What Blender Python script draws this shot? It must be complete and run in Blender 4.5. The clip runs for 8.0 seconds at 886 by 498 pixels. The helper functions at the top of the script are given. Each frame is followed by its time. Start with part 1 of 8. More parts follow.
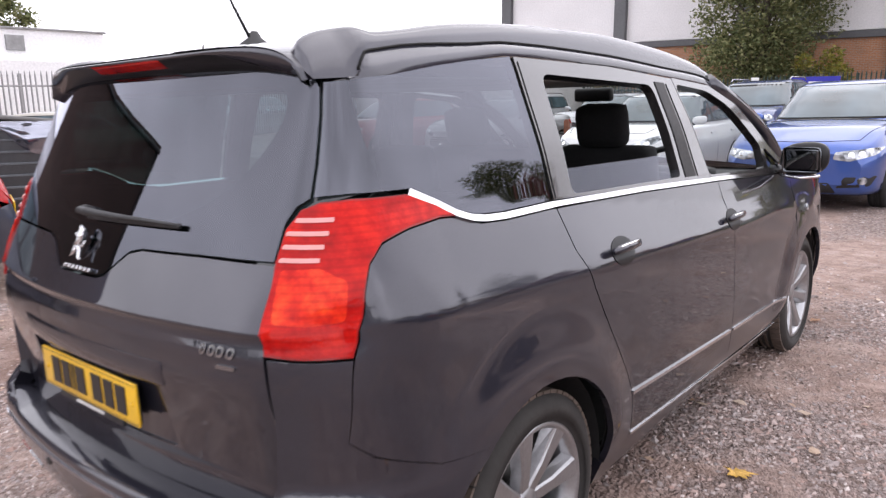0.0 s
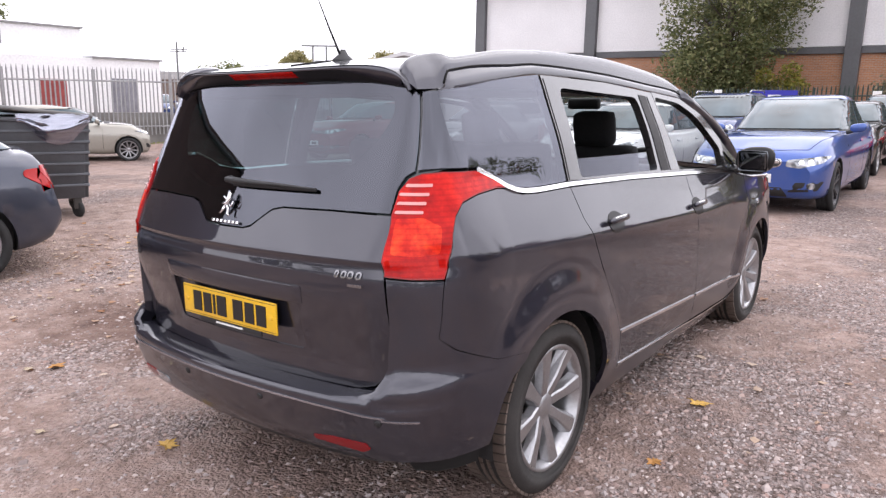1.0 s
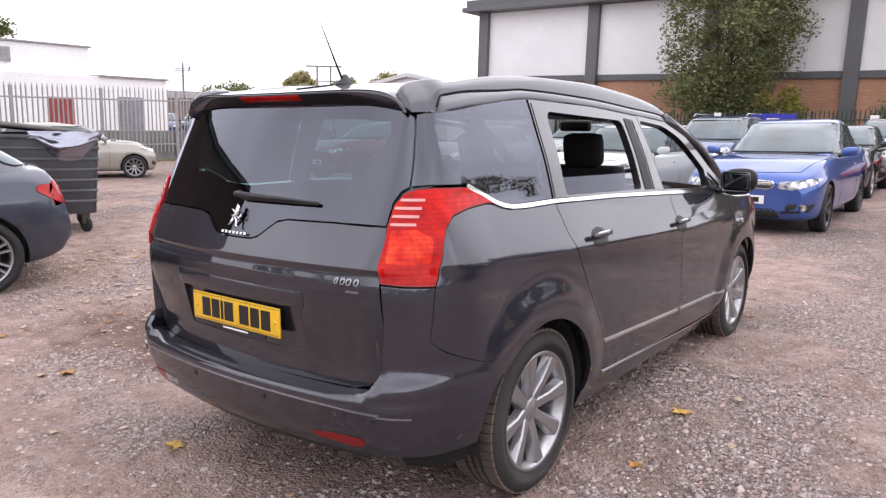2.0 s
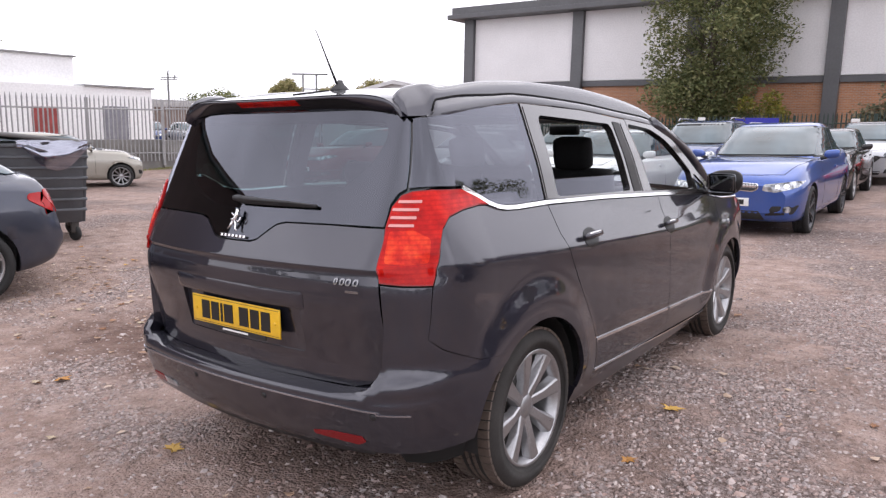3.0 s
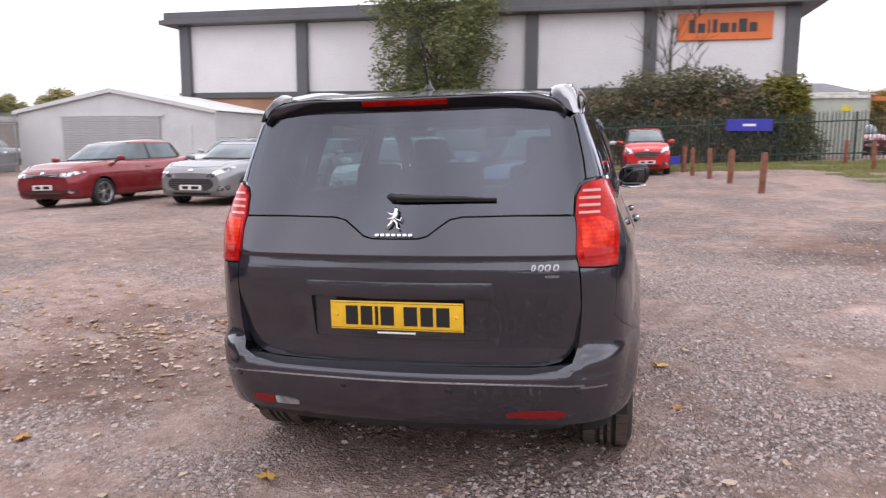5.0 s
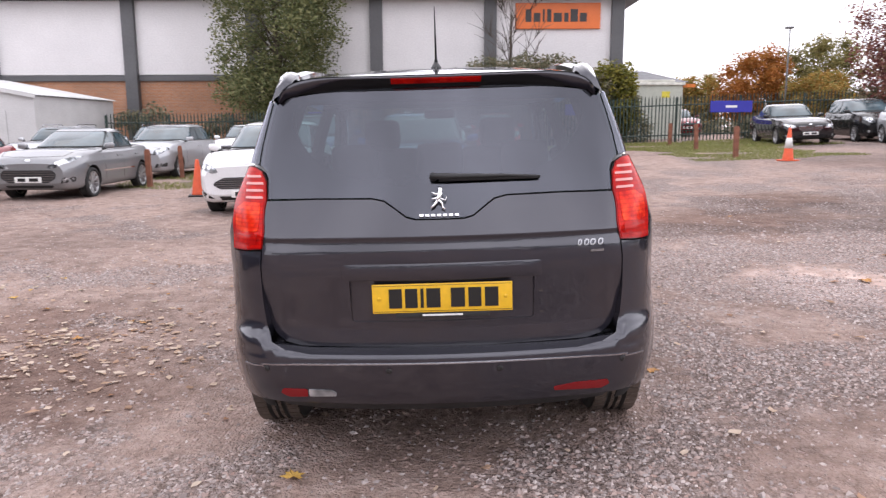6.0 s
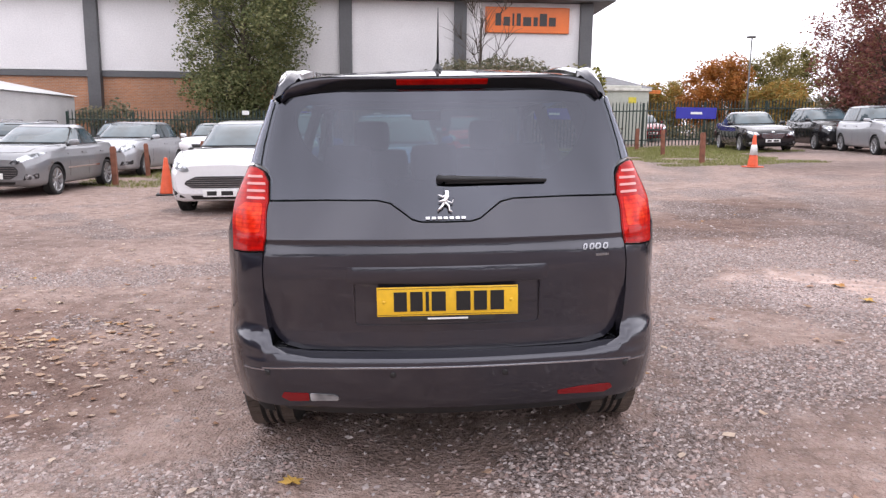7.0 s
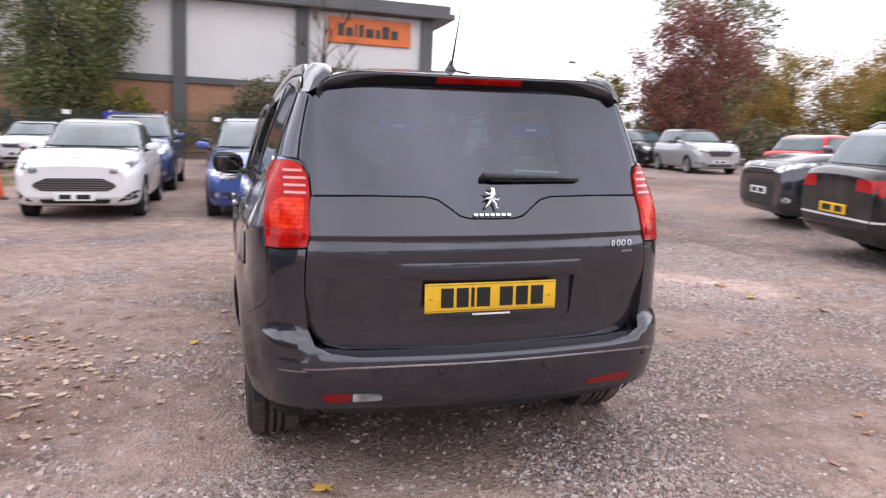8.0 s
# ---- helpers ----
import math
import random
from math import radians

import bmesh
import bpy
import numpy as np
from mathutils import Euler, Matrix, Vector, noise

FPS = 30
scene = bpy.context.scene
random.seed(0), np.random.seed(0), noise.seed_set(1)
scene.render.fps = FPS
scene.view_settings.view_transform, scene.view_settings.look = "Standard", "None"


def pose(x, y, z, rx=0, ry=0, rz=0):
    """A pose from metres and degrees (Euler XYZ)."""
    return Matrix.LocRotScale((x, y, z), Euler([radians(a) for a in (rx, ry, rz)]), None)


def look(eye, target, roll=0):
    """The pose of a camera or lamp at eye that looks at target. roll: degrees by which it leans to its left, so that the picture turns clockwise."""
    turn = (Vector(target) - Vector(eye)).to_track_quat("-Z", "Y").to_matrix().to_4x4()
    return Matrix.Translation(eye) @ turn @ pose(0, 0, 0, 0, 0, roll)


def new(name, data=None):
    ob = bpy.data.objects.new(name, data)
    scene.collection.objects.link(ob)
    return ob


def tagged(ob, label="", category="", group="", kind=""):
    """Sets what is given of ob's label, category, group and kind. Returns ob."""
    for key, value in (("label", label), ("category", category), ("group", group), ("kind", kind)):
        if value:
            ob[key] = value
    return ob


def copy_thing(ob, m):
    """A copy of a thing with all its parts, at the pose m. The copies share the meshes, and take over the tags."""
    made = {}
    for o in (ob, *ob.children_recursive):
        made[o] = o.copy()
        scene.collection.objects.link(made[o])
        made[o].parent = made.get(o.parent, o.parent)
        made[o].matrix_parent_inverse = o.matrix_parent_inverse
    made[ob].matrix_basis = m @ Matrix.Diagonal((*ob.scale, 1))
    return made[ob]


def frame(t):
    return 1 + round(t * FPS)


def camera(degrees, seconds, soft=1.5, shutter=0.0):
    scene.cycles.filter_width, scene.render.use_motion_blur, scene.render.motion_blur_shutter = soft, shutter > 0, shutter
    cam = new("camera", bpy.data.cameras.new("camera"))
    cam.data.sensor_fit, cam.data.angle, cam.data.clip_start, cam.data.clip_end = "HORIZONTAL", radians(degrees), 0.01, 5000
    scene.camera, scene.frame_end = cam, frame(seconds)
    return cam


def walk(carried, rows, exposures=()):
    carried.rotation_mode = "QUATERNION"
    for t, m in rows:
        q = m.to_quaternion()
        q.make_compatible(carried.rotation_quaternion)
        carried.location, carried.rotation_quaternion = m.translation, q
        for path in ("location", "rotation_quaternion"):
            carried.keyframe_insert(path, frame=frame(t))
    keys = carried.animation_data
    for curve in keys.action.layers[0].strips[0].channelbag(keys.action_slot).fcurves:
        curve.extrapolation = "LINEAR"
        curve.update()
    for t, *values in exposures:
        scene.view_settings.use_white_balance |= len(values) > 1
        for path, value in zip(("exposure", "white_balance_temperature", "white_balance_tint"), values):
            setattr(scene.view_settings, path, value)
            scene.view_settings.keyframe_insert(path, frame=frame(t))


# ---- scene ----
cam = camera(63.2, 8.0, 1.3, 0.35)
PATH = [
    (0, (1.836, -0.714, 1.466), (0.59, 0.794, 1.048), -0.4),
    (0.5, (1.995, -1.128, 1.462), (0.765, 0.4, 1.068), 0.3),
    (1, (2.065, -1.447, 1.474), (0.891, 0.119, 1.066), 1.1),
    (1.5, (2.18, -1.556, 1.481), (0.993, 0.01, 1.109), 1.4),
    (3, (2.22, -1.647, 1.468), (1.06, -0.053, 1.133), 1.1),
    (3.5, (2.003, -1.906, 1.439), (0.901, -0.27, 1.11), 1.0),
    (4, (1.644, -2.127, 1.408), (0.657, -0.416, 1.094), 1.3),
    (4.5, (1.195, -2.318, 1.41), (0.465, -0.482, 1.097), 1.6),
    (5, (0.766, -2.488, 1.393), (0.322, -0.56, 1.097), 0.2),
    (5.2, (0.608, -2.498, 1.362), (0.26, -0.55, 1.069), -0.5),
    (6.3, (-0.104, -2.562, 1.364), (-0.046, -0.592, 1.024), 0.4),
    (6.5, (-0.115, -2.556, 1.368), (-0.049, -0.585, 1.035), 0.6),
    (7, (-0.146, -2.528, 1.363), (-0.05, -0.557, 1.035), 0.7),
    (7.5, (-0.43, -2.532, 1.331), (-0.21, -0.57, 1.011), 1.9),
    (8, (-0.939, -2.436, 1.29), (-0.375, -0.538, 1.007), 2.6),
]
walk(cam, [(t, look(eye, target, roll)) for t, eye, target, roll in PATH], [(0, 0.71, 6450, 14), (1.0, 0.77, 6450, 14), (1.7, 0.75, 6450, 14), (3.0, 0.51, 6450, 14), (4.0, 0.49, 6450, 14), (5.2, 0.59, 6450, 14), (6.5, 0.71, 6450, 14), (7.5, 0.71, 6450, 14), (8, 0.65, 6450, 14)])

# ---- overcast daylight ----
world = bpy.data.worlds.new("overcast_sky")
scene.world = world
world.use_nodes = True
_n, _l = world.node_tree.nodes, world.node_tree.links
_n.clear()
_sky = _n.new("ShaderNodeTexSky")
_sky.sky_type = "NISHITA"
_sky.sun_disc = False
_sky.sun_elevation = radians(65)
_sky.sun_rotation = radians(13)
_sky.air_density, _sky.dust_density, _sky.ozone_density = 1.0, 4.0, 1.0
_hsv = _n.new("ShaderNodeHueSaturation")
_hsv.inputs["Saturation"].default_value = 0.12
_hsv.inputs["Value"].default_value = 1.0
_coord = _n.new("ShaderNodeTexCoord")
_cloud = _n.new("ShaderNodeTexNoise")
_cloud.inputs["Scale"].default_value = 1.9
_cloud.inputs["Detail"].default_value = 5.0
_ramp = _n.new("ShaderNodeMapRange")
_ramp.inputs[1].default_value, _ramp.inputs[2].default_value = 0.3, 0.7
_ramp.inputs[3].default_value, _ramp.inputs[4].default_value = 6.6, 12.6
_tint = _n.new("ShaderNodeMix")
_tint.data_type = "RGBA"
_tint.blend_type = "MULTIPLY"
_tint.inputs[0].default_value = 1.0
_tint.inputs[7].default_value = (0.97, 0.965, 1.03, 1)
_mix = _n.new("ShaderNodeMix")
_mix.data_type = "RGBA"
_mix.inputs[0].default_value = 0.86
_bg = _n.new("ShaderNodeBackground")
_bg.inputs["Strength"].default_value = 0.15
_out = _n.new("ShaderNodeOutputWorld")
_l.new(_coord.outputs["Generated"], _cloud.inputs["Vector"])
_l.new(_cloud.outputs[0], _ramp.inputs[0])
_l.new(_ramp.outputs[0], _tint.inputs[6])
_l.new(_sky.outputs[0], _hsv.inputs["Color"])
_l.new(_hsv.outputs[0], _mix.inputs[6])
_l.new(_tint.outputs[2], _mix.inputs[7])
_l.new(_mix.outputs[2], _bg.inputs["Color"])
_l.new(_bg.outputs[0], _out.inputs["Surface"])

sun = new("sun", bpy.data.lights.new("sun", "SUN"))
sun.data.energy, sun.data.angle, sun.data.color = 0.5, radians(70), (1.0, 0.96, 0.91)
sun.matrix_world = look((3, 13, 30), (0, 0, 0))


# ---- materials ----
def shader(name, color, rough=0.5, metal=0.0, coat=0.0, spec=0.5, coat_rough=0.03):
    m = bpy.data.materials.new(name)
    m.use_nodes = True
    b = m.node_tree.nodes["Principled BSDF"]
    b.inputs["Base Color"].default_value = (*color, 1)
    b.inputs["Roughness"].default_value = rough
    b.inputs["Metallic"].default_value = metal
    b.inputs["Coat Weight"].default_value = coat
    b.inputs["Coat Roughness"].default_value = coat_rough
    b.inputs["Specular IOR Level"].default_value = spec
    return m, m.node_tree.nodes, m.node_tree.links, b


def noise_node(n, l, scale, detail=4.0, rough=0.55, space="Object", stretch=None):
    c = n.new("ShaderNodeTexCoord")
    t = n.new("ShaderNodeTexNoise")
    t.inputs["Scale"].default_value = scale
    t.inputs["Detail"].default_value = detail
    t.inputs["Roughness"].default_value = rough
    if stretch:
        mp = n.new("ShaderNodeMapping")
        mp.inputs["Scale"].default_value = stretch
        l.new(c.outputs[space], mp.inputs["Vector"])
        l.new(mp.outputs[0], t.inputs["Vector"])
    else:
        l.new(c.outputs[space], t.inputs["Vector"])
    return t.outputs[0]


def ramp_node(n, l, src, stops):
    r = n.new("ShaderNodeValToRGB")
    el = r.color_ramp.elements
    while len(el) < len(stops):
        el.new(0.5)
    for e, (p, c) in zip(el, stops):
        e.position = p
        e.color = (*c, 1) if len(c) == 3 else c
    l.new(src, r.inputs[0])
    return r.outputs[0]


def mix_node(n, l, fac, a, b, mode="MIX"):
    m = n.new("ShaderNodeMix")
    m.data_type, m.blend_type = "RGBA", mode
    for k, v in ((0, fac), (6, a), (7, b)):
        if hasattr(v, "is_linked"):
            l.new(v, m.inputs[k])
        else:
            m.inputs[k].default_value = v if k == 0 else (*v, 1)
    return m.outputs[2]


def bump_node(n, l, b, src, strength, dist):
    u = n.new("ShaderNodeBump")
    u.inputs["Strength"].default_value = strength
    u.inputs["Distance"].default_value = dist
    l.new(src, u.inputs["Height"])
    l.new(u.outputs[0], b.inputs["Normal"])


def worn(name, color, rough=0.6, metal=0.0, coat=0.0, vary=0.25, scale=3.0, fine=60.0, bump=0.15, dist=0.003, dark=None, spec=0.5, random_tone=0.0):
    """A surface whose colour wanders at two scales, with a fine relief."""
    m, n, l, b = shader(name, color, rough, metal, coat, spec)
    lo = dark or tuple(c * (1 - vary) for c in color)
    hi = tuple(min(1, c * (1 + vary * 0.7)) for c in color)
    big = ramp_node(n, l, noise_node(n, l, scale), [(0.3, lo), (0.7, hi)])
    small = ramp_node(n, l, noise_node(n, l, fine, 3), [(0.25, (0.72, 0.72, 0.72)), (0.75, (1, 1, 1))])
    col = mix_node(n, l, 0.6, big, small, "MULTIPLY")
    if random_tone:
        info = n.new("ShaderNodeObjectInfo")
        tone = ramp_node(n, l, info.outputs["Random"], [(0, (1 - random_tone,) * 3), (1, (1, 1, 1))])
        col = mix_node(n, l, 1.0, col, tone, "MULTIPLY")
    l.new(col, b.inputs["Base Color"])
    mr = n.new("ShaderNodeMapRange")
    mr.inputs[3].default_value, mr.inputs[4].default_value = max(0.02, rough - 0.1), min(1, rough + 0.12)
    l.new(noise_node(n, l, fine * 0.3, 2), mr.inputs[0])
    l.new(mr.outputs[0], b.inputs["Roughness"])
    if bump:
        bump_node(n, l, b, noise_node(n, l, fine, 5), bump, dist)
    return m


def car_paint(name, color, flake=0.35, rough=0.38, dirt=0.12, coat_ior=1.5, under=0.08):
    """Metallic base under a clear coat, with a thin film of road dust."""
    m, n, l, b = shader(name, color, rough, flake, 1.0, under)
    film = ramp_node(n, l, noise_node(n, l, 5.0, 6), [(0.45, (0, 0, 0)), (0.8, (1, 1, 1))])
    speck = ramp_node(n, l, noise_node(n, l, 900, 1), [(0.35, tuple(c * 0.8 for c in color)), (0.65, tuple(min(1, c * 1.2) for c in color))])
    fac = n.new("ShaderNodeMath")
    fac.operation = "MULTIPLY"
    fac.inputs[1].default_value = dirt
    l.new(film, fac.inputs[0])
    l.new(mix_node(n, l, fac.outputs[0], speck, (0.22, 0.19, 0.16)), b.inputs["Base Color"])
    b.inputs["Coat IOR"].default_value = coat_ior
    b.inputs["Specular Tint"].default_value = (0.3, 0.3, 0.32, 1)
    cr = n.new("ShaderNodeMapRange")
    cr.inputs[3].default_value, cr.inputs[4].default_value = 0.03, 0.08
    l.new(film, cr.inputs[0])
    l.new(cr.outputs[0], b.inputs["Coat Roughness"])
    return m


def tinted_glass(name, tint, amount, rough=0.0):
    """A thin pane: a share of clear sight through it, under a mirror-like skin."""
    m = bpy.data.materials.new(name)
    m.use_nodes = True
    n, l = m.node_tree.nodes, m.node_tree.links
    n.clear()
    out = n.new("ShaderNodeOutputMaterial")
    clear = n.new("ShaderNodeBsdfTransparent")
    clear.inputs[0].default_value = (*tint, 1)
    gloss = n.new("ShaderNodeBsdfGlossy")
    gloss.inputs["Roughness"].default_value = 0.015 + rough
    gloss.inputs[0].default_value = (0.85, 0.875, 1.0, 1)
    facing = n.new("ShaderNodeLayerWeight")
    facing.inputs[0].default_value = 0.5
    fres = n.new("ShaderNodeMath")
    fres.operation = "POWER"
    fres.inputs[1].default_value = 5.0
    l.new(facing.outputs["Facing"], fres.inputs[0])
    lift = n.new("ShaderNodeMath")
    lift.operation, lift.use_clamp = "MULTIPLY_ADD", True
    lift.inputs[1].default_value, lift.inputs[2].default_value = 0.92, amount + 0.045
    l.new(fres.outputs[0], lift.inputs[0])
    mix = n.new("ShaderNodeMixShader")
    l.new(lift.outputs[0], mix.inputs[0])
    l.new(clear.outputs[0], mix.inputs[1])
    l.new(gloss.outputs[0], mix.inputs[2])
    l.new(mix.outputs[0], out.inputs[0])
    return m


PAINT_GREY = car_paint("grey_metallic_paint", (0.0260, 0.0258, 0.0375), 0.55, 0.33, 0.02, 1.67, 0.5)
PAINT_DARKGREY = car_paint("slate_metallic_paint", (0.062, 0.068, 0.090), 0.5, 0.36)
PAINT_BLUE = car_paint("blue_metallic_paint", (0.055, 0.105, 0.33), 0.45, 0.34)
PAINT_NAVY = car_paint("navy_metallic_paint", (0.03, 0.055, 0.16), 0.4)
PAINT_RED = car_paint("deep_red_paint", (0.20, 0.014, 0.02), 0.3)
PAINT_BRIGHTRED = car_paint("bright_red_paint", (0.52, 0.015, 0.018), 0.05)
PAINT_WHITE = car_paint("white_paint", (0.72, 0.72, 0.73), 0.0, 0.4, 0.08)
PAINT_SILVER = car_paint("silver_metallic_paint", (0.42, 0.43, 0.45), 0.5)
PAINT_PEWTER = car_paint("pewter_metallic_paint", (0.25, 0.255, 0.265), 0.5)
PAINT_BEIGE = car_paint("champagne_paint", (0.34, 0.325, 0.285), 0.4)
PAINT_BLACK = car_paint("black_paint", (0.012, 0.012, 0.014), 0.2)
GLASS_CLEAR = tinted_glass("side_window_glass", (0.78, 0.82, 0.80), 0.02)
GLASS_DARK = tinted_glass("privacy_glass", (0.13, 0.155, 0.155), 0.075)
GLASS_REAR = tinted_glass("rear_window_glass", (0.085, 0.15, 0.15), 0.058)
def parked_glass():
    m, n, l, b = shader("parked_car_glass", (0.03, 0.04, 0.045), 0.03, 0, 0.0, 0.65)
    l.new(ramp_node(n, l, noise_node(n, l, 1.6, 2, 0.4), [(0.35, (0.030, 0.046, 0.052)), (0.65, (0.065, 0.100, 0.118))]), b.inputs["Base Color"])
    return m


GLASS_FAR = parked_glass()
BLACK_GLOSS = shader("gloss_black_trim", (0.008, 0.008, 0.009), 0.12, 0, 0.6)[0]
FRAME_GLOSS = shader("gloss_dark_window_frame", (0.022, 0.021, 0.021), 0.2, 0, 1.0)[0]
BLACK_SATIN = shader("satin_black_frame", (0.010, 0.010, 0.011), 0.38, 0, 0.0, 0.35)[0]
BLACK_PLASTIC = worn("black_plastic", (0.018, 0.018, 0.019), 0.55, vary=0.2, fine=200)
BLACK_GAP = shader("dark_gap", (0.004, 0.004, 0.004), 0.9)[0]
RUBBER = worn("tyre_rubber", (0.022, 0.022, 0.022), 0.8, vary=0.3, scale=9, fine=120, bump=0.3)
RUBBER_DUSTY = worn("dusty_tyre_rubber", (0.034, 0.031, 0.029), 0.85, vary=0.35, scale=7, fine=90, bump=0.3)
TREAD = worn("dusty_tread", (0.115, 0.086, 0.07), 0.9, vary=0.4, scale=8, fine=90, bump=0.3)
ALLOY = worn("alloy_wheel", (0.42, 0.42, 0.43), 0.32, 0.85, vary=0.12, fine=80, bump=0.03)
ALLOY_DARK = worn("dark_alloy_wheel", (0.06, 0.06, 0.065), 0.35, 0.6, vary=0.15)
STEEL_DARK = worn("brake_steel", (0.12, 0.115, 0.11), 0.5, 0.8)
SATIN_CHROME = shader("satin_chrome", (0.30, 0.30, 0.315), 0.25, 1.0)[0]
CHROME = shader("chrome", (0.78, 0.78, 0.79), 0.12, 1.0)[0]
STRIP_BRIGHT = shader("brushed_bright_strip", (0.75, 0.75, 0.76), 0.4, 0.3)[0]
REFLECTOR = shader("deep_red_reflector", (0.20, 0.008, 0.010), 0.15, 0, 0.0, 0.4)[0]
RAIL_METAL = shader("satin_roof_rail", (0.36, 0.36, 0.39), 0.25, 0.9)[0]
PLATE_YELLOW = worn("yellow_plate", (0.80, 0.47, 0.015), 0.35, coat=0.4, vary=0.05, fine=40, bump=0)
PLATE_WHITE = shader("white_plate", (0.75, 0.75, 0.73), 0.4)[0]
INK = shader("black_ink", (0.01, 0.01, 0.01), 0.4)[0]
def headlamp_cover():
    m, n, l, b = shader("lamp_clear_cover", (0.4, 0.42, 0.45), 0.1, 0.5, 0.6)
    l.new(ramp_node(n, l, noise_node(n, l, 9, 2, 0.5), [(0.38, (0.06, 0.065, 0.07)), (0.5, (0.34, 0.36, 0.38)), (0.64, (0.75, 0.77, 0.8))]), b.inputs["Base Color"])
    return m


LAMP_CLEAR = headlamp_cover()
LAMP_RED_FAR = shader("red_lamp_lens", (0.36, 0.010, 0.010), 0.12, 0, 0.0, 0.35)[0]
SEAT_CLOTH = worn("dark_seat_cloth", (0.016, 0.016, 0.018), 0.9, vary=0.3, fine=300, bump=0.3)
CABIN_TRIM = worn("dark_cabin_trim", (0.02, 0.02, 0.022), 0.7, vary=0.2, fine=150)


def red_lens(name, stops, scale):
    m, n, l, b = shader(name, (0.62, 0.014, 0.012), 0.14, 0, 0.0, 0.2)
    c = n.new("ShaderNodeTexCoord")
    v = n.new("ShaderNodeTexVoronoi")
    v.inputs["Scale"].default_value = scale
    l.new(c.outputs["Object"], v.inputs["Vector"])
    big = ramp_node(n, l, noise_node(n, l, 19, 4, 0.6), stops)
    sm = ramp_node(n, l, v.outputs["Distance"], [(0.0, (1, 1, 1)), (0.6, (0.62, 0.55, 0.55))])
    w = n.new("ShaderNodeTexWave")
    w.bands_direction = "Z"
    w.inputs["Scale"].default_value = 20.0
    w.inputs["Distortion"].default_value = 0.6
    l.new(c.outputs["Object"], w.inputs["Vector"])
    ribs = ramp_node(n, l, w.outputs[1], [(0.1, (0.80, 0.66, 0.6)), (0.5, (1, 1, 1))])
    col = mix_node(n, l, 0.3, big, sm, "MULTIPLY")
    l.new(mix_node(n, l, 0.75, col, ribs, "MULTIPLY"), b.inputs["Base Color"])
    bump_node(n, l, b, v.outputs["Distance"], 0.12, 0.003)
    return m


LENS_FOOT = red_lens("deep_red_lamp_foot", [(0.34, (0.30, 0.003, 0.003)), (0.5, (0.42, 0.006, 0.004)), (0.66, (0.55, 0.014, 0.006))], 110)
RED_LENS = red_lens("red_tail_lens", [(0.34, (0.36, 0.003, 0.003)), (0.5, (0.50, 0.006, 0.004)), (0.66, (0.64, 0.014, 0.006))], 95)
LAMP_CORE = red_lens("bright_red_lamp_core", [(0.34, (0.50, 0.008, 0.004)), (0.48, (0.74, 0.026, 0.008)), (0.66, (0.90, 0.085, 0.020))], 75)
CLEAR_LENS = shader("clear_ribbed_lens", (0.62, 0.27, 0.25), 0.15, 0.2, 0.4)[0]
LENS_RIM = shader("dark_red_lens_rim", (0.28, 0.006, 0.006), 0.12, 0, 0.0, 0.4)[0]


# ---- building helpers ----
def yard_z(x, y):
    """The even fall of the yard, without the dip by the side fence."""
    s = x + 0.35 * y
    sp = min(0.5 * (s + math.sqrt(s * s + 4)), 28.0)
    return 0.033 * (sp - 1) - 0.05 * math.exp(-((x + 2.2) / 1.6) ** 2 - ((y - 0.5) / 4) ** 2)


def ground_z(x, y):
    t, u = min(1, max(0, (-x - 8.5) / 8)), min(1, max(0, (20 - y) / 9))
    return yard_z(x, y) - 0.29 * t * t * (3 - 2 * t) * u * u * (3 - 2 * u)


def mesh_of(name, bm, material, smooth=True):
    me = bpy.data.meshes.new(name)
    bm.to_mesh(me)
    bm.free()
    for m in material if isinstance(material, (list, tuple)) else [material]:
        me.materials.append(m)
    if smooth:
        me.polygons.foreach_set("use_smooth", [True] * len(me.polygons))
    return me


def part(name, bm, material, parent=None, label="", smooth=True, at=None):
    ob = new(name, mesh_of(name, bm, material, smooth))
    if parent is not None:
        ob.parent = parent
    if at is not None:
        ob.matrix_local = at
    return tagged(ob, label)


def part_mesh(name, me, parent, at=None, label=""):
    ob = new(name, me)
    ob.parent = parent
    if at is not None:
        ob.matrix_local = at
    return tagged(ob, label)


def thing(name, label, category, group="", at=None):
    ob = new(name)
    ob.empty_display_size = 0.1
    if at is not None:
        ob.matrix_world = at
    return tagged(ob, label, category, group)


def box(bm, x0, x1, y0, y1, z0, z1, bevel=0.0, m=None):
    v = [bm.verts.new(p) for p in ((x0, y0, z0), (x1, y0, z0), (x1, y1, z0), (x0, y1, z0), (x0, y0, z1), (x1, y0, z1), (x1, y1, z1), (x0, y1, z1))]
    f = [bm.faces.new([v[i] for i in q]) for q in ((3, 2, 1, 0), (4, 5, 6, 7), (0, 1, 5, 4), (1, 2, 6, 5), (2, 3, 7, 6), (3, 0, 4, 7))]
    if bevel:
        e = list({e for q in f for e in q.edges})
        r = bmesh.ops.bevel(bm, geom=e, offset=bevel, segments=2, profile=0.6, affect="EDGES")
        v = list({w for q in r["faces"] for w in q.verts} | {w for w in v if w.is_valid})
    if m is not None:
        bmesh.ops.transform(bm, matrix=m, verts=[w for w in v if w.is_valid])
    return v


def boxed(*args, **kw):
    bm = bmesh.new()
    box(bm, *args, **kw)
    return bm


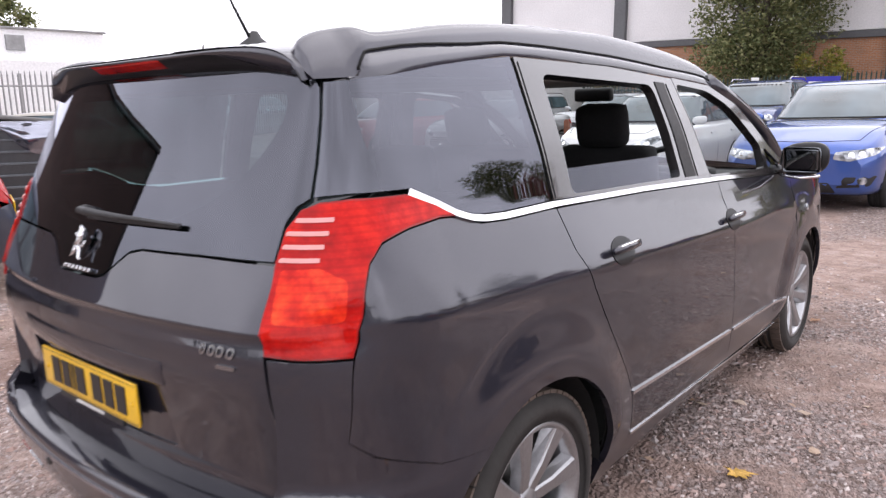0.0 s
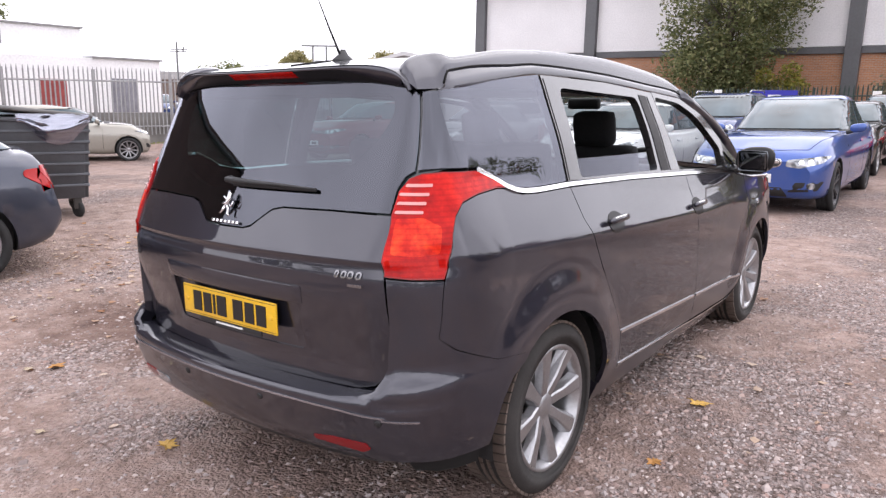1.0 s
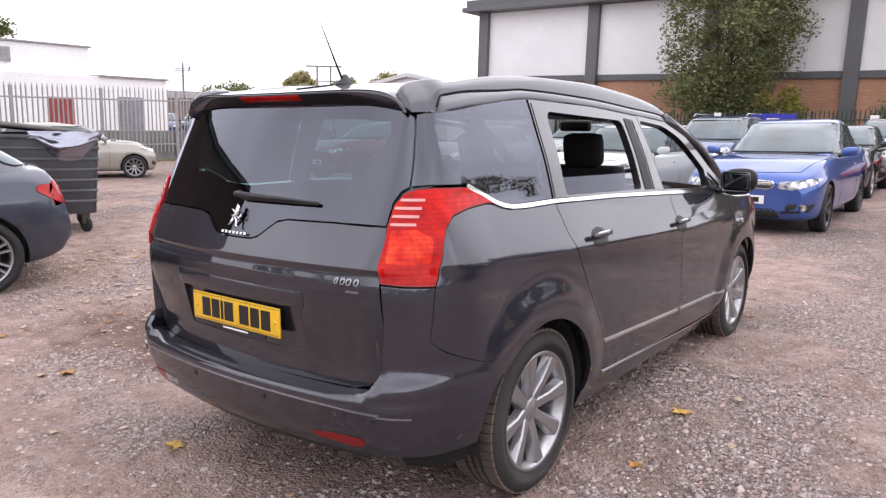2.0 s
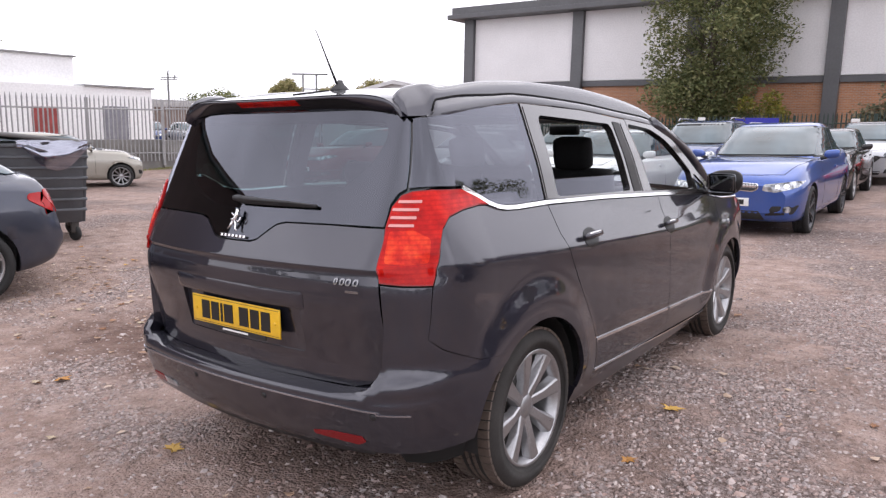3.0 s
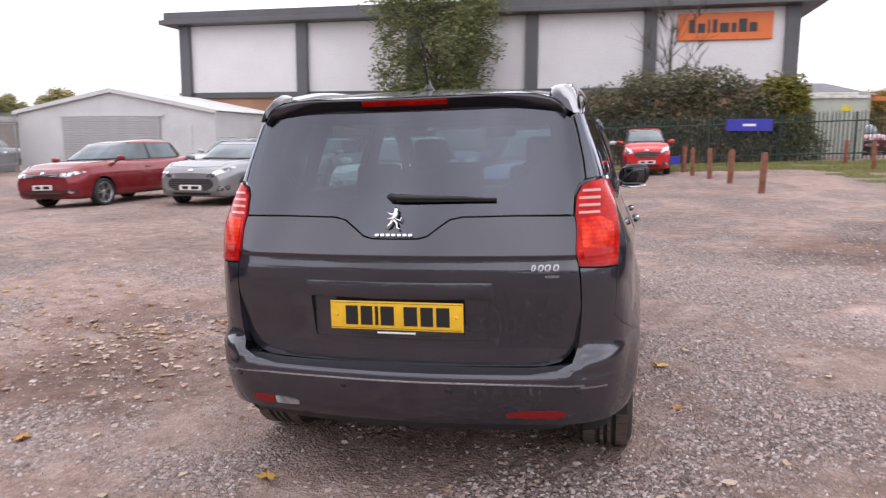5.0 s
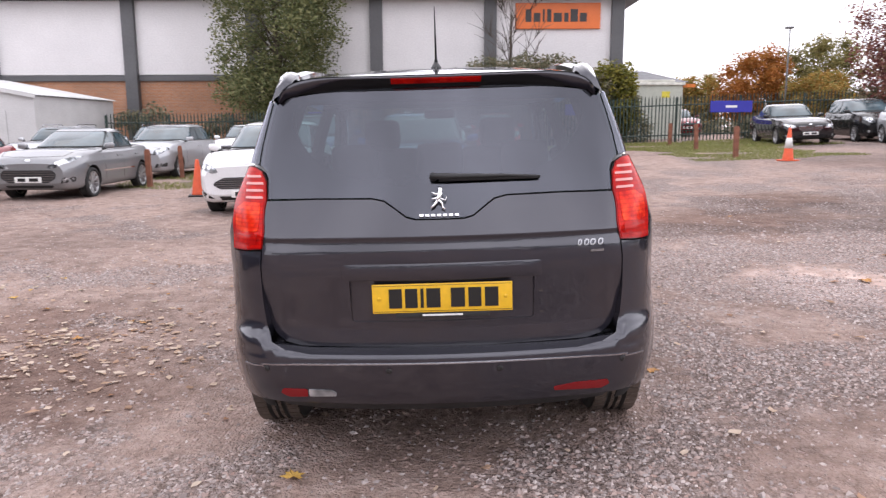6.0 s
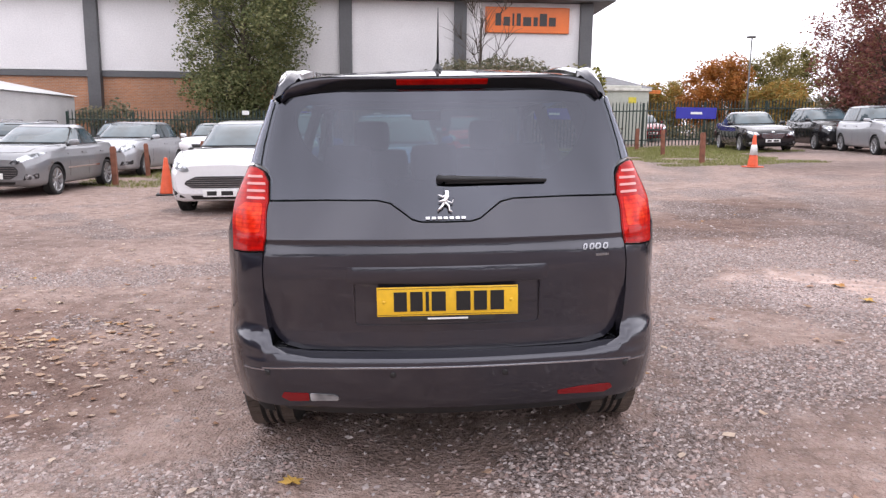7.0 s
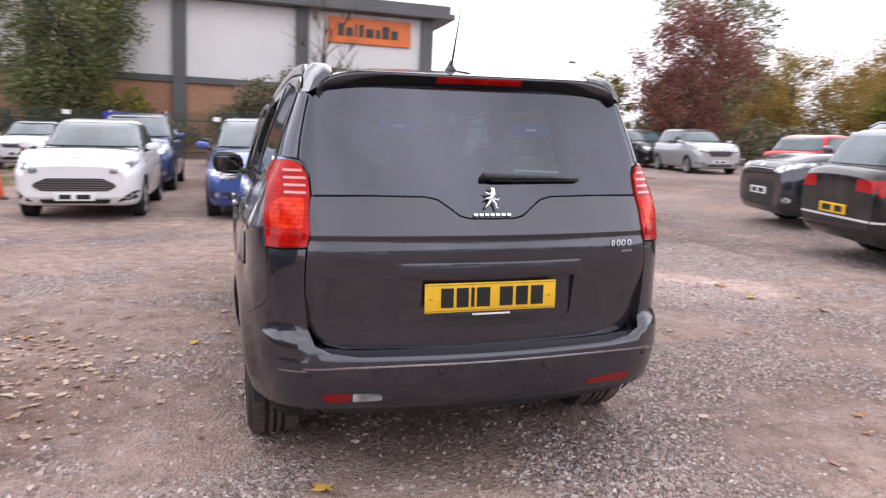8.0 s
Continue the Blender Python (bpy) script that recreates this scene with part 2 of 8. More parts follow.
def lathe(profile, n=32, axis="x"):
    """profile: (along, radius) pairs turned round the x, y or z axis."""
    bm = bmesh.new()
    rings = []
    for a, r in profile:
        ring = []
        for i in range(n):
            t = 2 * math.pi * i / n
            c, s = r * math.cos(t), r * math.sin(t)
            ring.append(bm.verts.new({"x": (a, c, s), "y": (c, a, s), "z": (c, s, a)}[axis]))
        rings.append(ring)
    for p, q in zip(rings, rings[1:]):
        for i in range(n):
            j = (i + 1) % n
            bm.faces.new((p[i], p[j], q[j], q[i]))
    for ring in (rings[0], rings[-1]):
        bm.faces.new(ring)
    bmesh.ops.recalc_face_normals(bm, faces=bm.faces)
    return bm


def tube(points, radius, n=8, taper=None):
    """A round bar along points; radius or one radius a point."""
    bm = bmesh.new()
    pts = [Vector(p) for p in points]
    rr = taper or [radius] * len(pts)
    rings = []
    for i, p in enumerate(pts):
        d = (pts[min(i + 1, len(pts) - 1)] - pts[max(i - 1, 0)]).normalized()
        q = d.to_track_quat("Z", "Y")
        rings.append([bm.verts.new(p + q @ Vector((rr[i] * math.cos(2 * math.pi * k / n), rr[i] * math.sin(2 * math.pi * k / n), 0))) for k in range(n)])
    for a, b in zip(rings, rings[1:]):
        for k in range(n):
            bm.faces.new((a[k], a[(k + 1) % n], b[(k + 1) % n], b[k]))
    bm.faces.new(rings[0][::-1])
    bm.faces.new(rings[-1])
    return bm


def interp(x, table):
    if x <= table[0][0]:
        return table[0][1]
    for (a, p), (b, q) in zip(table, table[1:]):
        if x <= b:
            return p + (q - p) * (x - a) / (b - a)
    return table[-1][1]


def ease(x, table):
    """Like interp, but smooth through the table's points."""
    xs = [a for a, _ in table]
    if x <= xs[0]:
        return table[0][1]
    if x >= xs[-1]:
        return table[-1][1]
    i = max(k for k in range(len(xs) - 1) if xs[k] <= x)
    def slope(k):
        if k == 0 or k == len(xs) - 1:
            k0, k1 = (0, 1) if k == 0 else (k - 1, k)
            return (table[k1][1] - table[k0][1]) / (xs[k1] - xs[k0])
        d0 = (table[k][1] - table[k - 1][1]) / (xs[k] - xs[k - 1])
        d1 = (table[k + 1][1] - table[k][1]) / (xs[k + 1] - xs[k])
        return 0.0 if d0 * d1 <= 0 else 2 * d0 * d1 / (d0 + d1)
    h = xs[i + 1] - xs[i]
    t = (x - xs[i]) / h
    p, q, m0, m1 = table[i][1], table[i + 1][1], slope(i) * h, slope(i + 1) * h
    return (2 * t**3 - 3 * t * t + 1) * p + (t**3 - 2 * t * t + t) * m0 + (3 * t * t - 2 * t**3) * q + (t**3 - t * t) * m1


def smooth01(x):
    x = min(1, max(0, x))
    return x * x * (3 - 2 * x)


def closed_dense(poly, step):
    out = []
    for p, q in zip(poly, poly[1:] + poly[:1]):
        k = max(1, int(math.dist(p, q) / step))
        out += [(p[0] + (q[0] - p[0]) * i / k, p[1] + (q[1] - p[1]) * i / k) for i in range(k)]
    return out


def rounded(poly, r, n=5):
    """A polygon with its corners rounded; r: one radius, or one a corner."""
    out = []
    m = len(poly)
    for i, p in enumerate(poly):
        ri = r[i] if isinstance(r, (list, tuple)) else r
        a, b, c = Vector(poly[i - 1]), Vector(p), Vector(poly[(i + 1) % m])
        if ri <= 0:
            out.append(tuple(b))
            continue
        d0 = min(ri, (a - b).length * 0.49)
        d1 = min(ri, (c - b).length * 0.49)
        p0, p1 = b + (a - b).normalized() * d0, b + (c - b).normalized() * d1
        for k in range(n + 1):
            t = k / n
            out.append(tuple((1 - t) ** 2 * p0 + 2 * t * (1 - t) * b + t * t * p1))
    return out


def inside(p, poly):
    x, y = p
    hit = False
    for (x0, y0), (x1, y1) in zip(poly, poly[1:] + poly[:1]):
        if (y0 > y) != (y1 > y) and x < (x1 - x0) * (y - y0) / (y1 - y0) + x0:
            hit = not hit
    return hit


def fill_2d(outer, holes=(), step=0.04):
    """Triangles over a polygon with holes, with inner points on a grid."""
    from mathutils.geometry import delaunay_2d_cdt
    loops = [closed_dense(list(o), step) for o in (outer, *holes)]
    verts, edges = [], []
    for lp in loops:
        k = len(verts)
        verts += [Vector(p) for p in lp]
        edges += [(k + i, k + (i + 1) % len(lp)) for i in range(len(lp))]
    nb = len(verts)
    xs, ys = [p[0] for p in loops[0]], [p[1] for p in loops[0]]
    grid = []
    y = min(ys) + step / 2
    row = 0
    while y < max(ys):
        x = min(xs) + step * (0.25 + 0.5 * (row % 2))
        while x < max(xs):
            if inside((x, y), loops[0]) and not any(inside((x, y), h) for h in loops[1:]):
                if min((v.x - x) ** 2 + (v.y - y) ** 2 for v in verts[:nb]) > (0.35 * step) ** 2:
                    grid.append(Vector((x, y)))
            x += step
        y += step * 0.87
        row += 1
    vo, _, fo, *_ = delaunay_2d_cdt(verts + grid, edges, [], 1, 1e-6)
    tris = []
    for f in fo:
        c = sum((vo[i] for i in f), Vector((0, 0))) / len(f)
        if inside(c, loops[0]) and not any(inside(c, h) for h in loops[1:]):
            a, b, d = (vo[i] for i in f[:3])
            tris.append(tuple(f) if (b - a).cross(d - a) > 0 else tuple(f)[::-1])
    return [tuple(v) for v in vo], tris


def skin(name, outer, holes, surface, material, parent, label="", step=0.04, lift=0.0, thick=0.006, dome=None):
    """A panel on a surface: surface(a, b) gives a point and its normal. It has rims of the given thickness."""
    v2, tris = fill_2d(outer, holes, step)
    pn = [surface(*p) for p in v2]
    count = {}
    for t in tris:
        for e in ((t[0], t[1]), (t[1], t[2]), (t[2], t[0])):
            count[e] = 1
    rim = [e for e in count if (e[1], e[0]) not in count]
    co, no = [], []
    for p2, (p, nrm) in zip(v2, pn):
        up = lift + (dome(*p2) if dome else 0.0)
        co.append(p + nrm * up)
        no.append(nrm)
    used = sorted({i for t in tris for i in t})
    faces = [tuple(t) for t in tris]
    if tris:
        a, b, c = (co[i] for i in tris[len(tris) // 2])
        if (b - a).cross(c - a).dot(no[tris[len(tris) // 2][0]]) < 0:
            faces = [f[::-1] for f in faces]
            rim = [(b, a) for a, b in rim]
    k = len(co)
    ring = {}
    for i in {i for e in rim for i in e}:
        ring[i] = (len(co), len(co) + 1)
        co += [co[i].copy(), co[i] - no[i] * thick]
        no += [no[i], no[i]]
    for a, b in rim:
        faces.append((ring[b][0], ring[a][0], ring[a][1], ring[b][1]))
    me = bpy.data.meshes.new(name)
    me.from_pydata([tuple(c) for c in co], [], faces)
    me.materials.append(material)
    sm = [i < len(tris) for i in range(len(faces))]
    me.polygons.foreach_set("use_smooth", sm)
    if dome is None:
        loop_n = []
        for poly in me.polygons:
            for li in poly.loop_indices:
                vi = me.loops[li].vertex_index
                loop_n.append(tuple(no[vi]) if vi < k else tuple(poly.normal))
        me.normals_split_custom_set(loop_n)
    ob = new(name, me)
    ob.parent = parent
    return tagged(ob, label)


# ---- ground ----
def gravel():
    m, n, l, b = shader("gravel_yard", (0.2, 0.17, 0.15), 0.9, spec=0.25)
    c = n.new("ShaderNodeTexCoord")
    def vor(scale):
        v = n.new("ShaderNodeTexVoronoi")
        v.inputs["Scale"].default_value = scale
        l.new(c.outputs["Object"], v.inputs["Vector"])
        return v
    v1, v2 = vor(33), vor(74)
    stone1 = ramp_node(n, l, v1.outputs["Color"], [(0.0, (0.17, 0.125, 0.11)), (0.25, (0.29, 0.245, 0.235)), (0.42, (0.38, 0.268, 0.232)), (0.58, (0.38, 0.335, 0.325)), (0.75, (0.46, 0.365, 0.33)), (1.0, (0.58, 0.50, 0.48))])
    stone2 = ramp_node(n, l, v2.outputs["Color"], [(0.0, (0.19, 0.145, 0.13)), (0.5, (0.37, 0.30, 0.278)), (1.0, (0.54, 0.47, 0.45))])
    stones = mix_node(n, l, 0.45, stone1, stone2)
    # gaps between stones as dark soil, with their shade put into the colour
    gap_shade = ramp_node(n, l, v1.outputs["Distance"], [(0.42, (0, 0, 0)), (0.72, (0.8, 0.8, 0.8))])
    stones = mix_node(n, l, gap_shade, stones, (0.15, 0.108, 0.092))
    dirt_c = ramp_node(n, l, noise_node(n, l, 5, 9, 0.75), [(0.30, (0.15, 0.098, 0.078)), (0.5, (0.32, 0.228, 0.192)), (0.72, (0.48, 0.378, 0.335))])
    att = n.new("ShaderNodeAttribute")
    att.attribute_name = "bare_dirt"
    fine = ramp_node(n, l, noise_node(n, l, 11, 6, 0.7), [(0.36, (0, 0, 0)), (0.62, (1, 1, 1))])
    amount = mix_node(n, l, 0.3, att.outputs["Fac"], fine)
    col = mix_node(n, l, amount, stones, dirt_c)
    damp = ramp_node(n, l, noise_node(n, l, 0.23, 4, 0.6), [(0.33, (0.62, 0.60, 0.60)), (0.55, (1, 1, 1))])
    pale = ramp_node(n, l, noise_node(n, l, 0.9, 5, 0.6), [(0.62, (1, 1, 1)), (0.8, (1.22, 1.18, 1.16))])
    col = mix_node(n, l, 1.0, mix_node(n, l, 1.0, col, damp, "MULTIPLY"), pale, "MULTIPLY")
    # oily dark spots and one patch of pale spilt dust
    for cx, cy_, rad, tone in ((-2.35, 1.25, 1.0, (0.52, 0.46, 0.44)), (-2.9, 2.6, 0.8, (0.66, 0.60, 0.58)), (3.1, 3.05, 0.8, (1.8, 1.85, 1.9)), (3.6, 6.5, 1.6, (0.70, 0.62, 0.58)), (5.2, 8.5, 1.3, (0.62, 0.56, 0.53))):
        off = n.new("ShaderNodeVectorMath")
        off.operation = "DISTANCE"
        off.inputs[1].default_value = (cx, cy_, 0)
        l.new(c.outputs["Object"], off.inputs[0])
        wob = n.new("ShaderNodeMath")
        wob.operation = "MULTIPLY_ADD"
        wob.inputs[1].default_value, wob.inputs[2].default_value = 1.6 * rad, -0.8 * rad
        l.new(noise_node(n, l, 2.2, 5, 0.65), wob.inputs[0])
        sm = n.new("ShaderNodeMath")
        l.new(off.outputs["Value"], sm.inputs[0])
        l.new(wob.outputs[0], sm.inputs[1])
        mr = n.new("ShaderNodeMapRange")
        mr.inputs[1].default_value, mr.inputs[2].default_value = rad * 0.45, rad * 1.1
        mr.inputs[3].default_value, mr.inputs[4].default_value = 1, 0
        l.new(sm.outputs[0], mr.inputs[0])
        col = mix_node(n, l, mr.outputs[0], col, mix_node(n, l, 1.0, col, tone, "MULTIPLY"))
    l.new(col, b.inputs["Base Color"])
    h = n.new("ShaderNodeMath")
    h.operation = "ADD"
    l.new(v1.outputs["Distance"], h.inputs[0])
    l.new(v2.outputs["Distance"], h.inputs[1])
    inv = n.new("ShaderNodeMath")
    inv.operation = "MULTIPLY"
    inv.inputs[1].default_value = -1
    l.new(h.outputs[0], inv.inputs[0])
    loose = n.new("ShaderNodeMapRange")
    loose.inputs[3].default_value, loose.inputs[4].default_value = 1.0, 0.3
    l.new(amount, loose.inputs[0])
    hgt = n.new("ShaderNodeMath")
    hgt.operation = "MULTIPLY"
    l.new(inv.outputs[0], hgt.inputs[0])
    l.new(loose.outputs[0], hgt.inputs[1])
    bump_node(n, l, b, hgt.outputs[0], 1.0, 0.032)
    return m


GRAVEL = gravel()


def relief(x, y):
    """Small unevenness of the yard, fading with the distance."""
    near = math.exp(-((x + 0.5) / 9) ** 2 - ((y - 1) / 9) ** 2)
    return near * (0.012 * noise.noise(Vector((x * 1.3, y * 1.3, 0))) + 0.007 * noise.noise(Vector((x * 5, y * 5, 3))))


def bare_dirt(x, y):
    """How far the gravel is worn away to trodden dirt, 0 to 1."""
    f = noise.fractal(Vector((x * 0.8, y * 0.8, 4.0)), 0.75, 2.1, 7)
    lean = 0.40 - 0.42 * smooth01((x + 0.4) / 1.4) * (1 - 0.6 * smooth01((y - 6) / 5))
    return smooth01((f * 1.15 + lean) * 2.2 + 0.30)


def axis_steps(lo, hi, fine0, fine1, fine):
    out = [fine0]
    while out[-1] < fine1:
        out.append(out[-1] + fine)
    st = fine
    while out[-1] < hi:
        st *= 1.22
        out.append(min(hi, out[-1] + st))
    st = fine
    while out[0] > lo:
        st *= 1.22
        out.insert(0, max(lo, out[0] - st))
    return out


def make_ground():
    xs, ys = axis_steps(-900, 900, -6.5, 5.0, 0.06), axis_steps(-900, 900, -4.2, 9.0, 0.06)
    co = [(x, y, ground_z(x, y) + relief(x, y)) for y in ys for x in xs]
    w = len(xs)
    fa = [(j * w + i, j * w + i + 1, (j + 1) * w + i + 1, (j + 1) * w + i) for j in range(len(ys) - 1) for i in range(w - 1)]
    me = bpy.data.meshes.new("ground")
    me.from_pydata(co, [], fa)
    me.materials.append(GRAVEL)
    worn_away = me.attributes.new("bare_dirt", "FLOAT", "POINT")
    worn_away.data.foreach_set("value", [bare_dirt(x, y) for x, y, z in co])
    me.polygons.foreach_set("use_smooth", [True] * len(me.polygons))
    return tagged(new("ground", me), "brown and grey gravel yard with bare dirt patches", "ground", kind="structure")


make_ground()


def scatter(name, label, category, count, area, size, mat, seed, density=None, flat=0.42):
    """Loose stones: many small uneven lumps in one mesh."""
    rnd = random.Random(seed)
    base = [(1, 0.1, 0), (0.1, 0.85, 0), (-0.95, 0.3, 0), (-0.25, -0.85, 0), (0.45, -0.15, 1), (-0.4, 0.25, 0.9)]
    tri = [(0, 1, 4), (1, 5, 4), (1, 2, 5), (2, 3, 5), (3, 4, 5), (3, 0, 4)]
    co, fa = [], []
    x0, x1, y0, y1 = area
    while count > 0:
        x, y = rnd.uniform(x0, x1), rnd.uniform(y0, y1)
        if density and rnd.random() > density(x, y):
            count -= 0.35
            continue
        count -= 1
        r = size * rnd.uniform(0.3, 1.15) ** 1.4 * (1.8 if rnd.random() < 0.03 else 1)
        a = rnd.uniform(0, 6.283)
        z = ground_z(x, y) + relief(x, y) - 0.12 * r
        k = len(co)
        for bx, by, bz in base:
            f = rnd.uniform(0.75, 1.2)
            px, py = bx * r * f, by * r * f * 0.8
            co.append((x + px * math.cos(a) - py * math.sin(a), y + px * math.sin(a) + py * math.cos(a), z + bz * r * flat * f))
        fa += [(k + p, k + q, k + s) for p, q, s in tri]
    me = bpy.data.meshes.new(name)
    me.from_pydata(co, [], fa)
    me.materials.append(mat)
    return tagged(new(name, me), label, category, kind="stuff")


def stone_mat():
    m, n, l, b = shader("loose_stone", (0.3, 0.27, 0.25), 0.85, spec=0.3)
    g = n.new("ShaderNodeNewGeometry")
    l.new(ramp_node(n, l, g.outputs["Random Per Island"], [(0.0, (0.17, 0.125, 0.108)), (0.15, (0.25, 0.21, 0.20)), (0.3, (0.33, 0.225, 0.193)), (0.45, (0.30, 0.265, 0.26)), (0.6, (0.37, 0.272, 0.238)), (0.75, (0.36, 0.318, 0.308)), (0.93, (0.44, 0.36, 0.33)), (1.0, (0.53, 0.47, 0.45))]), b.inputs["Base Color"])
    return m


STONE = stone_mat()
scatter("gravel_stones", "loose grey and brown gravel stones", "gravel", 125000, (-4.5, 4.8, -2.2, 5.5), 0.0150, STONE, 3, lambda x, y: 1.02 - 0.90 * bare_dirt(x, y), 0.55)
scatter("gravel_stones", "loose grey and brown gravel stones", "gravel", 75000, (-11, 9, -2.5, 14), 0.018, STONE, 4, lambda x, y: 1.0 - 0.85 * bare_dirt(x, y), 0.5)


scatter("flat_stones", "larger pale flat stones strewn over the dirt", "stones", 300, (-6.5, 5.0, -1.8, 7.0), 0.032, STONE, 8, lambda x, y: 0.9 if x < 0 else 0.35, 0.45)


# ---- retail building ----
CLAD = worn("pale_cladding", (0.76, 0.74, 0.74), 0.5, vary=0.06, scale=0.5, fine=14, bump=0.04)
CLAD_GREY = worn("dark_grey_cladding", (0.10, 0.10, 0.105), 0.5, vary=0.15, scale=0.6, fine=10, bump=0.03)


def brick_mat():
    m, n, l, b = shader("orange_brick", (0.42, 0.2, 0.11), 0.85)
    c = n.new("ShaderNodeTexCoord")
    mp = n.new("ShaderNodeMapping")
    mp.inputs["Rotation"].default_value = (radians(90), 0, 0)
    br = n.new("ShaderNodeTexBrick")
    br.inputs["Scale"].default_value = 1.0
    br.inputs["Brick Width"].default_value = 0.225
    br.inputs["Row Height"].default_value = 0.075
    br.inputs["Mortar Size"].default_value = 0.008
    br.inputs["Color1"].default_value = (0.46, 0.21, 0.105, 1)
    br.inputs["Color2"].default_value = (0.36, 0.165, 0.085, 1)
    br.inputs["Mortar"].default_value = (0.36, 0.31, 0.27, 1)
    l.new(c.outputs["Object"], mp.inputs["Vector"])
    l.new(mp.outputs[0], br.inputs["Vector"])
    var = ramp_node(n, l, noise_node(n, l, 0.6, 4), [(0.3, (0.8, 0.78, 0.76)), (0.7, (1.08, 1.05, 1.02))])
    l.new(mix_node(n, l, 1.0, br.outputs["Color"], var, "MULTIPLY"), b.inputs["Base Color"])
    return m


BRICK = brick_mat()
shop = thing("retail_building", "large retail shed with pale cladding and orange brick base", "building")
FACE, LEFT, RIGHT = 36.0, -23.6, 9.42
PIL = [-23.35, -16.13, -9.77, -3.40, 2.48, 9.02]
part("brick_wall", boxed(LEFT, RIGHT, FACE + 0.08, FACE + 18, -0.5, 4.0), BRICK, shop, "orange brick lower wall", smooth=False)
for a, b_ in zip(PIL, PIL[1:]):
    part("cladding_panel", boxed(a + 0.3, b_ - 0.3, FACE, FACE + 0.3, 4.12, 7.85, bevel=0.02), CLAD, shop, smooth=False)
    part("drip_band", boxed(a + 0.3, b_ - 0.3, FACE - 0.05, FACE + 0.3, 3.80, 4.10, bevel=0.015), CLAD_GREY, shop, smooth=False)
for i, x in enumerate(PIL):
    part("pilaster", boxed(x - 0.32, x + 0.32, FACE - 0.28, FACE + 0.2, 0.0, 7.85, bevel=0.02), CLAD_GREY, shop, smooth=False)
part("end_cladding", boxed(LEFT - 0.02, LEFT + 0.2, FACE + 0.3, FACE + 17.9, 4.0, 7.85), CLAD, shop, smooth=False)
part("end_cladding", boxed(RIGHT - 0.2, RIGHT + 0.02, FACE + 0.3, FACE + 17.9, 4.0, 7.85), CLAD, shop, smooth=False)
part("fascia", boxed(LEFT - 0.9, RIGHT + 0.9, FACE - 0.95, FACE + 18.9, 7.86, 8.12, bevel=0.03), CLAD_GREY, shop, smooth=False)
part("fascia", boxed(LEFT - 0.7, RIGHT + 0.7, FACE - 0.75, FACE + 18.7, 8.12, 8.55, bevel=0.03), CLAD_GREY, shop, smooth=False)
bm = bmesh.new()
v = [bm.verts.new(p) for p in ((LEFT - 0.7, FACE - 0.7, 8.55), (RIGHT + 0.7, FACE - 0.7, 8.55), (RIGHT + 0.7, FACE + 18.7, 8.55), (LEFT - 0.7, FACE + 18.7, 8.55), (LEFT - 0.7, FACE + 9, 9.1), (RIGHT + 0.7, FACE + 9, 9.1))]
for q in ((0, 1, 5, 4), (2, 3, 4, 5), (1, 2, 5), (3, 0, 4)):
    bm.faces.new([v[i] for i in q])
part("roof", bm, CLAD_GREY, shop, smooth=False)
SIGN_ORANGE = worn("orange_sign_panel", (0.78, 0.17, 0.025), 0.4, vary=0.05, bump=0)
sign = part("shop_sign", boxed(3.76, 8.13, FACE - 0.16, FACE - 0.002, 6.33, 7.62, bevel=0.03), SIGN_ORANGE, shop, "orange shop sign with dark plain bars", smooth=False)
SIGN_INK = shader("sign_dark_bar", (0.035, 0.03, 0.03), 0.5)[0]
for x0, w, h in ((4.28, 0.30, 0.62), (4.70, 0.34, 0.44), (5.16, 0.10, 0.62), (5.38, 0.22, 0.62), (5.72, 0.42, 0.44), (6.26, 0.22, 0.44), (6.58, 0.38, 0.62), (7.06, 0.36, 0.44)):
    part("sign_bar", boxed(x0, x0 + w, FACE - 0.19, FACE - 0.16, 6.68, 6.68 + h, bevel=0.01), SIGN_INK, sign, smooth=False)

# ---- palisade fences ----
FENCE_GALV = worn("galvanised_steel", (0.40, 0.40, 0.40), 0.55, 0.3, vary=0.2, scale=2, fine=30, random_tone=0.15)
FENCE_GREEN = worn("green_painted_steel", (0.022, 0.045, 0.036), 0.5, vary=0.25, scale=2, fine=30, random_tone=0.2)


def pale_mesh(mat, h):
    bm = bmesh.new()
    prof = [(-0.027, 0.012), (-0.018, 0.0), (0, -0.012), (0.018, 0.0), (0.027, 0.012)]
    rows = [(0.05, 1), (h - 0.13, 1), (h, 0.18)]
    vs = [[bm.verts.new((x * f, y, z)) for x, y in prof] for z, f in rows]
    for p, q in zip(vs, vs[1:]):
        for i in range(4):
            bm.faces.new((p[i], p[i + 1], q[i + 1], q[i]))
    return mesh_of("pale", bm, mat, False)


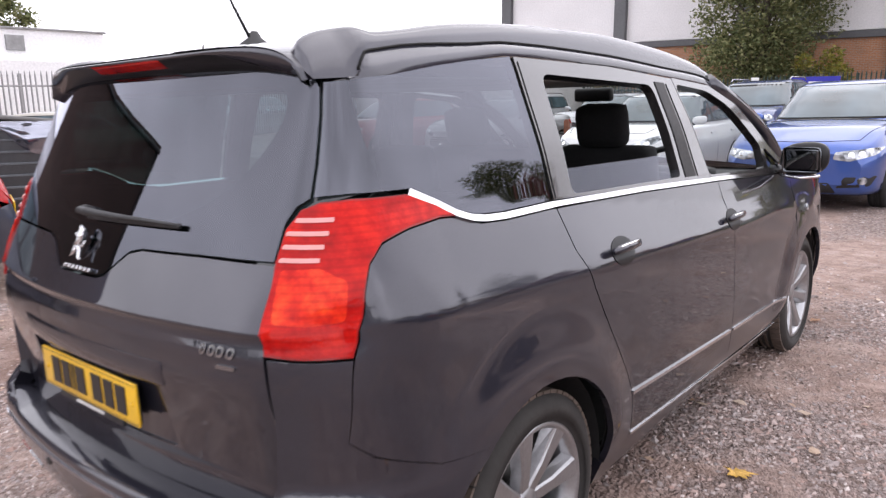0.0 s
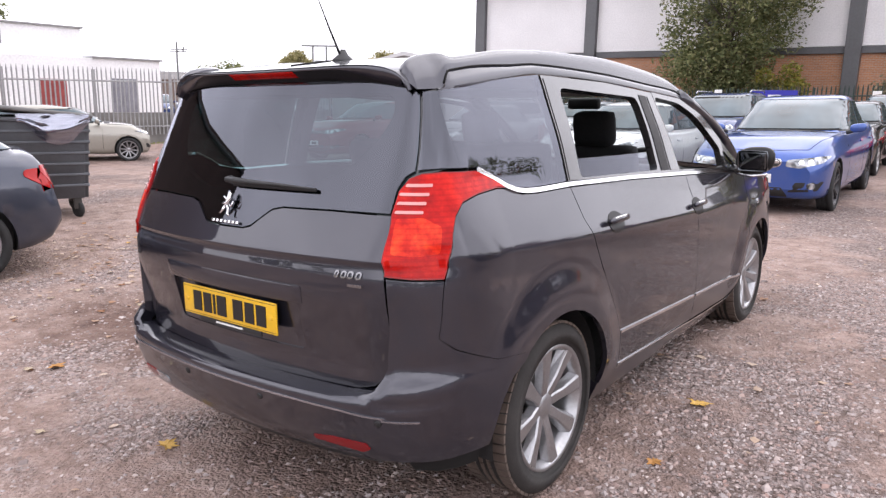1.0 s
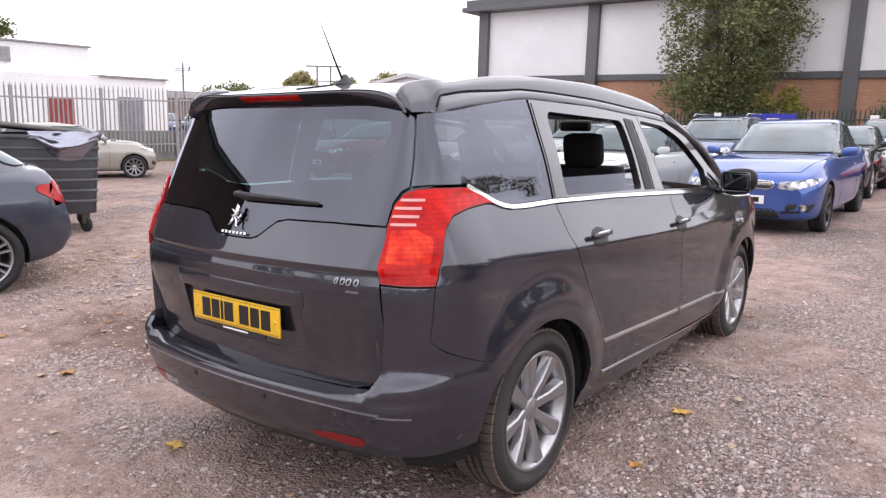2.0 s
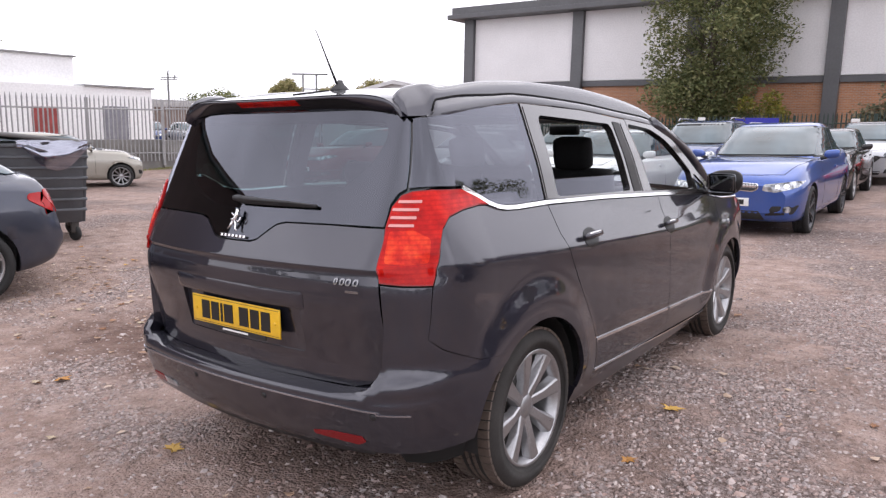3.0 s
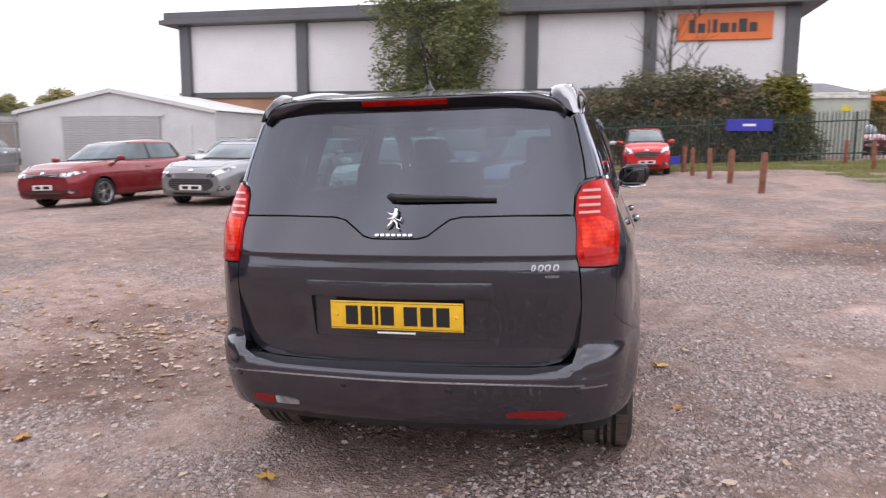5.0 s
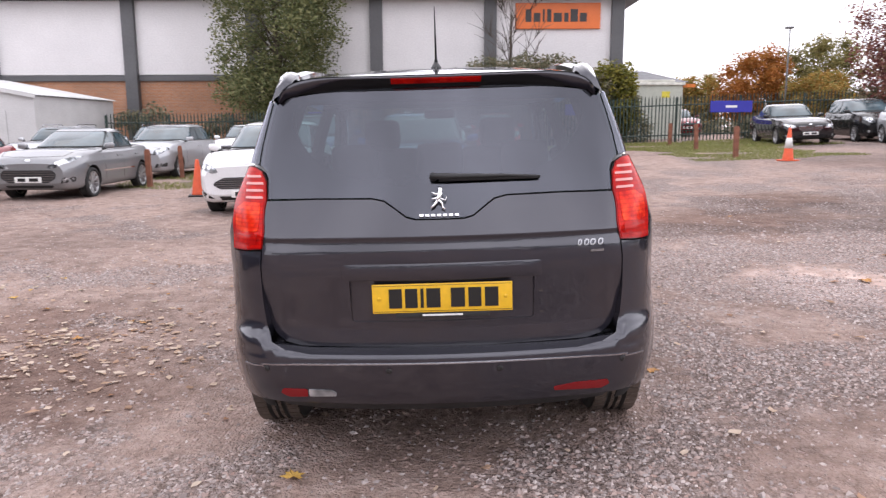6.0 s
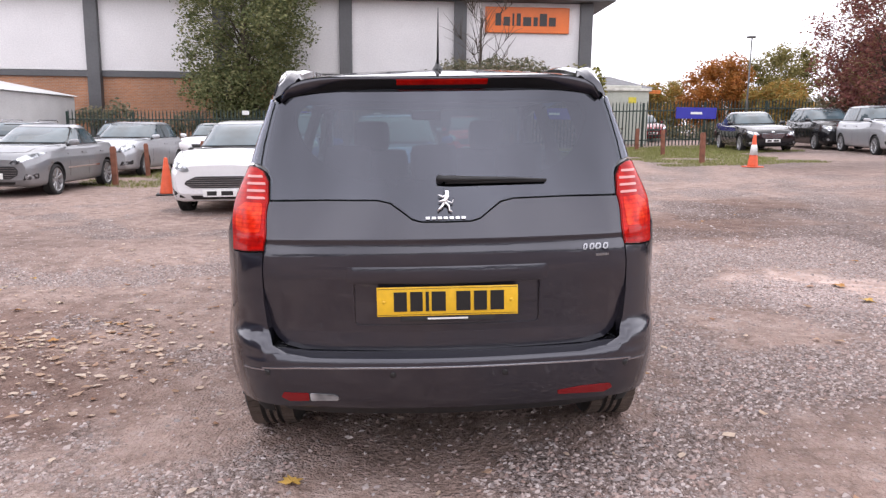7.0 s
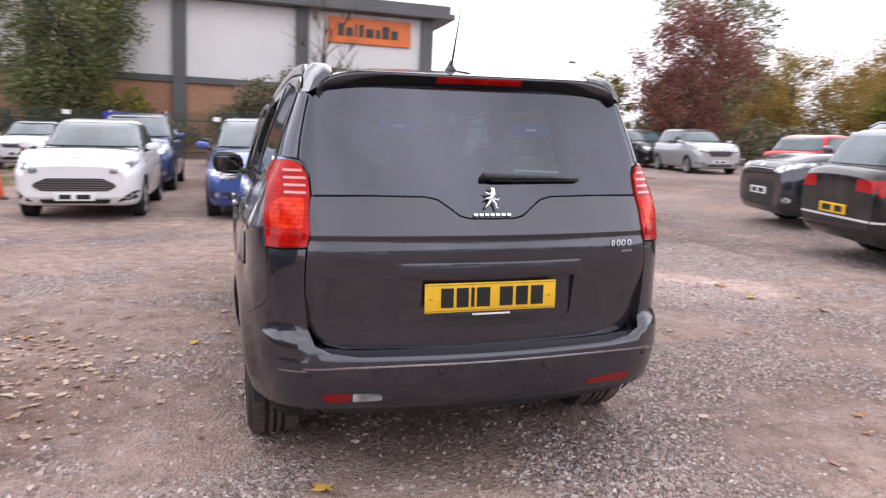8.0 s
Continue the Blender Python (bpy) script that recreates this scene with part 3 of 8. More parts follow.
def palisade(name, label, x0, y0, x1, y1, h, mat, spacing=0.155, post=2.75, cap=300, base=ground_z, rise=0.0, first=0):
    """A run of pales on posts and rails; rise is the share by which it grows taller towards its end."""
    fence = thing(name, label, "fence")
    d = Vector((x1 - x0, y1 - y0, 0))
    n_ = int(d.length / spacing)
    yaw = math.degrees(math.atan2(d.y, d.x))
    me = pale_mesh(mat, h)
    rest = bmesh.new()
    mid = sorted(range(n_), key=lambda i: abs(x0 + d.x * i / n_) * 0.2 + abs(y0 + d.y * i / n_ - 12))[:cap]
    chosen = set(mid)
    for i in range(n_):
        x, y = x0 + d.x * (i + 0.5) / n_, y0 + d.y * (i + 0.5) / n_
        m = pose(x, y, base(x, y), 0, random.uniform(-0.5, 0.5), yaw) @ Matrix.Diagonal((1, 1, 1 + rise * i / n_, 1))
        if i in chosen:
            part_mesh("pale", me, fence, m)
        else:
            k = len(rest.verts)
            rest.from_mesh(me)
            rest.verts.ensure_lookup_table()
            bmesh.ops.transform(rest, matrix=m, verts=rest.verts[k:])
    if len(rest.verts):
        tagged(part("far_pales", rest, mat, fence, smooth=False), kind="stuff")
    else:
        rest.free()
    np_ = max(1, int(d.length / post))
    pm = mesh_of("post", boxed(-0.05, 0.05, 0.03, 0.09, -0.1, h - 0.08), mat, False)
    for i in range(np_ + 1):
        x, y = x0 + d.x * i / np_, y0 + d.y * i / np_
        if i >= first:
            part_mesh("post", pm, fence, pose(x, y, base(x, y), 0, 0, yaw) @ Matrix.Diagonal((1, 1, 1 + rise * i / np_, 1)))
        if i < np_:
            xb, yb = x0 + d.x * (i + 1) / np_, y0 + d.y * (i + 1) / np_
            for zz in (0.32, h - 0.42):
                a, b_ = Vector((x, y, base(x, y) + zz * (1 + rise * i / np_))), Vector((xb, yb, base(xb, yb) + zz * (1 + rise * (i + 1) / np_)))
                off = Vector((-d.y, d.x, 0)).normalized() * 0.03
                part("rail", tube([a + off, b_ + off], 0.028, 4), mat, fence, smooth=False)
    return fence


palisade("palisade_fence", "galvanised steel palisade fence with pointed pales above a low wall", -22, -3, -22, 14, 2.17, FENCE_GALV, base=yard_z, rise=0.09)
palisade("palisade_fence", "galvanised steel palisade fence running up to the garage corner", -22, 14.1, -25.45, 25.35, 2.37, FENCE_GALV, base=yard_z, rise=0.10, first=1)
palisade("palisade_fence", "dark green steel palisade fence along the retail building", -15, 30, 33, 30, 2.05, FENCE_GREEN)
CONCRETE = worn("weathered_concrete", (0.26, 0.25, 0.235), 0.9, vary=0.3, scale=1.2, fine=20, bump=0.4)
low_wall = part("low_wall", boxed(-22.4, -22.14, -3, 14.0, -0.9, 0.80, bevel=0.01), CONCRETE, smooth=False)
tagged(low_wall, "low weathered concrete wall behind the palisade fence", "wall")
low_wall = part("low_wall", boxed(-0.26, 0, 0, 11.75, -0.9, 0.76, bevel=0.01), CONCRETE, smooth=False, at=pose(-22.14, 14.05, 0, 0, 0, 17.05))
tagged(low_wall, "low weathered concrete wall running up to the garage", "wall")

# ---- prefabricated garage ----
SHED = worn("white_render", (0.60, 0.60, 0.60), 0.7, vary=0.1, scale=0.7, fine=18, bump=0.1)
SHED_ROOF = worn("corrugated_roof_sheet", (0.52, 0.52, 0.52), 0.7, vary=0.15, scale=1, fine=12)
garage = thing("prefab_garage", "white prefabricated concrete garage with a roller shutter and low gabled roof", "garage")
GX0, GX1, GY0, GY1, GE, GA = -25.5, -15.6, 25.5, 32.2, 2.62, 3.55
bm = bmesh.new()
gx = (GX0 + GX1) / 2
outline = [(GX0, -0.2), (GX1, -0.2), (GX1, GE), (gx, GA), (GX0, GE)]
f0 = [bm.verts.new((x, GY0, z)) for x, z in outline]
f1 = [bm.verts.new((x, GY1, z)) for x, z in outline]
bm.faces.new(f0)
bm.faces.new(f1[::-1])
for i in range(5):
    bm.faces.new((f0[i], f1[i], f1[(i + 1) % 5], f0[(i + 1) % 5]))
bmesh.ops.recalc_face_normals(bm, faces=bm.faces)
part("wall", bm, SHED, garage, smooth=False)
for s, xe in ((-1, GX0), (1, GX1)):
    bm = bmesh.new()
    n_ = 60
    sl = Vector((xe + s * 0.12 - gx, 0, GE - 0.02 - GA))
    for i in range(n_ + 1):
        y = GY0 - 0.15 + (GY1 - GY0 + 0.3) * i / n_
        lift = 0.05 + 0.02 * math.cos(i * 2.1)
        for t in (0, 1):
            bm.verts.new(Vector((gx, y, GA + lift)) + sl * t)
    bm.verts.ensure_lookup_table()
    for i in range(n_):
        bm.faces.new([bm.verts[k] for k in (2 * i, 2 * i + 1, 2 * i + 3, 2 * i + 2)])
    part("roof_sheet", bm, SHED_ROOF, garage, smooth=False)
    bm = bmesh.new()
    bv = [bm.verts.new(p) for y in (GY0 - 0.17, GY0 - 0.12) for p in ((gx, y, GA + 0.08), (xe + s * 0.14, y, GE + 0.06), (xe + s * 0.14, y, GE - 0.10), (gx, y, GA - 0.10))]
    for q in ((0, 1, 2, 3), (7, 6, 5, 4), (0, 4, 5, 1), (1, 5, 6, 2), (2, 6, 7, 3)):
        bm.faces.new([bv[k] for k in q])
    bmesh.ops.recalc_face_normals(bm, faces=bm.faces)
    part("barge_board", bm, SHED, garage, smooth=False)
SHUT = worn("roller_shutter", (0.43, 0.43, 0.43), 0.5, vary=0.08, fine=20, bump=0)
shutter = part("roller_shutter", boxed(-23.1, -18.2, GY0 - 0.05, GY0 - 0.006, 0.0, 2.42), SHUT, garage, "pale roller shutter", smooth=False)
slat = mesh_of("slat", boxed(-23.1, -18.2, GY0 - 0.085, GY0 - 0.05, 0.0, 0.095, bevel=0.02), SHUT, False)
for k in range(23):
    part_mesh("slat", slat, shutter, pose(0, 0, 0.02 + k * 0.104))
part("side_door", boxed(-17.7, -16.7, GY0 - 0.04, GY0 - 0.005, 0.0, 2.05, bevel=0.01), SHED, garage, smooth=False)
part("shutter_frame", boxed(-23.3, -18.0, GY0 - 0.10, GY0 - 0.005, 2.42, 2.50), SHED, garage, smooth=False)

# ---- white works behind the fence ----
WHITE_WALL = worn("white_painted_block", (0.88, 0.88, 0.88), 0.8, vary=0.05, scale=0.6, fine=12, bump=0.1)
works = thing("white_works", "white flat-roofed works building behind the fence", "building")
part("wall", boxed(-42, -30, 15.3, 18.6, -0.3, 2.95, bevel=0.02), WHITE_WALL, works, smooth=False)
part("wall", boxed(-42, -30.0, -14, 15.3, -0.3, 2.95, bevel=0.02), WHITE_WALL, works, smooth=False)
part("upper_wall", boxed(-41, -30.6, -14, 15.2, 2.95, 4.20, bevel=0.02), WHITE_WALL, works, smooth=False)
ROOF_EDGE = worn("grey_coping", (0.3, 0.3, 0.3), 0.6)
part("coping", boxed(-41.1, -30.5, -14.1, 15.3, 4.20, 4.27), ROOF_EDGE, works, smooth=False)
part("coping", boxed(-42.1, -29.9, 15.3, 18.7, 2.95, 3.03), ROOF_EDGE, works, smooth=False)
part("door", boxed(-30.02, -29.94, 13.0, 14.1, 0.0, 2.0), worn("red_door", (0.30, 0.055, 0.05), 0.6), works, "dull red door", smooth=False)
part("door", boxed(-30.02, -29.94, 16.1, 17.3, 0.0, 2.1), worn("grey_door", (0.22, 0.22, 0.25), 0.6), works, "grey steel door", smooth=False)
part("vent", boxed(-30.7, -30.5, 11.2, 11.9, 3.35, 3.95, bevel=0.03), ROOF_EDGE, works, smooth=False)


# ---- wheels, shared by all cars ----
WHEELS = {}


def wheel_meshes(r, rim, width, spokes, style, dusty=False):
    key = (r, rim, width, spokes, style, dusty)
    if key in WHEELS:
        return WHEELS[key]
    h = width / 2
    tyre = lathe([(-h * 0.85, rim - 0.005), (-h, rim + 0.02), (-h, r - 0.035), (-h * 0.86, r - 0.008), (-h * 0.6, r), (-h * 0.34, r), (-h * 0.31, r - 0.008), (-h * 0.25, r - 0.008), (-h * 0.22, r), (h * 0.0 - 0.006, r), (-0.003, r - 0.008), (0.003, r - 0.008), (0.006, r), (h * 0.22, r), (h * 0.25, r - 0.008), (h * 0.31, r - 0.008), (h * 0.34, r), (h * 0.6, r), (h * 0.86, r - 0.008), (h, r - 0.035), (h * 1.02, r - 0.07), (h, rim + 0.02), (h * 0.85, rim - 0.005)], 48, "x")
    bmesh.ops.delete(tyre, geom=[f for f in tyre.faces if len(f.verts) > 4], context="FACES_ONLY")
    barrel = lathe([(-h * 0.8, rim - 0.03), (-h * 0.85, rim), (h * 0.88, rim + 0.004), (h * 0.93, rim - 0.004), (h * 0.86, rim - 0.016), (h * 0.4, rim - 0.03), (-h * 0.5, rim - 0.035)], 48, "x")
    bmesh.ops.delete(barrel, geom=[f for f in barrel.faces if len(f.verts) > 4], context="FACES_ONLY")
    sp = bmesh.new()
    for k in range(spokes):
        pairs = [0] if style[:6] != "double" else [-0.16, 0.16]
        for off in pairs:
            a = 2 * math.pi * k / spokes
            w0, w1 = {"wide": (0.030, 0.047), "thin": (0.018, 0.022), "double": (0.013, 0.016), "five": (0.04, 0.055)}[style.replace("_dark", "")]
            prof = [(0.035, w0, h * 0.55), (rim * 0.5, w0 * 0.95, h * 0.70), (rim - 0.012, w1, h * 0.82)]
            rings = []
            for rr_, w, x in prof:
                spread = off * (rr_ / rim) * rim * 0.9
                ring = []
                for dy, dx in ((-w, -0.03), (-w * 0.75, 0.0), (-w * 0.55, 0.006), (w * 0.55, 0.006), (w * 0.75, 0.0), (w, -0.03)):
                    yy, zz = dy + spread, rr_
                    ring.append(sp.verts.new((x + dx, yy * math.cos(a) - zz * math.sin(a), yy * math.sin(a) + zz * math.cos(a))))
                rings.append(ring)
            for p, q in zip(rings, rings[1:]):
                for i in range(5):
                    sp.faces.new((p[i], p[i + 1], q[i + 1], q[i]))
    hub = lathe([(0.0, 0.06), (h * 0.5, 0.062), (h * 0.62, 0.05), (h * 0.68, 0.028), (h * 0.70, 0.01)], 20, "x")
    # black disc added behind the spokes to darken the gaps between them
    plate_ = lathe([(-0.035, rim * 0.94), (-0.03, rim * 0.94)], 32, "x")
    disc = lathe([(-0.012, rim * 0.66), (0.012, rim * 0.66)], 32, "x")
    bmesh.ops.recalc_face_normals(sp, faces=sp.faces)
    metal = ALLOY_DARK if style[-5:] == "_dark" else ALLOY
    tread = bmesh.new()
    if dusty:
        for k in range(56):
            for x0, x1, off in ((-h * 0.84, -h * 0.40, 0.5), (-h * 0.20, -0.009, 0), (0.009, h * 0.20, 0.5), (h * 0.40, h * 0.84, 0)):
                m_ = Matrix.Rotation(2 * math.pi * (k + off) / 56, 4, "X")
                half = 0.42 * 2 * math.pi * r / 56
                v_ = [tread.verts.new(m_ @ Vector(p)) for p in ((x0, -half, r - 0.006), (x1, -half + 0.006, r - 0.006), (x1, half + 0.006, r - 0.006), (x0, half, r - 0.006), (x0, -half, r + 0.004 - 0.004 * (off > 9)), (x1, -half + 0.006, r + 0.004), (x1, half + 0.006, r + 0.004), (x0, half, r + 0.004))]
                for q_ in ((4, 5, 6, 7), (0, 1, 5, 4), (1, 2, 6, 5), (2, 3, 7, 6), (3, 0, 4, 7)):
                    tread.faces.new([v_[i] for i in q_])
    WHEELS[key] = [("tyre", mesh_of("tyre", tyre, RUBBER_DUSTY if dusty else RUBBER)), ("rim", mesh_of("rim", barrel, metal)), ("spokes", mesh_of("spokes", sp, metal, False)), ("hub_cap", mesh_of("hub_cap", hub, metal)), ("brake_disc", mesh_of("brake_disc", disc, STEEL_DARK)), ("dark_disc", mesh_of("dark_disc", plate_, BLACK_PLASTIC))]
    if dusty:
        WHEELS[key].append(("tread", mesh_of("tread", tread, TREAD, False)))
    else:
        tread.free()
    return WHEELS[key]


def add_wheel(parent, x, y, z, r, rim, width, spokes, style, spin=0.0, steer=0.0, dusty=False):
    w = new("wheel")
    w.parent = parent
    w.matrix_local = pose(x, y, z, 0, 0, steer + (180 if x < 0 else 0)) @ pose(0, 0, 0, spin)
    for nm, me in wheel_meshes(r, rim, width, spokes, style, dusty):
        part_mesh(nm, me, w)
    return w


# ---- parked cars ----
from mathutils.bvhtree import BVHTree


def grid_faces(bm, rows, close=False):
    for p, q in zip(rows, rows[1:]):
        for i in range(len(p) - (0 if close else 1)):
            j = (i + 1) % len(p)
            bm.faces.new((p[i], p[j], q[j], q[i]))


# front ends: shapes as shares of the half width, heights from the lamp line or the ground
FRONTS = {
    "wide": dict(lamp=[(0.56, -0.06), (0.80, 0.01), (0.955, 0.10), (0.80, 0.115), (0.58, 0.05)], grille=[(0.40, -0.10), (0.52, 0.0), (0.48, 0.02)], fixed=False, bars=3, kidneys=False, vent=[(0.52, 0.33), (0.86, 0.36), (0.88, 0.47), (0.55, 0.45)], fog=(0.70, 0.405), intake=(0.30, 0.38, 0.55), plate=0.48),
    "slim": dict(lamp=[(0.50, -0.05), (0.80, -0.05), (0.96, 0.03), (0.94, 0.07), (0.52, 0.035)], grille=[(0.50, -0.045), (0.50, 0.03)], fixed=False, bars=2, kidneys=False, vent=[(0.52, 0.30), (0.90, 0.33), (0.90, 0.42), (0.56, 0.40)], fog=(0.80, 0.375), intake=(0.27, 0.41, 0.50), plate=0.47),
    "tall": dict(lamp=[(0.55, -0.08), (0.78, -0.07), (0.95, 0.06), (0.88, 0.14), (0.66, 0.08)], grille=[(0.36, -0.21), (0.55, -0.06), (0.45, -0.02)], fixed=False, bars=3, kidneys=False, vent=[(0.60, 0.32), (0.90, 0.35), (0.92, 0.46), (0.66, 0.43)], fog=(0.78, 0.395), intake=(0.28, 0.37, 0.55), plate=0.44),
    "kidney": dict(lamp=[(0.47, -0.085), (0.66, -0.105), (0.92, -0.045), (0.975, 0.035), (0.90, 0.04), (0.49, -0.005)], grille=[], fixed=False, bars=0, kidneys=True, vent=[(0.50, 0.30), (0.86, 0.325), (0.92, 0.44), (0.60, 0.43)], fog=(0.79, 0.39), intake=(0.24, 0.36, 0.42), plate=0.475),
    "hex": dict(lamp=[(0.54, -0.10), (0.66, -0.115), (0.90, -0.02), (0.965, 0.075), (0.90, 0.085), (0.58, -0.03)], grille=[(0.50, 0.425), (0.63, 0.49), (0.60, 0.535), (0.42, 0.605)], fixed=True, bars=5, kidneys=False, vent=[(0.62, 0.27), (0.92, 0.31), (0.955, 0.43), (0.86, 0.42)], fog=(0.85, 0.36), intake=(0.25, 0.31, 0.54), plate=0.345),
    "exec": dict(lamp=[(0.50, -0.09), (0.72, -0.09), (0.94, 0.03), (0.96, 0.10), (0.62, 0.03)], grille=[(0.34, -0.20), (0.44, -0.10), (0.45, -0.03), (0.40, 0.0)], fixed=False, bars=7, kidneys=False, vent=[(0.60, 0.28), (0.92, 0.31), (0.93, 0.38), (0.66, 0.37)], fog=(0.82, 0.345), intake=(0.24, 0.33, 0.55), plate=0.42),
    "suv": dict(lamp=[(0.50, -0.04), (0.70, -0.065), (0.95, 0.05), (0.965, 0.115), (0.60, 0.045)], grille=[(0.44, -0.075), (0.50, -0.02), (0.48, 0.02)], fixed=False, bars=2, kidneys=False, vent=[(0.64, 0.34), (0.92, 0.38), (0.93, 0.52), (0.70, 0.50)], fog=(0.82, 0.44), intake=(0.32, 0.70, 0.50), plate=0.55),
    "mouth": dict(lamp=[(0.42, -0.12), (0.62, -0.105), (0.93, 0.03), (0.965, 0.115), (0.86, 0.10), (0.48, -0.055)], grille=[(0.44, 0.35), (0.60, 0.43), (0.62, 0.52), (0.54, 0.595)], fixed=True, bars=5, kidneys=False, vent=[(0.70, 0.33), (0.92, 0.36), (0.93, 0.46), (0.76, 0.45)], fog=(0.83, 0.40), intake=(0.25, 0.30, 0.54), plate=0.41),
}


def parked_car(name, label, at, paint, L=4.3, W=1.78, H=1.47, wb=2.6, fo=0.85, r=0.315, cowl=0.98, nose=0.78, belt=0.98, tail=0.98, ws=(0.62, -0.02), rg=(-1.95, -1.55),
               spokes=(10, "thin"), front="wide", rear_plate=True, group="parked cars", roof_rails=False, tail_shape="high", spin=0.0, side_strip=False, black_wheels=False, drop=(0.05, 0.06), rear_strip=False, rake=0.0):
    """A car with rounded body, cabin, glass, lamps and wheels; y points ahead, the origin lies midway along on the ground."""
    car_ = thing(name, label, "car", group, at)
    f, b = L / 2, -L / 2
    fa, ra = f - fo, f - fo - wb
    hw = W / 2
    TOP = [(b, tail - 0.10), (b + 0.05, tail - 0.02), (b + 0.14, tail), (rg[0], max(tail, belt)), ((rg[0] + ws[0]) / 2, belt), (ws[0], cowl), ((ws[0] + f) / 2 + 0.1, (cowl + nose) / 2 + 0.055), (f - 0.25, nose + 0.035), (f - 0.08, nose - 0.03), (f, nose - 0.13)]
    TOP = [t for i, t in enumerate(TOP) if i == 0 or t[0] > TOP[i - 1][0] + 0.02]
    BOT = [(b, 0.42), (b + 0.10, 0.28), (b + 0.35, 0.21), (ra, 0.19), (fa, 0.19), (f - 0.35, 0.19), (f - 0.08, 0.22), (f, 0.34)]

    def half(y):
        t = 2 * y / L
        return hw * (1 - 0.055 * abs(t) ** 4 - 0.17 * abs(t) ** 14)

    bm = bmesh.new()
    rows = []
    ys = [b + (f - b) * (0.5 - 0.5 * math.cos(math.pi * i / 44)) for i in range(45)]
    for y in ys:
        zt, zb, w = ease(y, TOP), ease(y, BOT), half(y)
        hgt = zt - zb
        sec = [(0.0, 0.0), (0.80, 0.0), (0.93, 0.04), (0.968, 0.11), (0.98, 0.20), (0.997, 0.40), (1.0, 0.56), (0.996, 0.68), (0.988, 0.725), (0.958, 0.785), (0.938, 0.88), (0.905, 0.95), (0.855, 0.988), (0.6, 1.0), (0.3, 1.0), (0.0, 1.0)]
        crown = 0.035
        pts = [(w * a, zb + hgt * c + (crown * (1 - a * a) if c > 0.98 else 0)) for a, c in sec]
        back = lambda z: y + rake * max(0.0, z - 0.52) * max(0.0, (b + 0.75 - y) / 0.75)
        ring = [bm.verts.new((x, back(z), z)) for x, z in pts] + [bm.verts.new((-x, back(z), z)) for x, z in pts[-2:0:-1]]
        rows.append(ring)
    grid_faces(bm, rows, True)
    bm.faces.new(rows[0])
    bm.faces.new(rows[-1])
    bmesh.ops.recalc_face_normals(bm, faces=bm.faces)
    tree = BVHTree.FromBMesh(bm)
    me = mesh_of("body", bm, [paint, BLACK_PLASTIC])
    hull = new("body", me)
    cb = bmesh.new()
    for y in (fa, ra):
        for s in (1, -1):
            cyl = lathe([(s * (hw - 0.30), r + 0.038), (s * (hw + 0.2), r + 0.038)], 36, "x")
            bmesh.ops.translate(cyl, verts=cyl.verts, vec=(0, y, r))
            tmp = bpy.data.meshes.new("cut")
            cyl.to_mesh(tmp)
            cyl.free()
            cb.from_mesh(tmp)
            bpy.data.meshes.remove(tmp)
    for q in cb.faces:
        q.material_index = 1
    cut = new("cut", mesh_of("cut", cb, [paint, BLACK_PLASTIC], False))
    mod = hull.modifiers.new("arches", "BOOLEAN")
    mod.operation, mod.object, mod.solver = "DIFFERENCE", cut, "EXACT"
    dg = bpy.context.evaluated_depsgraph_get()
    fresh = bpy.data.meshes.new_from_object(hull.evaluated_get(dg))
    hull.modifiers.clear()
    hull.data = fresh
    bpy.data.objects.remove(cut)
    sm = [len(p.vertices) < 6 and p.material_index == 0 for p in fresh.polygons]
    fresh.polygons.foreach_set("use_smooth", sm)
    hull.parent = car_

    # cabin
    cm = bmesh.new()
    rows = []
    lv = [0, 0.25, 0.5, 0.75, 0.90, 0.965, 1.0]
    z0 = belt - 0.05
    for k, t in enumerate(lv):
        z = z0 + (H - z0) * t
        tt = t - 0.035 * math.sin(math.pi * t)
        y1 = ws[0] + (ws[1] - ws[0]) * tt - (0.35 if t == 1 else 0.12 if t > 0.95 else 0)
        y0 = rg[0] + (rg[1] - rg[0]) * tt + (0.35 if t == 1 else 0.10 if t > 0.95 else 0)
        wide = hw * (0.905 - 0.20 * t - 0.02 * t * t) * (0.72 if t == 1 else 0.94 if t > 0.95 else 1)
        ring = []
        n_ = 40
        for i in range(n_):
            a = 2 * math.pi * i / n_ + math.pi / n_
            c, s = math.cos(a), math.sin(a)
            x = wide * math.copysign(abs(c) ** 0.34, c)
            yy = (y0 + y1) / 2 + (y1 - y0) / 2 * math.copysign(abs(s) ** 0.42, s)
            if s > 0:
                yy += 0.10 * (1 - (x / wide) ** 2) * (1 if t < 0.9 else 0.5)
            along = (yy - (rg[1] + ws[1]) / 2) / max(0.4, (ws[1] - rg[1]) / 2)
            dip = t * t * (drop[0] if along > 0 else drop[1]) * min(1.6, along * along)
            ring.append(cm.verts.new((x, yy, z - dip)))
        rows.append(ring)
    grid_faces(cm, rows, True)
    cm.faces.new(rows[-1])
    bmesh.ops.recalc_face_normals(cm, faces=cm.faces)
    ctree = BVHTree.FromBMesh(cm)
    part("cabin", cm, paint, car_)

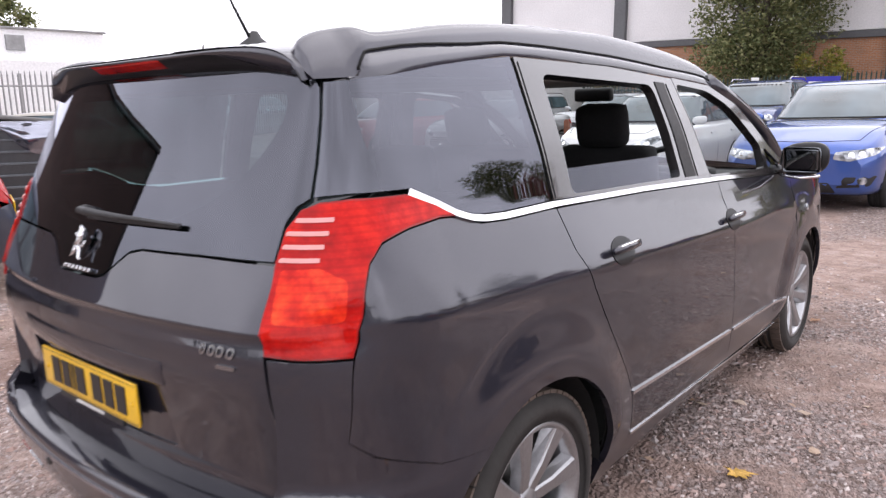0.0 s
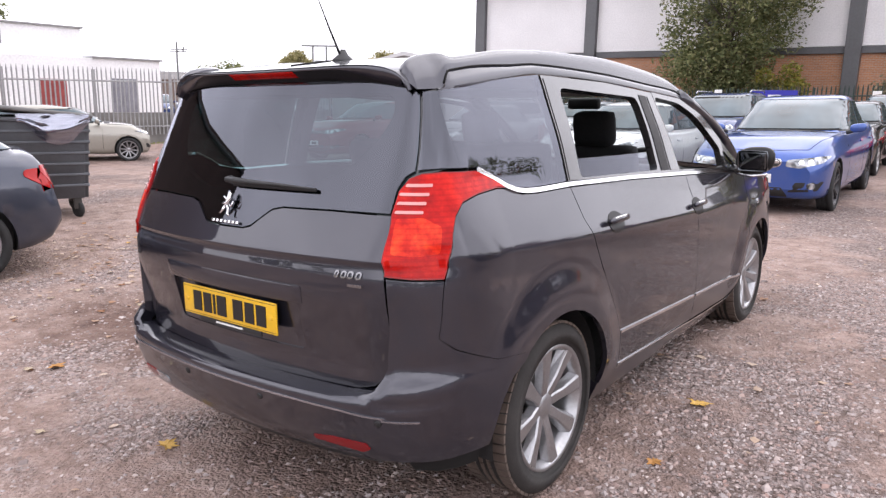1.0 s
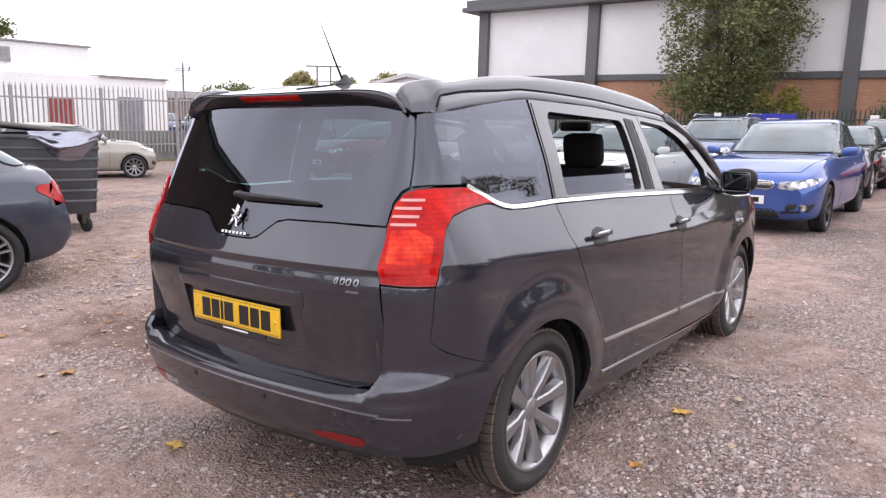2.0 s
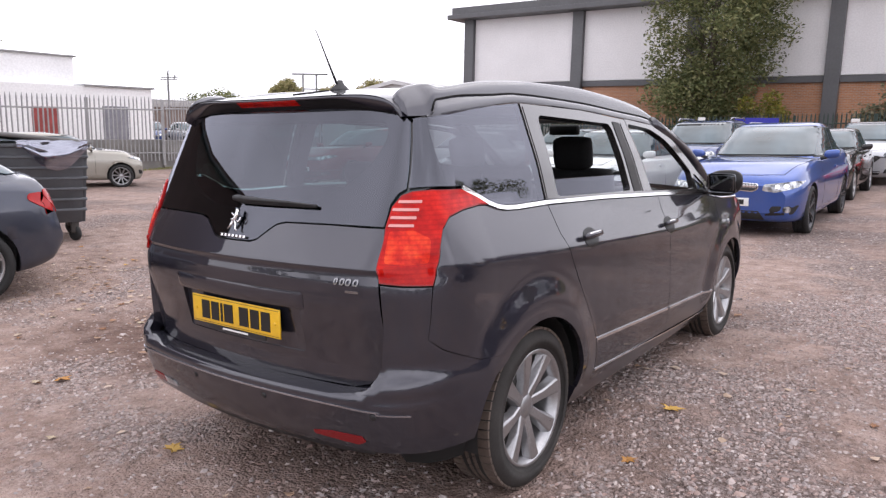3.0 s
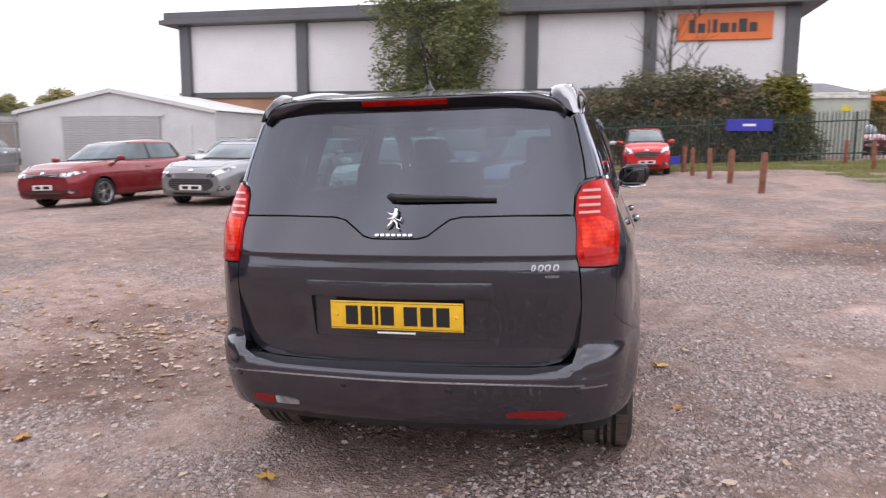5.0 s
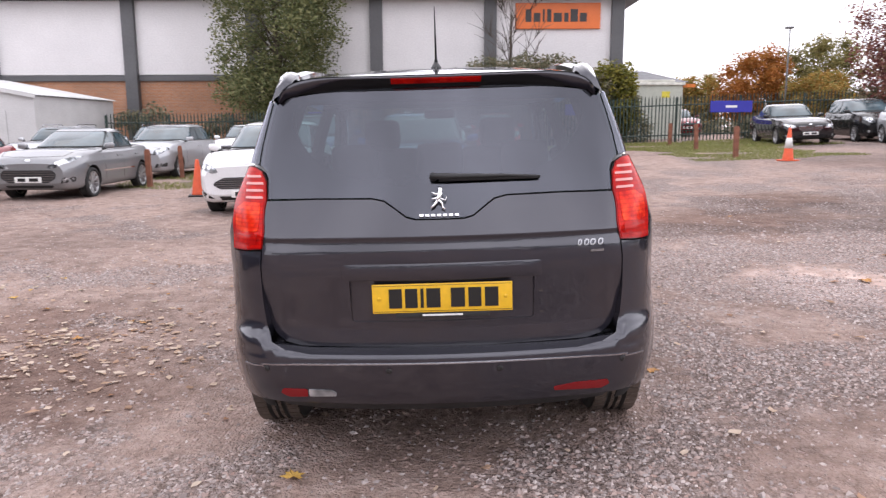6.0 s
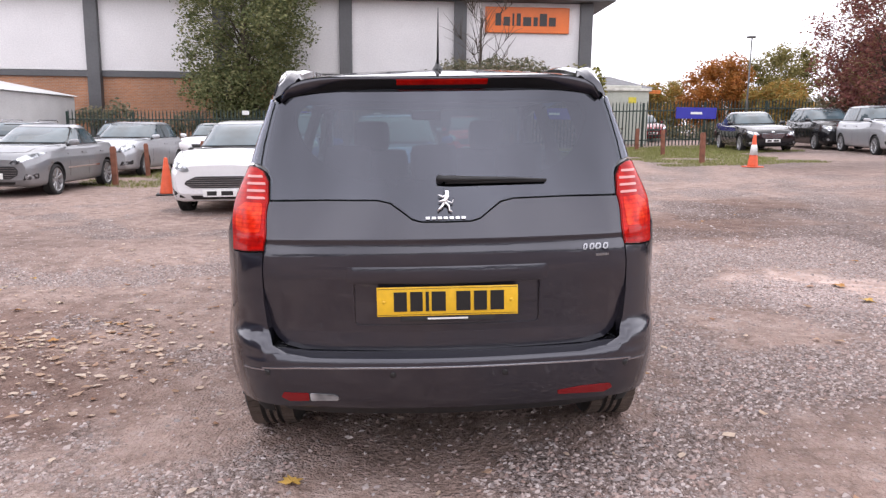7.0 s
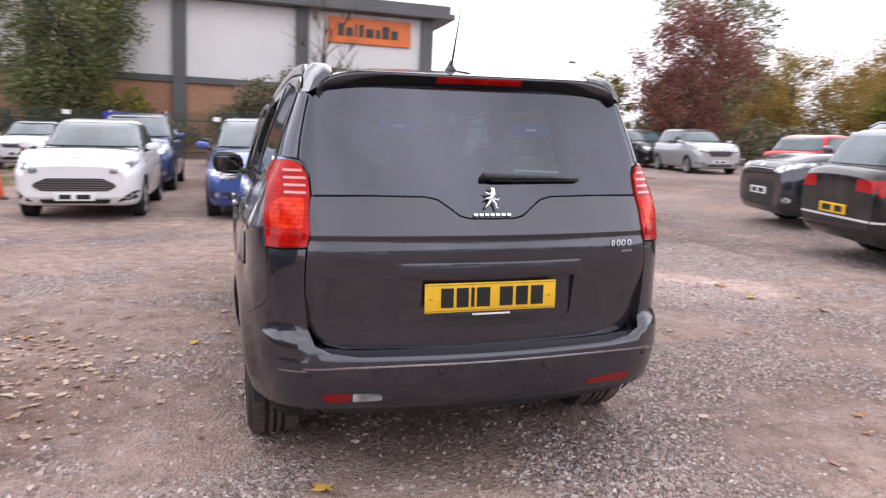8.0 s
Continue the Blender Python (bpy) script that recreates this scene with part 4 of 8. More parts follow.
    def onto(tr, axis, sgn):
        def surf(u, v):
            if axis == "z":
                o, d = Vector((u, v, 3)), Vector((0, 0, -1))
            elif axis == "x":
                o, d = Vector((sgn * 3, u, v)), Vector((-sgn, 0, 0))
            else:
                o, d = Vector((u, sgn * 6, v)), Vector((0, -sgn, 0))
            p, nrm, *_ = tr.ray_cast(o, d)
            if p is None:
                p, nrm, *_ = tr.find_nearest(Vector((sgn * hw, u, v)) if axis == "x" else Vector((u, sgn * f, v)))
            return p, (nrm if nrm.dot(d) < 0 else -nrm)
        return surf

    def cy(z, rear_side):
        t = min(1, max(0, (z - z0) / (H - z0)))
        return (rg[0] + (rg[1] - rg[0]) * t) if rear_side else (ws[0] + (ws[1] - ws[0]) * t)

    zl, zh = belt + 0.035, H - 0.10
    step = 0.075
    wsw = hw * 0.80
    screen = rounded([(-wsw, cowl + 0.05), (wsw, cowl + 0.05), (wsw * 0.80, H - 0.085), (-wsw * 0.80, H - 0.085)], 0.06)
    skin("windscreen", screen, [], onto(ctree, "y", 1), GLASS_FAR, car_, step=step, lift=0.013, thick=0.008)
    rimmed = rounded([(-wsw * 1.05, cowl + 0.03), (wsw * 1.05, cowl + 0.03), (wsw * 0.845, H - 0.07), (-wsw * 0.845, H - 0.07)], 0.06)
    skin("screen_frit", rimmed, [], onto(ctree, "y", 1), BLACK_GAP, car_, step=step, lift=0.008, thick=0.006)
    back = rounded([(-wsw * 0.95, max(tail, belt) + 0.05), (wsw * 0.95, max(tail, belt) + 0.05), (wsw * 0.78, H - 0.10), (-wsw * 0.78, H - 0.10)], 0.06)
    skin("rear_window", back, [], onto(ctree, "y", -1), GLASS_FAR, car_, step=step, lift=0.013, thick=0.008)
    bp = (ws[0] + rg[0]) / 2 + 0.12
    lid = onto(tree, "z", 1)
    skin("cowl_panel", rounded([(-wsw * 0.98, ws[0] + 0.02), (wsw * 0.98, ws[0] + 0.02), (wsw * 0.9, ws[0] + 0.13), (0, ws[0] + 0.19), (-wsw * 0.9, ws[0] + 0.13)], 0.02), [], lid, BLACK_PLASTIC, car_, step=0.09, lift=0.006, thick=0.01)
    for s in (1, -1):
        edge = [(s * hw * 0.86, ws[0] + 0.08), (s * hw * 0.84, (ws[0] + f) / 2), (s * hw * 0.70, f - 0.22)]
        skin("bonnet_gap", [(x - 0.004, y) for x, y in edge] + [(x + 0.004, y) for x, y in edge[::-1]], [], lid, BLACK_GAP, car_, step=0.1, lift=0.003, thick=0.003)
    nose_gap = [(-hw * 0.70, f - 0.22), (-hw * 0.4, f - 0.15), (0, f - 0.12), (hw * 0.4, f - 0.15), (hw * 0.70, f - 0.22)]
    skin("bonnet_gap", nose_gap + [(x, y + 0.008) for x, y in nose_gap[::-1]], [], lid, BLACK_GAP, car_, step=0.1, lift=0.003, thick=0.003)
    for s in (1, -1):
        sf = onto(ctree, "x", s)
        fwin = [(bp + 0.05, zl), (cy(zl, False) - 0.16, zl), (cy(zh, False) - 0.14, zh), (bp + 0.03, zh)]
        rwin = [(cy(zl, True) + 0.30, zl + 0.01), (bp - 0.05, zl), (bp - 0.03, zh), (cy(zh, True) + 0.28, zh - 0.02)]
        dlo = [(cy(zl, True) + 0.26, zl - 0.015), (cy(zl, False) - 0.11, zl - 0.02), (cy(zh, False) - 0.11, zh + 0.022), (cy(zh, True) + 0.25, zh + 0.005)]
        skin("window_frame", rounded(dlo, 0.03), [], sf, BLACK_SATIN, car_, step=step, lift=0.006, thick=0.008)
        skin("side_window", rounded(fwin, 0.03), [], sf, GLASS_FAR, car_, step=step, lift=0.011, thick=0.008)
        skin("side_window", rounded(rwin, 0.04), [], sf, GLASS_FAR, car_, step=step, lift=0.011, thick=0.008)
        bs = onto(tree, "x", s)
        for y in (bp, bp - 0.95, ws[0] - 0.05):
            if ra + r + 0.1 < y < fa - r or y == bp:
                skin("door_gap", [(y - 0.004, 0.34), (y + 0.004, 0.34), (y + 0.004, belt - 0.03), (y - 0.004, belt - 0.03)], [], bs, BLACK_GAP, car_, step=0.12, lift=0.002, thick=0.003)
        for y in (bp + 0.16, bp - 0.78):
            hd = rounded([(y - 0.09, belt - 0.165), (y + 0.09, belt - 0.165), (y + 0.09, belt - 0.135), (y - 0.09, belt - 0.135)], 0.012)
            skin("door_handle", hd, [], bs, paint, car_, step=0.05, lift=0.022, thick=0.02)
        if side_strip:
            skin("side_strip", [(ra + r + 0.15, 0.50), (fa - r - 0.15, 0.50), (fa - r - 0.15, 0.535), (ra + r + 0.15, 0.535)], [], bs, CHROME, car_, step=0.15, lift=0.004, thick=0.006)
        # mirror
        mb = bmesh.new()
        bmesh.ops.create_uvsphere(mb, u_segments=14, v_segments=8, radius=1)
        for v in mb.verts:
            x, y, z = v.co
            q = lambda c_: math.copysign(abs(c_) ** 0.6, c_)
            v.co = Vector((s * (hw * 0.97 + 0.08 + 0.105 * q(x)), ws[0] - 0.16 + 0.055 * q(y) * (1 - 0.3 * x), belt + 0.07 + 0.062 * q(z) + 0.012 * x))
        mir = part("door_mirror", mb, paint, car_)
        part("mirror_stem", tube([(s * hw * 0.90, ws[0] - 0.12, belt), (s * (hw * 0.97 + 0.02), ws[0] - 0.14, belt + 0.03)], 0.03, 6), BLACK_PLASTIC, mir)
        # lamps
        fs, rs = onto(tree, "y", 1), onto(tree, "y", -1)
        zt = nose - 0.085
        st = FRONTS[front]
        po = [(s * a * hw * 0.97, zt + z) for a, z in st["lamp"]]
        hlm = skin("headlamp", rounded(po if s > 0 else po[::-1], 0.025), [], fs, LAMP_CLEAR, car_, "", step=0.05, lift=0.008, thick=0.02)
        cx = sum(p[0] for p in po) / len(po)
        cz = sum(p[1] for p in po) / len(po)
        for dx in (-0.045, 0.05):
            bowl = [(cx + dx + 0.030 * math.cos(2 * math.pi * i / 12), cz + 0.1 * s * dx + 0.030 * math.sin(2 * math.pi * i / 12)) for i in range(12)]
            skin("lamp_bowl", bowl, [], fs, CHROME, hlm, step=0.04, lift=0.011, thick=0.004)
        fr = [(s * hw * a, z) for a, z in st["vent"]]
        skin("fog_surround", rounded(fr if s > 0 else fr[::-1], 0.02), [], fs, BLACK_PLASTIC, car_, step=0.07, lift=0.004, thick=0.012)
        fx, fz = st["fog"]
        fog = [(s * hw * fx + 0.042 * math.cos(2 * math.pi * i / 14), fz + 0.042 * math.sin(2 * math.pi * i / 14)) for i in range(14)]
        skin("fog_lamp", fog, [], fs, LAMP_CLEAR, car_, step=0.06, lift=0.010, thick=0.01)
        tl = {"high": [(0.58, tail - 0.27), (0.79, tail - 0.28), (0.83, tail - 0.12), (0.79, tail - 0.07), (0.58, tail - 0.10)], "low": [(0.46, tail - 0.22), (0.80, tail - 0.23), (0.835, tail - 0.10), (0.48, tail - 0.09)]}[tail_shape]
        po = [(s * a * hw * 0.96, z) for a, z in tl]
        skin("tail_lamp", rounded(po if s > 0 else po[::-1], 0.03), [], rs, LAMP_RED_FAR, car_, step=0.05, lift=0.010, thick=0.02)
        sl = [(b + 0.03, tail - 0.25), (b + 0.07, tail - 0.27), (b + 0.27, tail - 0.15), (b + 0.26, tail - 0.10), (b + 0.06, tail - 0.09)]
        skin("tail_lamp", rounded(sl if s > 0 else sl, 0.03), [], bs, LAMP_RED_FAR, car_, step=0.05, lift=0.008, thick=0.015)
        if roof_rails:
            part("roof_rail", tube([(s * hw * 0.66, ws[1] - 0.25, H - 0.02), (s * hw * 0.67, ws[1] - 0.35, H + 0.03), (s * hw * 0.67, rg[1] + 0.4, H + 0.03), (s * hw * 0.66, rg[1] + 0.28, H - 0.03)], 0.016, 6), RAIL_METAL, car_)
        for y in (fa, ra):
            add_wheel(car_, s * (hw - 0.115), y, r - 0.012, r, r * 0.75, 0.205, spokes[0], spokes[1] + ("_dark" if black_wheels else ""), spin + 17 * s + 30 * (y > 0))
    # grille, intake, plates
    st = FRONTS[front]
    zt = nose - 0.085
    if st["kidneys"]:
        for s in (1, -1):
            kid = [(s * a, zt + z) for a, z in ((0.025, -0.085), (0.30, -0.105), (0.375, -0.06), (0.365, 0.005), (0.05, 0.02), (0.02, 0.0))]
            kid = kid if s > 0 else kid[::-1]
            rim_ = skin("grille", rounded(kid, 0.03), [], fs, CHROME, car_, step=0.06, lift=0.008, thick=0.02)
            cx, cz = sum(p[0] for p in kid) / 6, sum(p[1] for p in kid) / 6
            skin("grille_mesh", rounded([(cx + (x - cx) * 0.92, cz + (z - cz) * 0.80) for x, z in kid], 0.025), [], fs, BLACK_PLASTIC, rim_, step=0.06, lift=0.011, thick=0.01)
            for k in range(8):
                x = s * (0.055 + 0.038 * k)
                skin("grille_bar", [(x - 0.004, zt - 0.085), (x + 0.004, zt - 0.085), (x + 0.004, zt + 0.002), (x - 0.004, zt + 0.002)], [], fs, BLACK_GLOSS, rim_, step=0.1, lift=0.016, thick=0.008)
    else:
        base_z = 0.0 if st["fixed"] else zt
        half_gr = [(a * hw, base_z + z) for a, z in st["grille"]]
        gr = half_gr + [(-x, z) for x, z in half_gr[::-1]]
        grille = skin("grille", rounded(gr, 0.02), [], fs, BLACK_PLASTIC, car_, step=0.06, lift=0.006, thick=0.02)
        zlo, zhi = min(z for _, z in gr), max(z for _, z in gr)
        for k in range(st["bars"]):
            z = zlo + (zhi - zlo) * (k + 0.7) / (st["bars"] + 0.4)
            w_ = 0.96 * max(x0 + (x1 - x0) * (z - z0_) / (z1_ - z0_) for (x0, z0_), (x1, z1_) in zip(half_gr, half_gr[1:]) if min(z0_, z1_) <= z <= max(z0_, z1_) and z0_ != z1_)
            skin("grille_bar", [(-w_, z - 0.006), (w_, z - 0.006), (w_, z + 0.006), (-w_, z + 0.006)], [], fs, SATIN_CHROME, grille, step=0.12, lift=0.013, thick=0.01)
    i0, i1, i2 = st["intake"]
    skin("lower_intake", rounded([(-0.5 * hw, i0), (0.5 * hw, i0), (i2 * hw, i1), (-i2 * hw, i1)], 0.02), [], fs, BLACK_PLASTIC, car_, step=0.08, lift=0.005, thick=0.015)
    pz_ = st["plate"]
    pl = part("number_plate", boxed(-0.26, 0.26, 0, 0.012, -0.055, 0.055, bevel=0.003), PLATE_WHITE, car_, at=pose(0, fs(0, pz_)[0].y + 0.012, pz_))
    part("plate_bars", boxed(-0.2, -0.02, 0.012, 0.014, -0.033, 0.033), INK, pl, smooth=False)
    part("plate_bars", boxed(0.05, 0.2, 0.012, 0.014, -0.033, 0.033), INK, pl, smooth=False)
    if rear_plate:
        pz = 0.62 if tail_shape == "high" else 0.60
        pl = part("number_plate", boxed(-0.26, 0.26, -0.014, 0, -0.055, 0.055, bevel=0.003), PLATE_YELLOW, car_, at=pose(0, rs(0, pz)[0].y - 0.008, pz))
        part("plate_bars", boxed(-0.2, -0.02, -0.016, -0.014, -0.033, 0.033), INK, pl, smooth=False)
        part("plate_bars", boxed(0.05, 0.2, -0.016, -0.014, -0.033, 0.033), INK, pl, smooth=False)
    skin("rear_diffuser", rounded([(-0.7 * hw, 0.36), (0.7 * hw, 0.36), (0.72 * hw, 0.44), (-0.72 * hw, 0.44)], 0.03), [], rs, BLACK_PLASTIC, car_, step=0.12, lift=0.005, thick=0.01)
    if rear_strip:
        skin("bumper_strip", [(-0.86 * hw, 0.50), (0.86 * hw, 0.50), (0.86 * hw, 0.522), (-0.86 * hw, 0.522)], [], rs, STRIP_BRIGHT, car_, "bright strip across the bumper", step=0.08, lift=0.008, thick=0.01)
    skin("boot_gap", [(-0.62 * hw, 0.55), (0.62 * hw, 0.55), (0.62 * hw, 0.556), (-0.62 * hw, 0.556)], [], rs, BLACK_GAP, car_, step=0.1, lift=0.001, thick=0.002)
    badge = rounded([(-0.05, nose - 0.06), (0.05, nose - 0.06), (0.05, nose - 0.02), (-0.05, nose - 0.02)], 0.02)
    skin("front_badge", badge, [], fs, CHROME, car_, step=0.03, lift=0.012, thick=0.01)
    return car_


def stand(x, y, yaw):
    """A pose on the yard; yaw 0 faces along +y."""
    c, s = math.cos(radians(yaw)), math.sin(radians(yaw))
    fx, fy = -s, c
    pitch = math.degrees(math.atan2(ground_z(x + fx * 1.3, y + fy * 1.3) - ground_z(x - fx * 1.3, y - fy * 1.3), 2.6))
    rollx = math.degrees(math.atan2(ground_z(x + c * 0.75, y + s * 0.75) - ground_z(x - c * 0.75, y - s * 0.75), 1.5))
    z = sum(ground_z(x + fx * a * 1.3 + c * b_ * 0.75, y + fy * a * 1.3 + s * b_ * 0.75) for a in (-1, 1) for b_ in (-1, 1)) / 4
    return pose(x, y, z, 0, 0, yaw) @ pose(0, 0, 0, pitch, -rollx, 0)


# ---- the grey people carrier ----
HUB_R, HUB_F, HUB_Z, ARCH = 0.839, 3.569, 0.322, 0.385
REAR_Y = [(0.18, 0.20), (0.28, 0.11), (0.36, 0.05), (0.44, 0.018), (0.50, 0.003), (0.515, 0.0), (0.522, 0.002), (0.536, 0.004), (0.547, 0.013), (0.59, 0.056), (0.602, 0.0575), (0.66, 0.055), (0.80, 0.053), (0.88, 0.0468), (0.93, 0.0490), (0.958, 0.0545), (0.972, 0.0555), (0.984, 0.0490), (0.990, 0.0515), (1.12, 0.105), (1.30, 0.183), (1.50, 0.272), (1.60, 0.318)]
REAR_BOW = [(0.2, 0.15), (0.92, 0.155), (1.12, 0.195), (1.5, 0.21)]
SIDE_W = [(0.18, 0.83), (0.26, 0.865), (0.34, 0.888), (0.45, 0.900), (0.60, 0.908), (0.80, 0.908), (0.90, 0.900), (0.945, 0.892), (1.02, 0.868), (1.09, 0.838), (1.14, 0.818), (1.18, 0.806), (1.30, 0.772), (1.45, 0.716), (1.54, 0.682), (1.60, 0.655)]
SIDE_TAPER = [(0.2, 0.955), (0.6, 0.975), (1.2, 0.997), (1.9, 1.0), (2.9, 1.0), (3.6, 0.988), (4.0, 0.955), (4.25, 0.87), (4.42, 0.70), (4.50, 0.45), (4.53, 0.0)]
XA, YB = 0.60, 0.55


def side_w(z, y):
    """Half width of the flank: upright below a crease that falls towards the front, sloping shoulder above it."""
    crease = 1.028 - 0.043 * y
    low = 0.906 - 0.10 * max(0, z - 0.80) ** 2
    shoulder = 0.892 + 0.46 * (crease - z)
    glass = ease(z, SIDE_W) if z > 1.18 else 0.806 + 0.29 * (1.18 - z)
    up = max(shoulder, glass)
    d = up - low
    r = 0.006
    if abs(d) < r:
        return min(up, low) - (r - abs(d)) ** 2 / (4 * r)
    return min(up, low) if z > 0.80 else ease(z, SIDE_W)


def gate_inset(x, z):
    return 0.034 * smooth01((0.86 - z) / 0.24)


def body_point(q, z, gate=False):
    """q: metres round the car from the middle of the tail, along the corner, then the flank."""
    s, a = (1, q) if q >= 0 else (-1, -q)
    lift = 0 if gate else 0.050 * smooth01((a - 0.58) / 0.14) * smooth01((z - 0.515) / 0.03) * (1 - smooth01((z - 0.66) / 0.10))
    yr, c = ease(max(z, 0.63) if gate else z - lift, REAR_Y), interp(z, REAR_BOW)
    xb = ease(z, SIDE_W) * ease(YB, SIDE_TAPER)
    ya = yr + c * XA * XA
    if a <= XA:
        x, y = a, yr + c * a * a
    elif a <= XA + 0.55:
        t = (a - XA) / 0.55
        cy = ya + 2 * c * XA * (xb - XA)
        w = 1 + 0.9 * smooth01((z - 0.98) / 0.14)
        c0, c1, c2 = (1 - t) ** 2, 2 * w * t * (1 - t), t * t
        x = (c0 * XA + (c1 + c2) * xb) / (c0 + c1 + c2)
        y = (c0 * ya + c1 * cy + c2 * YB) / (c0 + c1 + c2)
        if z > 0.80:
            x += smooth01((y - 0.23) / 0.10) * (side_w(z, y) - ease(z, SIDE_W)) * ease(YB, SIDE_TAPER)
    else:
        y = YB + a - XA - 0.55
        x = side_w(z, y) * ease(y, SIDE_TAPER)
    if gate:
        y += gate_inset(x, z)
    elif a > XA + 0.2:
        for hub in (HUB_R, HUB_F):
            r = math.hypot(y - hub, z - HUB_Z)
            if z > 0.25 and r < 0.62:
                x += 0.026 * (1 - smooth01((r - ARCH - 0.03) / 0.17)) * smooth01((z - 0.25) / 0.2)
    return Vector((s * x, y, z))


def body(q, z, gate=False):
    e = 0.004
    p = body_point(q, z, gate)
    n = (body_point(q + e, z, gate) - body_point(q - e, z, gate)).cross(body_point(q, z + e, gate) - body_point(q, z - e, gate))
    return p, n.normalized()


def gate_surface(q, z):
    return body(q, z, True)


def q_of_x(x, z):
    if x <= XA:
        return x
    lo, hi = XA, XA + 0.55
    for _ in range(30):
        m = (lo + hi) / 2
        lo, hi = (m, hi) if body_point(m, z, True).x < x else (lo, m)
    return lo


def q_of_y(y, z):
    if y >= YB:
        return XA + 0.55 + y - YB
    lo, hi = XA, XA + 0.55
    for _ in range(30):
        m = (lo + hi) / 2
        lo, hi = (m, hi) if body_point(m, z, True).y < y else (lo, m)
    return lo


def rear(*pts):
    return [(q_of_x(x, z), z) for x, z in pts]


def flank(*pts):
    return [(q_of_y(y, z), z) for y, z in pts]


def flip(poly):
    return [(-q, z) for q, z in poly][::-1]


def both(half):
    """A closed outline from its right half, listed from the bottom middle to the top middle."""
    return half + [(-q, z) for q, z in half[::-1] if q > 1e-6]


def arc(hub, r, a0, a1, n=14):
    return [(hub + r * math.cos(radians(a0 + (a1 - a0) * i / n)), HUB_Z + r * math.sin(radians(a0 + (a1 - a0) * i / n))) for i in range(n + 1)]


def pair(name, poly, holes, mat, parent, label="", **kw):
    out = []
    for s in (1, -1):
        po = poly if s > 0 else flip(poly)
        ho = holes if s > 0 else [flip(h) for h in holes]
        out.append(skin(name, po, ho, body, mat, parent, label, **kw))
    return out


def strip(path, half):
    up, dn = [], []
    for i, p in enumerate(path):
        a, b = path[max(i - 1, 0)], path[min(i + 1, len(path) - 1)]
        d = Vector((b[0] - a[0], b[1] - a[1])).normalized()
        up.append((p[0] - d.y * half, p[1] + d.x * half))
        dn.append((p[0] + d.y * half, p[1] - d.x * half))
    return dn + up[::-1]


car = thing("people_carrier", "dark grey metallic people carrier with open side windows on gravel", "car", at=pose(0.019, 0, -0.012, 0.4, -1.5, 0))

# outlines of the panels, tail first
GATE_SIDE = rear((0.55, 0.559), (0.610, 0.575), (0.646, 0.606), (0.668, 0.650), (0.682, 0.76), (0.680, 0.88), (0.672, 0.945), (0.664, 1.03), (0.655, 1.116))
GATE_TOP = rear((0.45, 1.120), (0.25, 1.118), (0.205, 1.108), (0.165, 1.080), (0.125, 1.050), (0.09, 1.041), (0, 1.040))
gate_outline = both([(0, 0.554)] + GATE_SIDE + GATE_TOP)
recess = rounded([(-0.345, 0.655), (0.345, 0.655), (0.345, 0.83), (-0.345, 0.83)], 0.02)
tailgate = skin("tailgate", gate_outline, [recess], gate_surface, PAINT_GREY, car, step=0.014, thick=0.05)
skin("plate_recess", rounded([(-0.355, 0.645), (0.355, 0.645), (0.355, 0.84), (-0.355, 0.84)], 0.02), [], gate_surface, PAINT_GREY, tailgate, step=0.03, lift=-0.004, thick=0.004, dome=lambda a, b: -0.016 * (b - 0.645) / 0.195)
skin("grab_bar", rounded([(-0.37, 0.822), (0.37, 0.822), (0.372, 0.884), (-0.372, 0.884)], 0.012), [], gate_surface, PAINT_GREY, tailgate, step=0.02, lift=0.0015, thick=0.03,
     dome=lambda a, b: 0.005 * smooth01((0.372 - abs(a)) / 0.02) * math.sin(math.pi * min(1, max(0, (b - 0.822) / 0.062))) ** 0.6)

# number plate, held by a black strip below it
part("plate_holder", boxed(-0.25, 0.25, 0.062, 0.072, 0.70, 0.804, bevel=0.004), BLACK_PLASTIC, tailgate)
plate = part("number_plate", boxed(-0.26, 0.26, 0.056, 0.062, 0.697, 0.807, bevel=0.002), PLATE_YELLOW, tailgate, "yellow rear number plate")
part("plate_border", boxed(-0.257, 0.257, 0.0552, 0.0558, 0.800, 0.8015), INK, plate, smooth=False)
part("plate_border", boxed(-0.257, 0.257, 0.0552, 0.0558, 0.7025, 0.704), INK, plate, smooth=False)
for x0, w in ((-0.198, 0.048), (-0.138, 0.046), (-0.081, 0.012), (-0.059, 0.052), (0.032, 0.052), (0.097, 0.048), (0.158, 0.05)):
    part("plate_bar", boxed(x0, x0 + w, 0.0535, 0.056, 0.716, 0.789), INK, plate, smooth=False)
for x in (-0.235, 0.235):
    part("screw_cap", lathe([(0.0525, 0.005), (0.054, 0.007), (0.0565, 0.007)], 12, "y"), PLATE_YELLOW, plate, at=pose(x, 0, 0.752))
part("plate_strip", boxed(-0.175, 0.175, 0.058, 0.064, 0.677, 0.696, bevel=0.002), BLACK_PLASTIC, tailgate, "black strip with a light bar of lettering")
part("strip_bar", boxed(-0.075, 0.075, 0.0565, 0.058, 0.6835, 0.690), PLATE_WHITE, tailgate, smooth=False)

# emblem and model bars, as plain shapes
em = bmesh.new()
tilt = Matrix.Translation((0, 0.088, 1.117)) @ Matrix.Rotation(radians(-20), 4, "X")


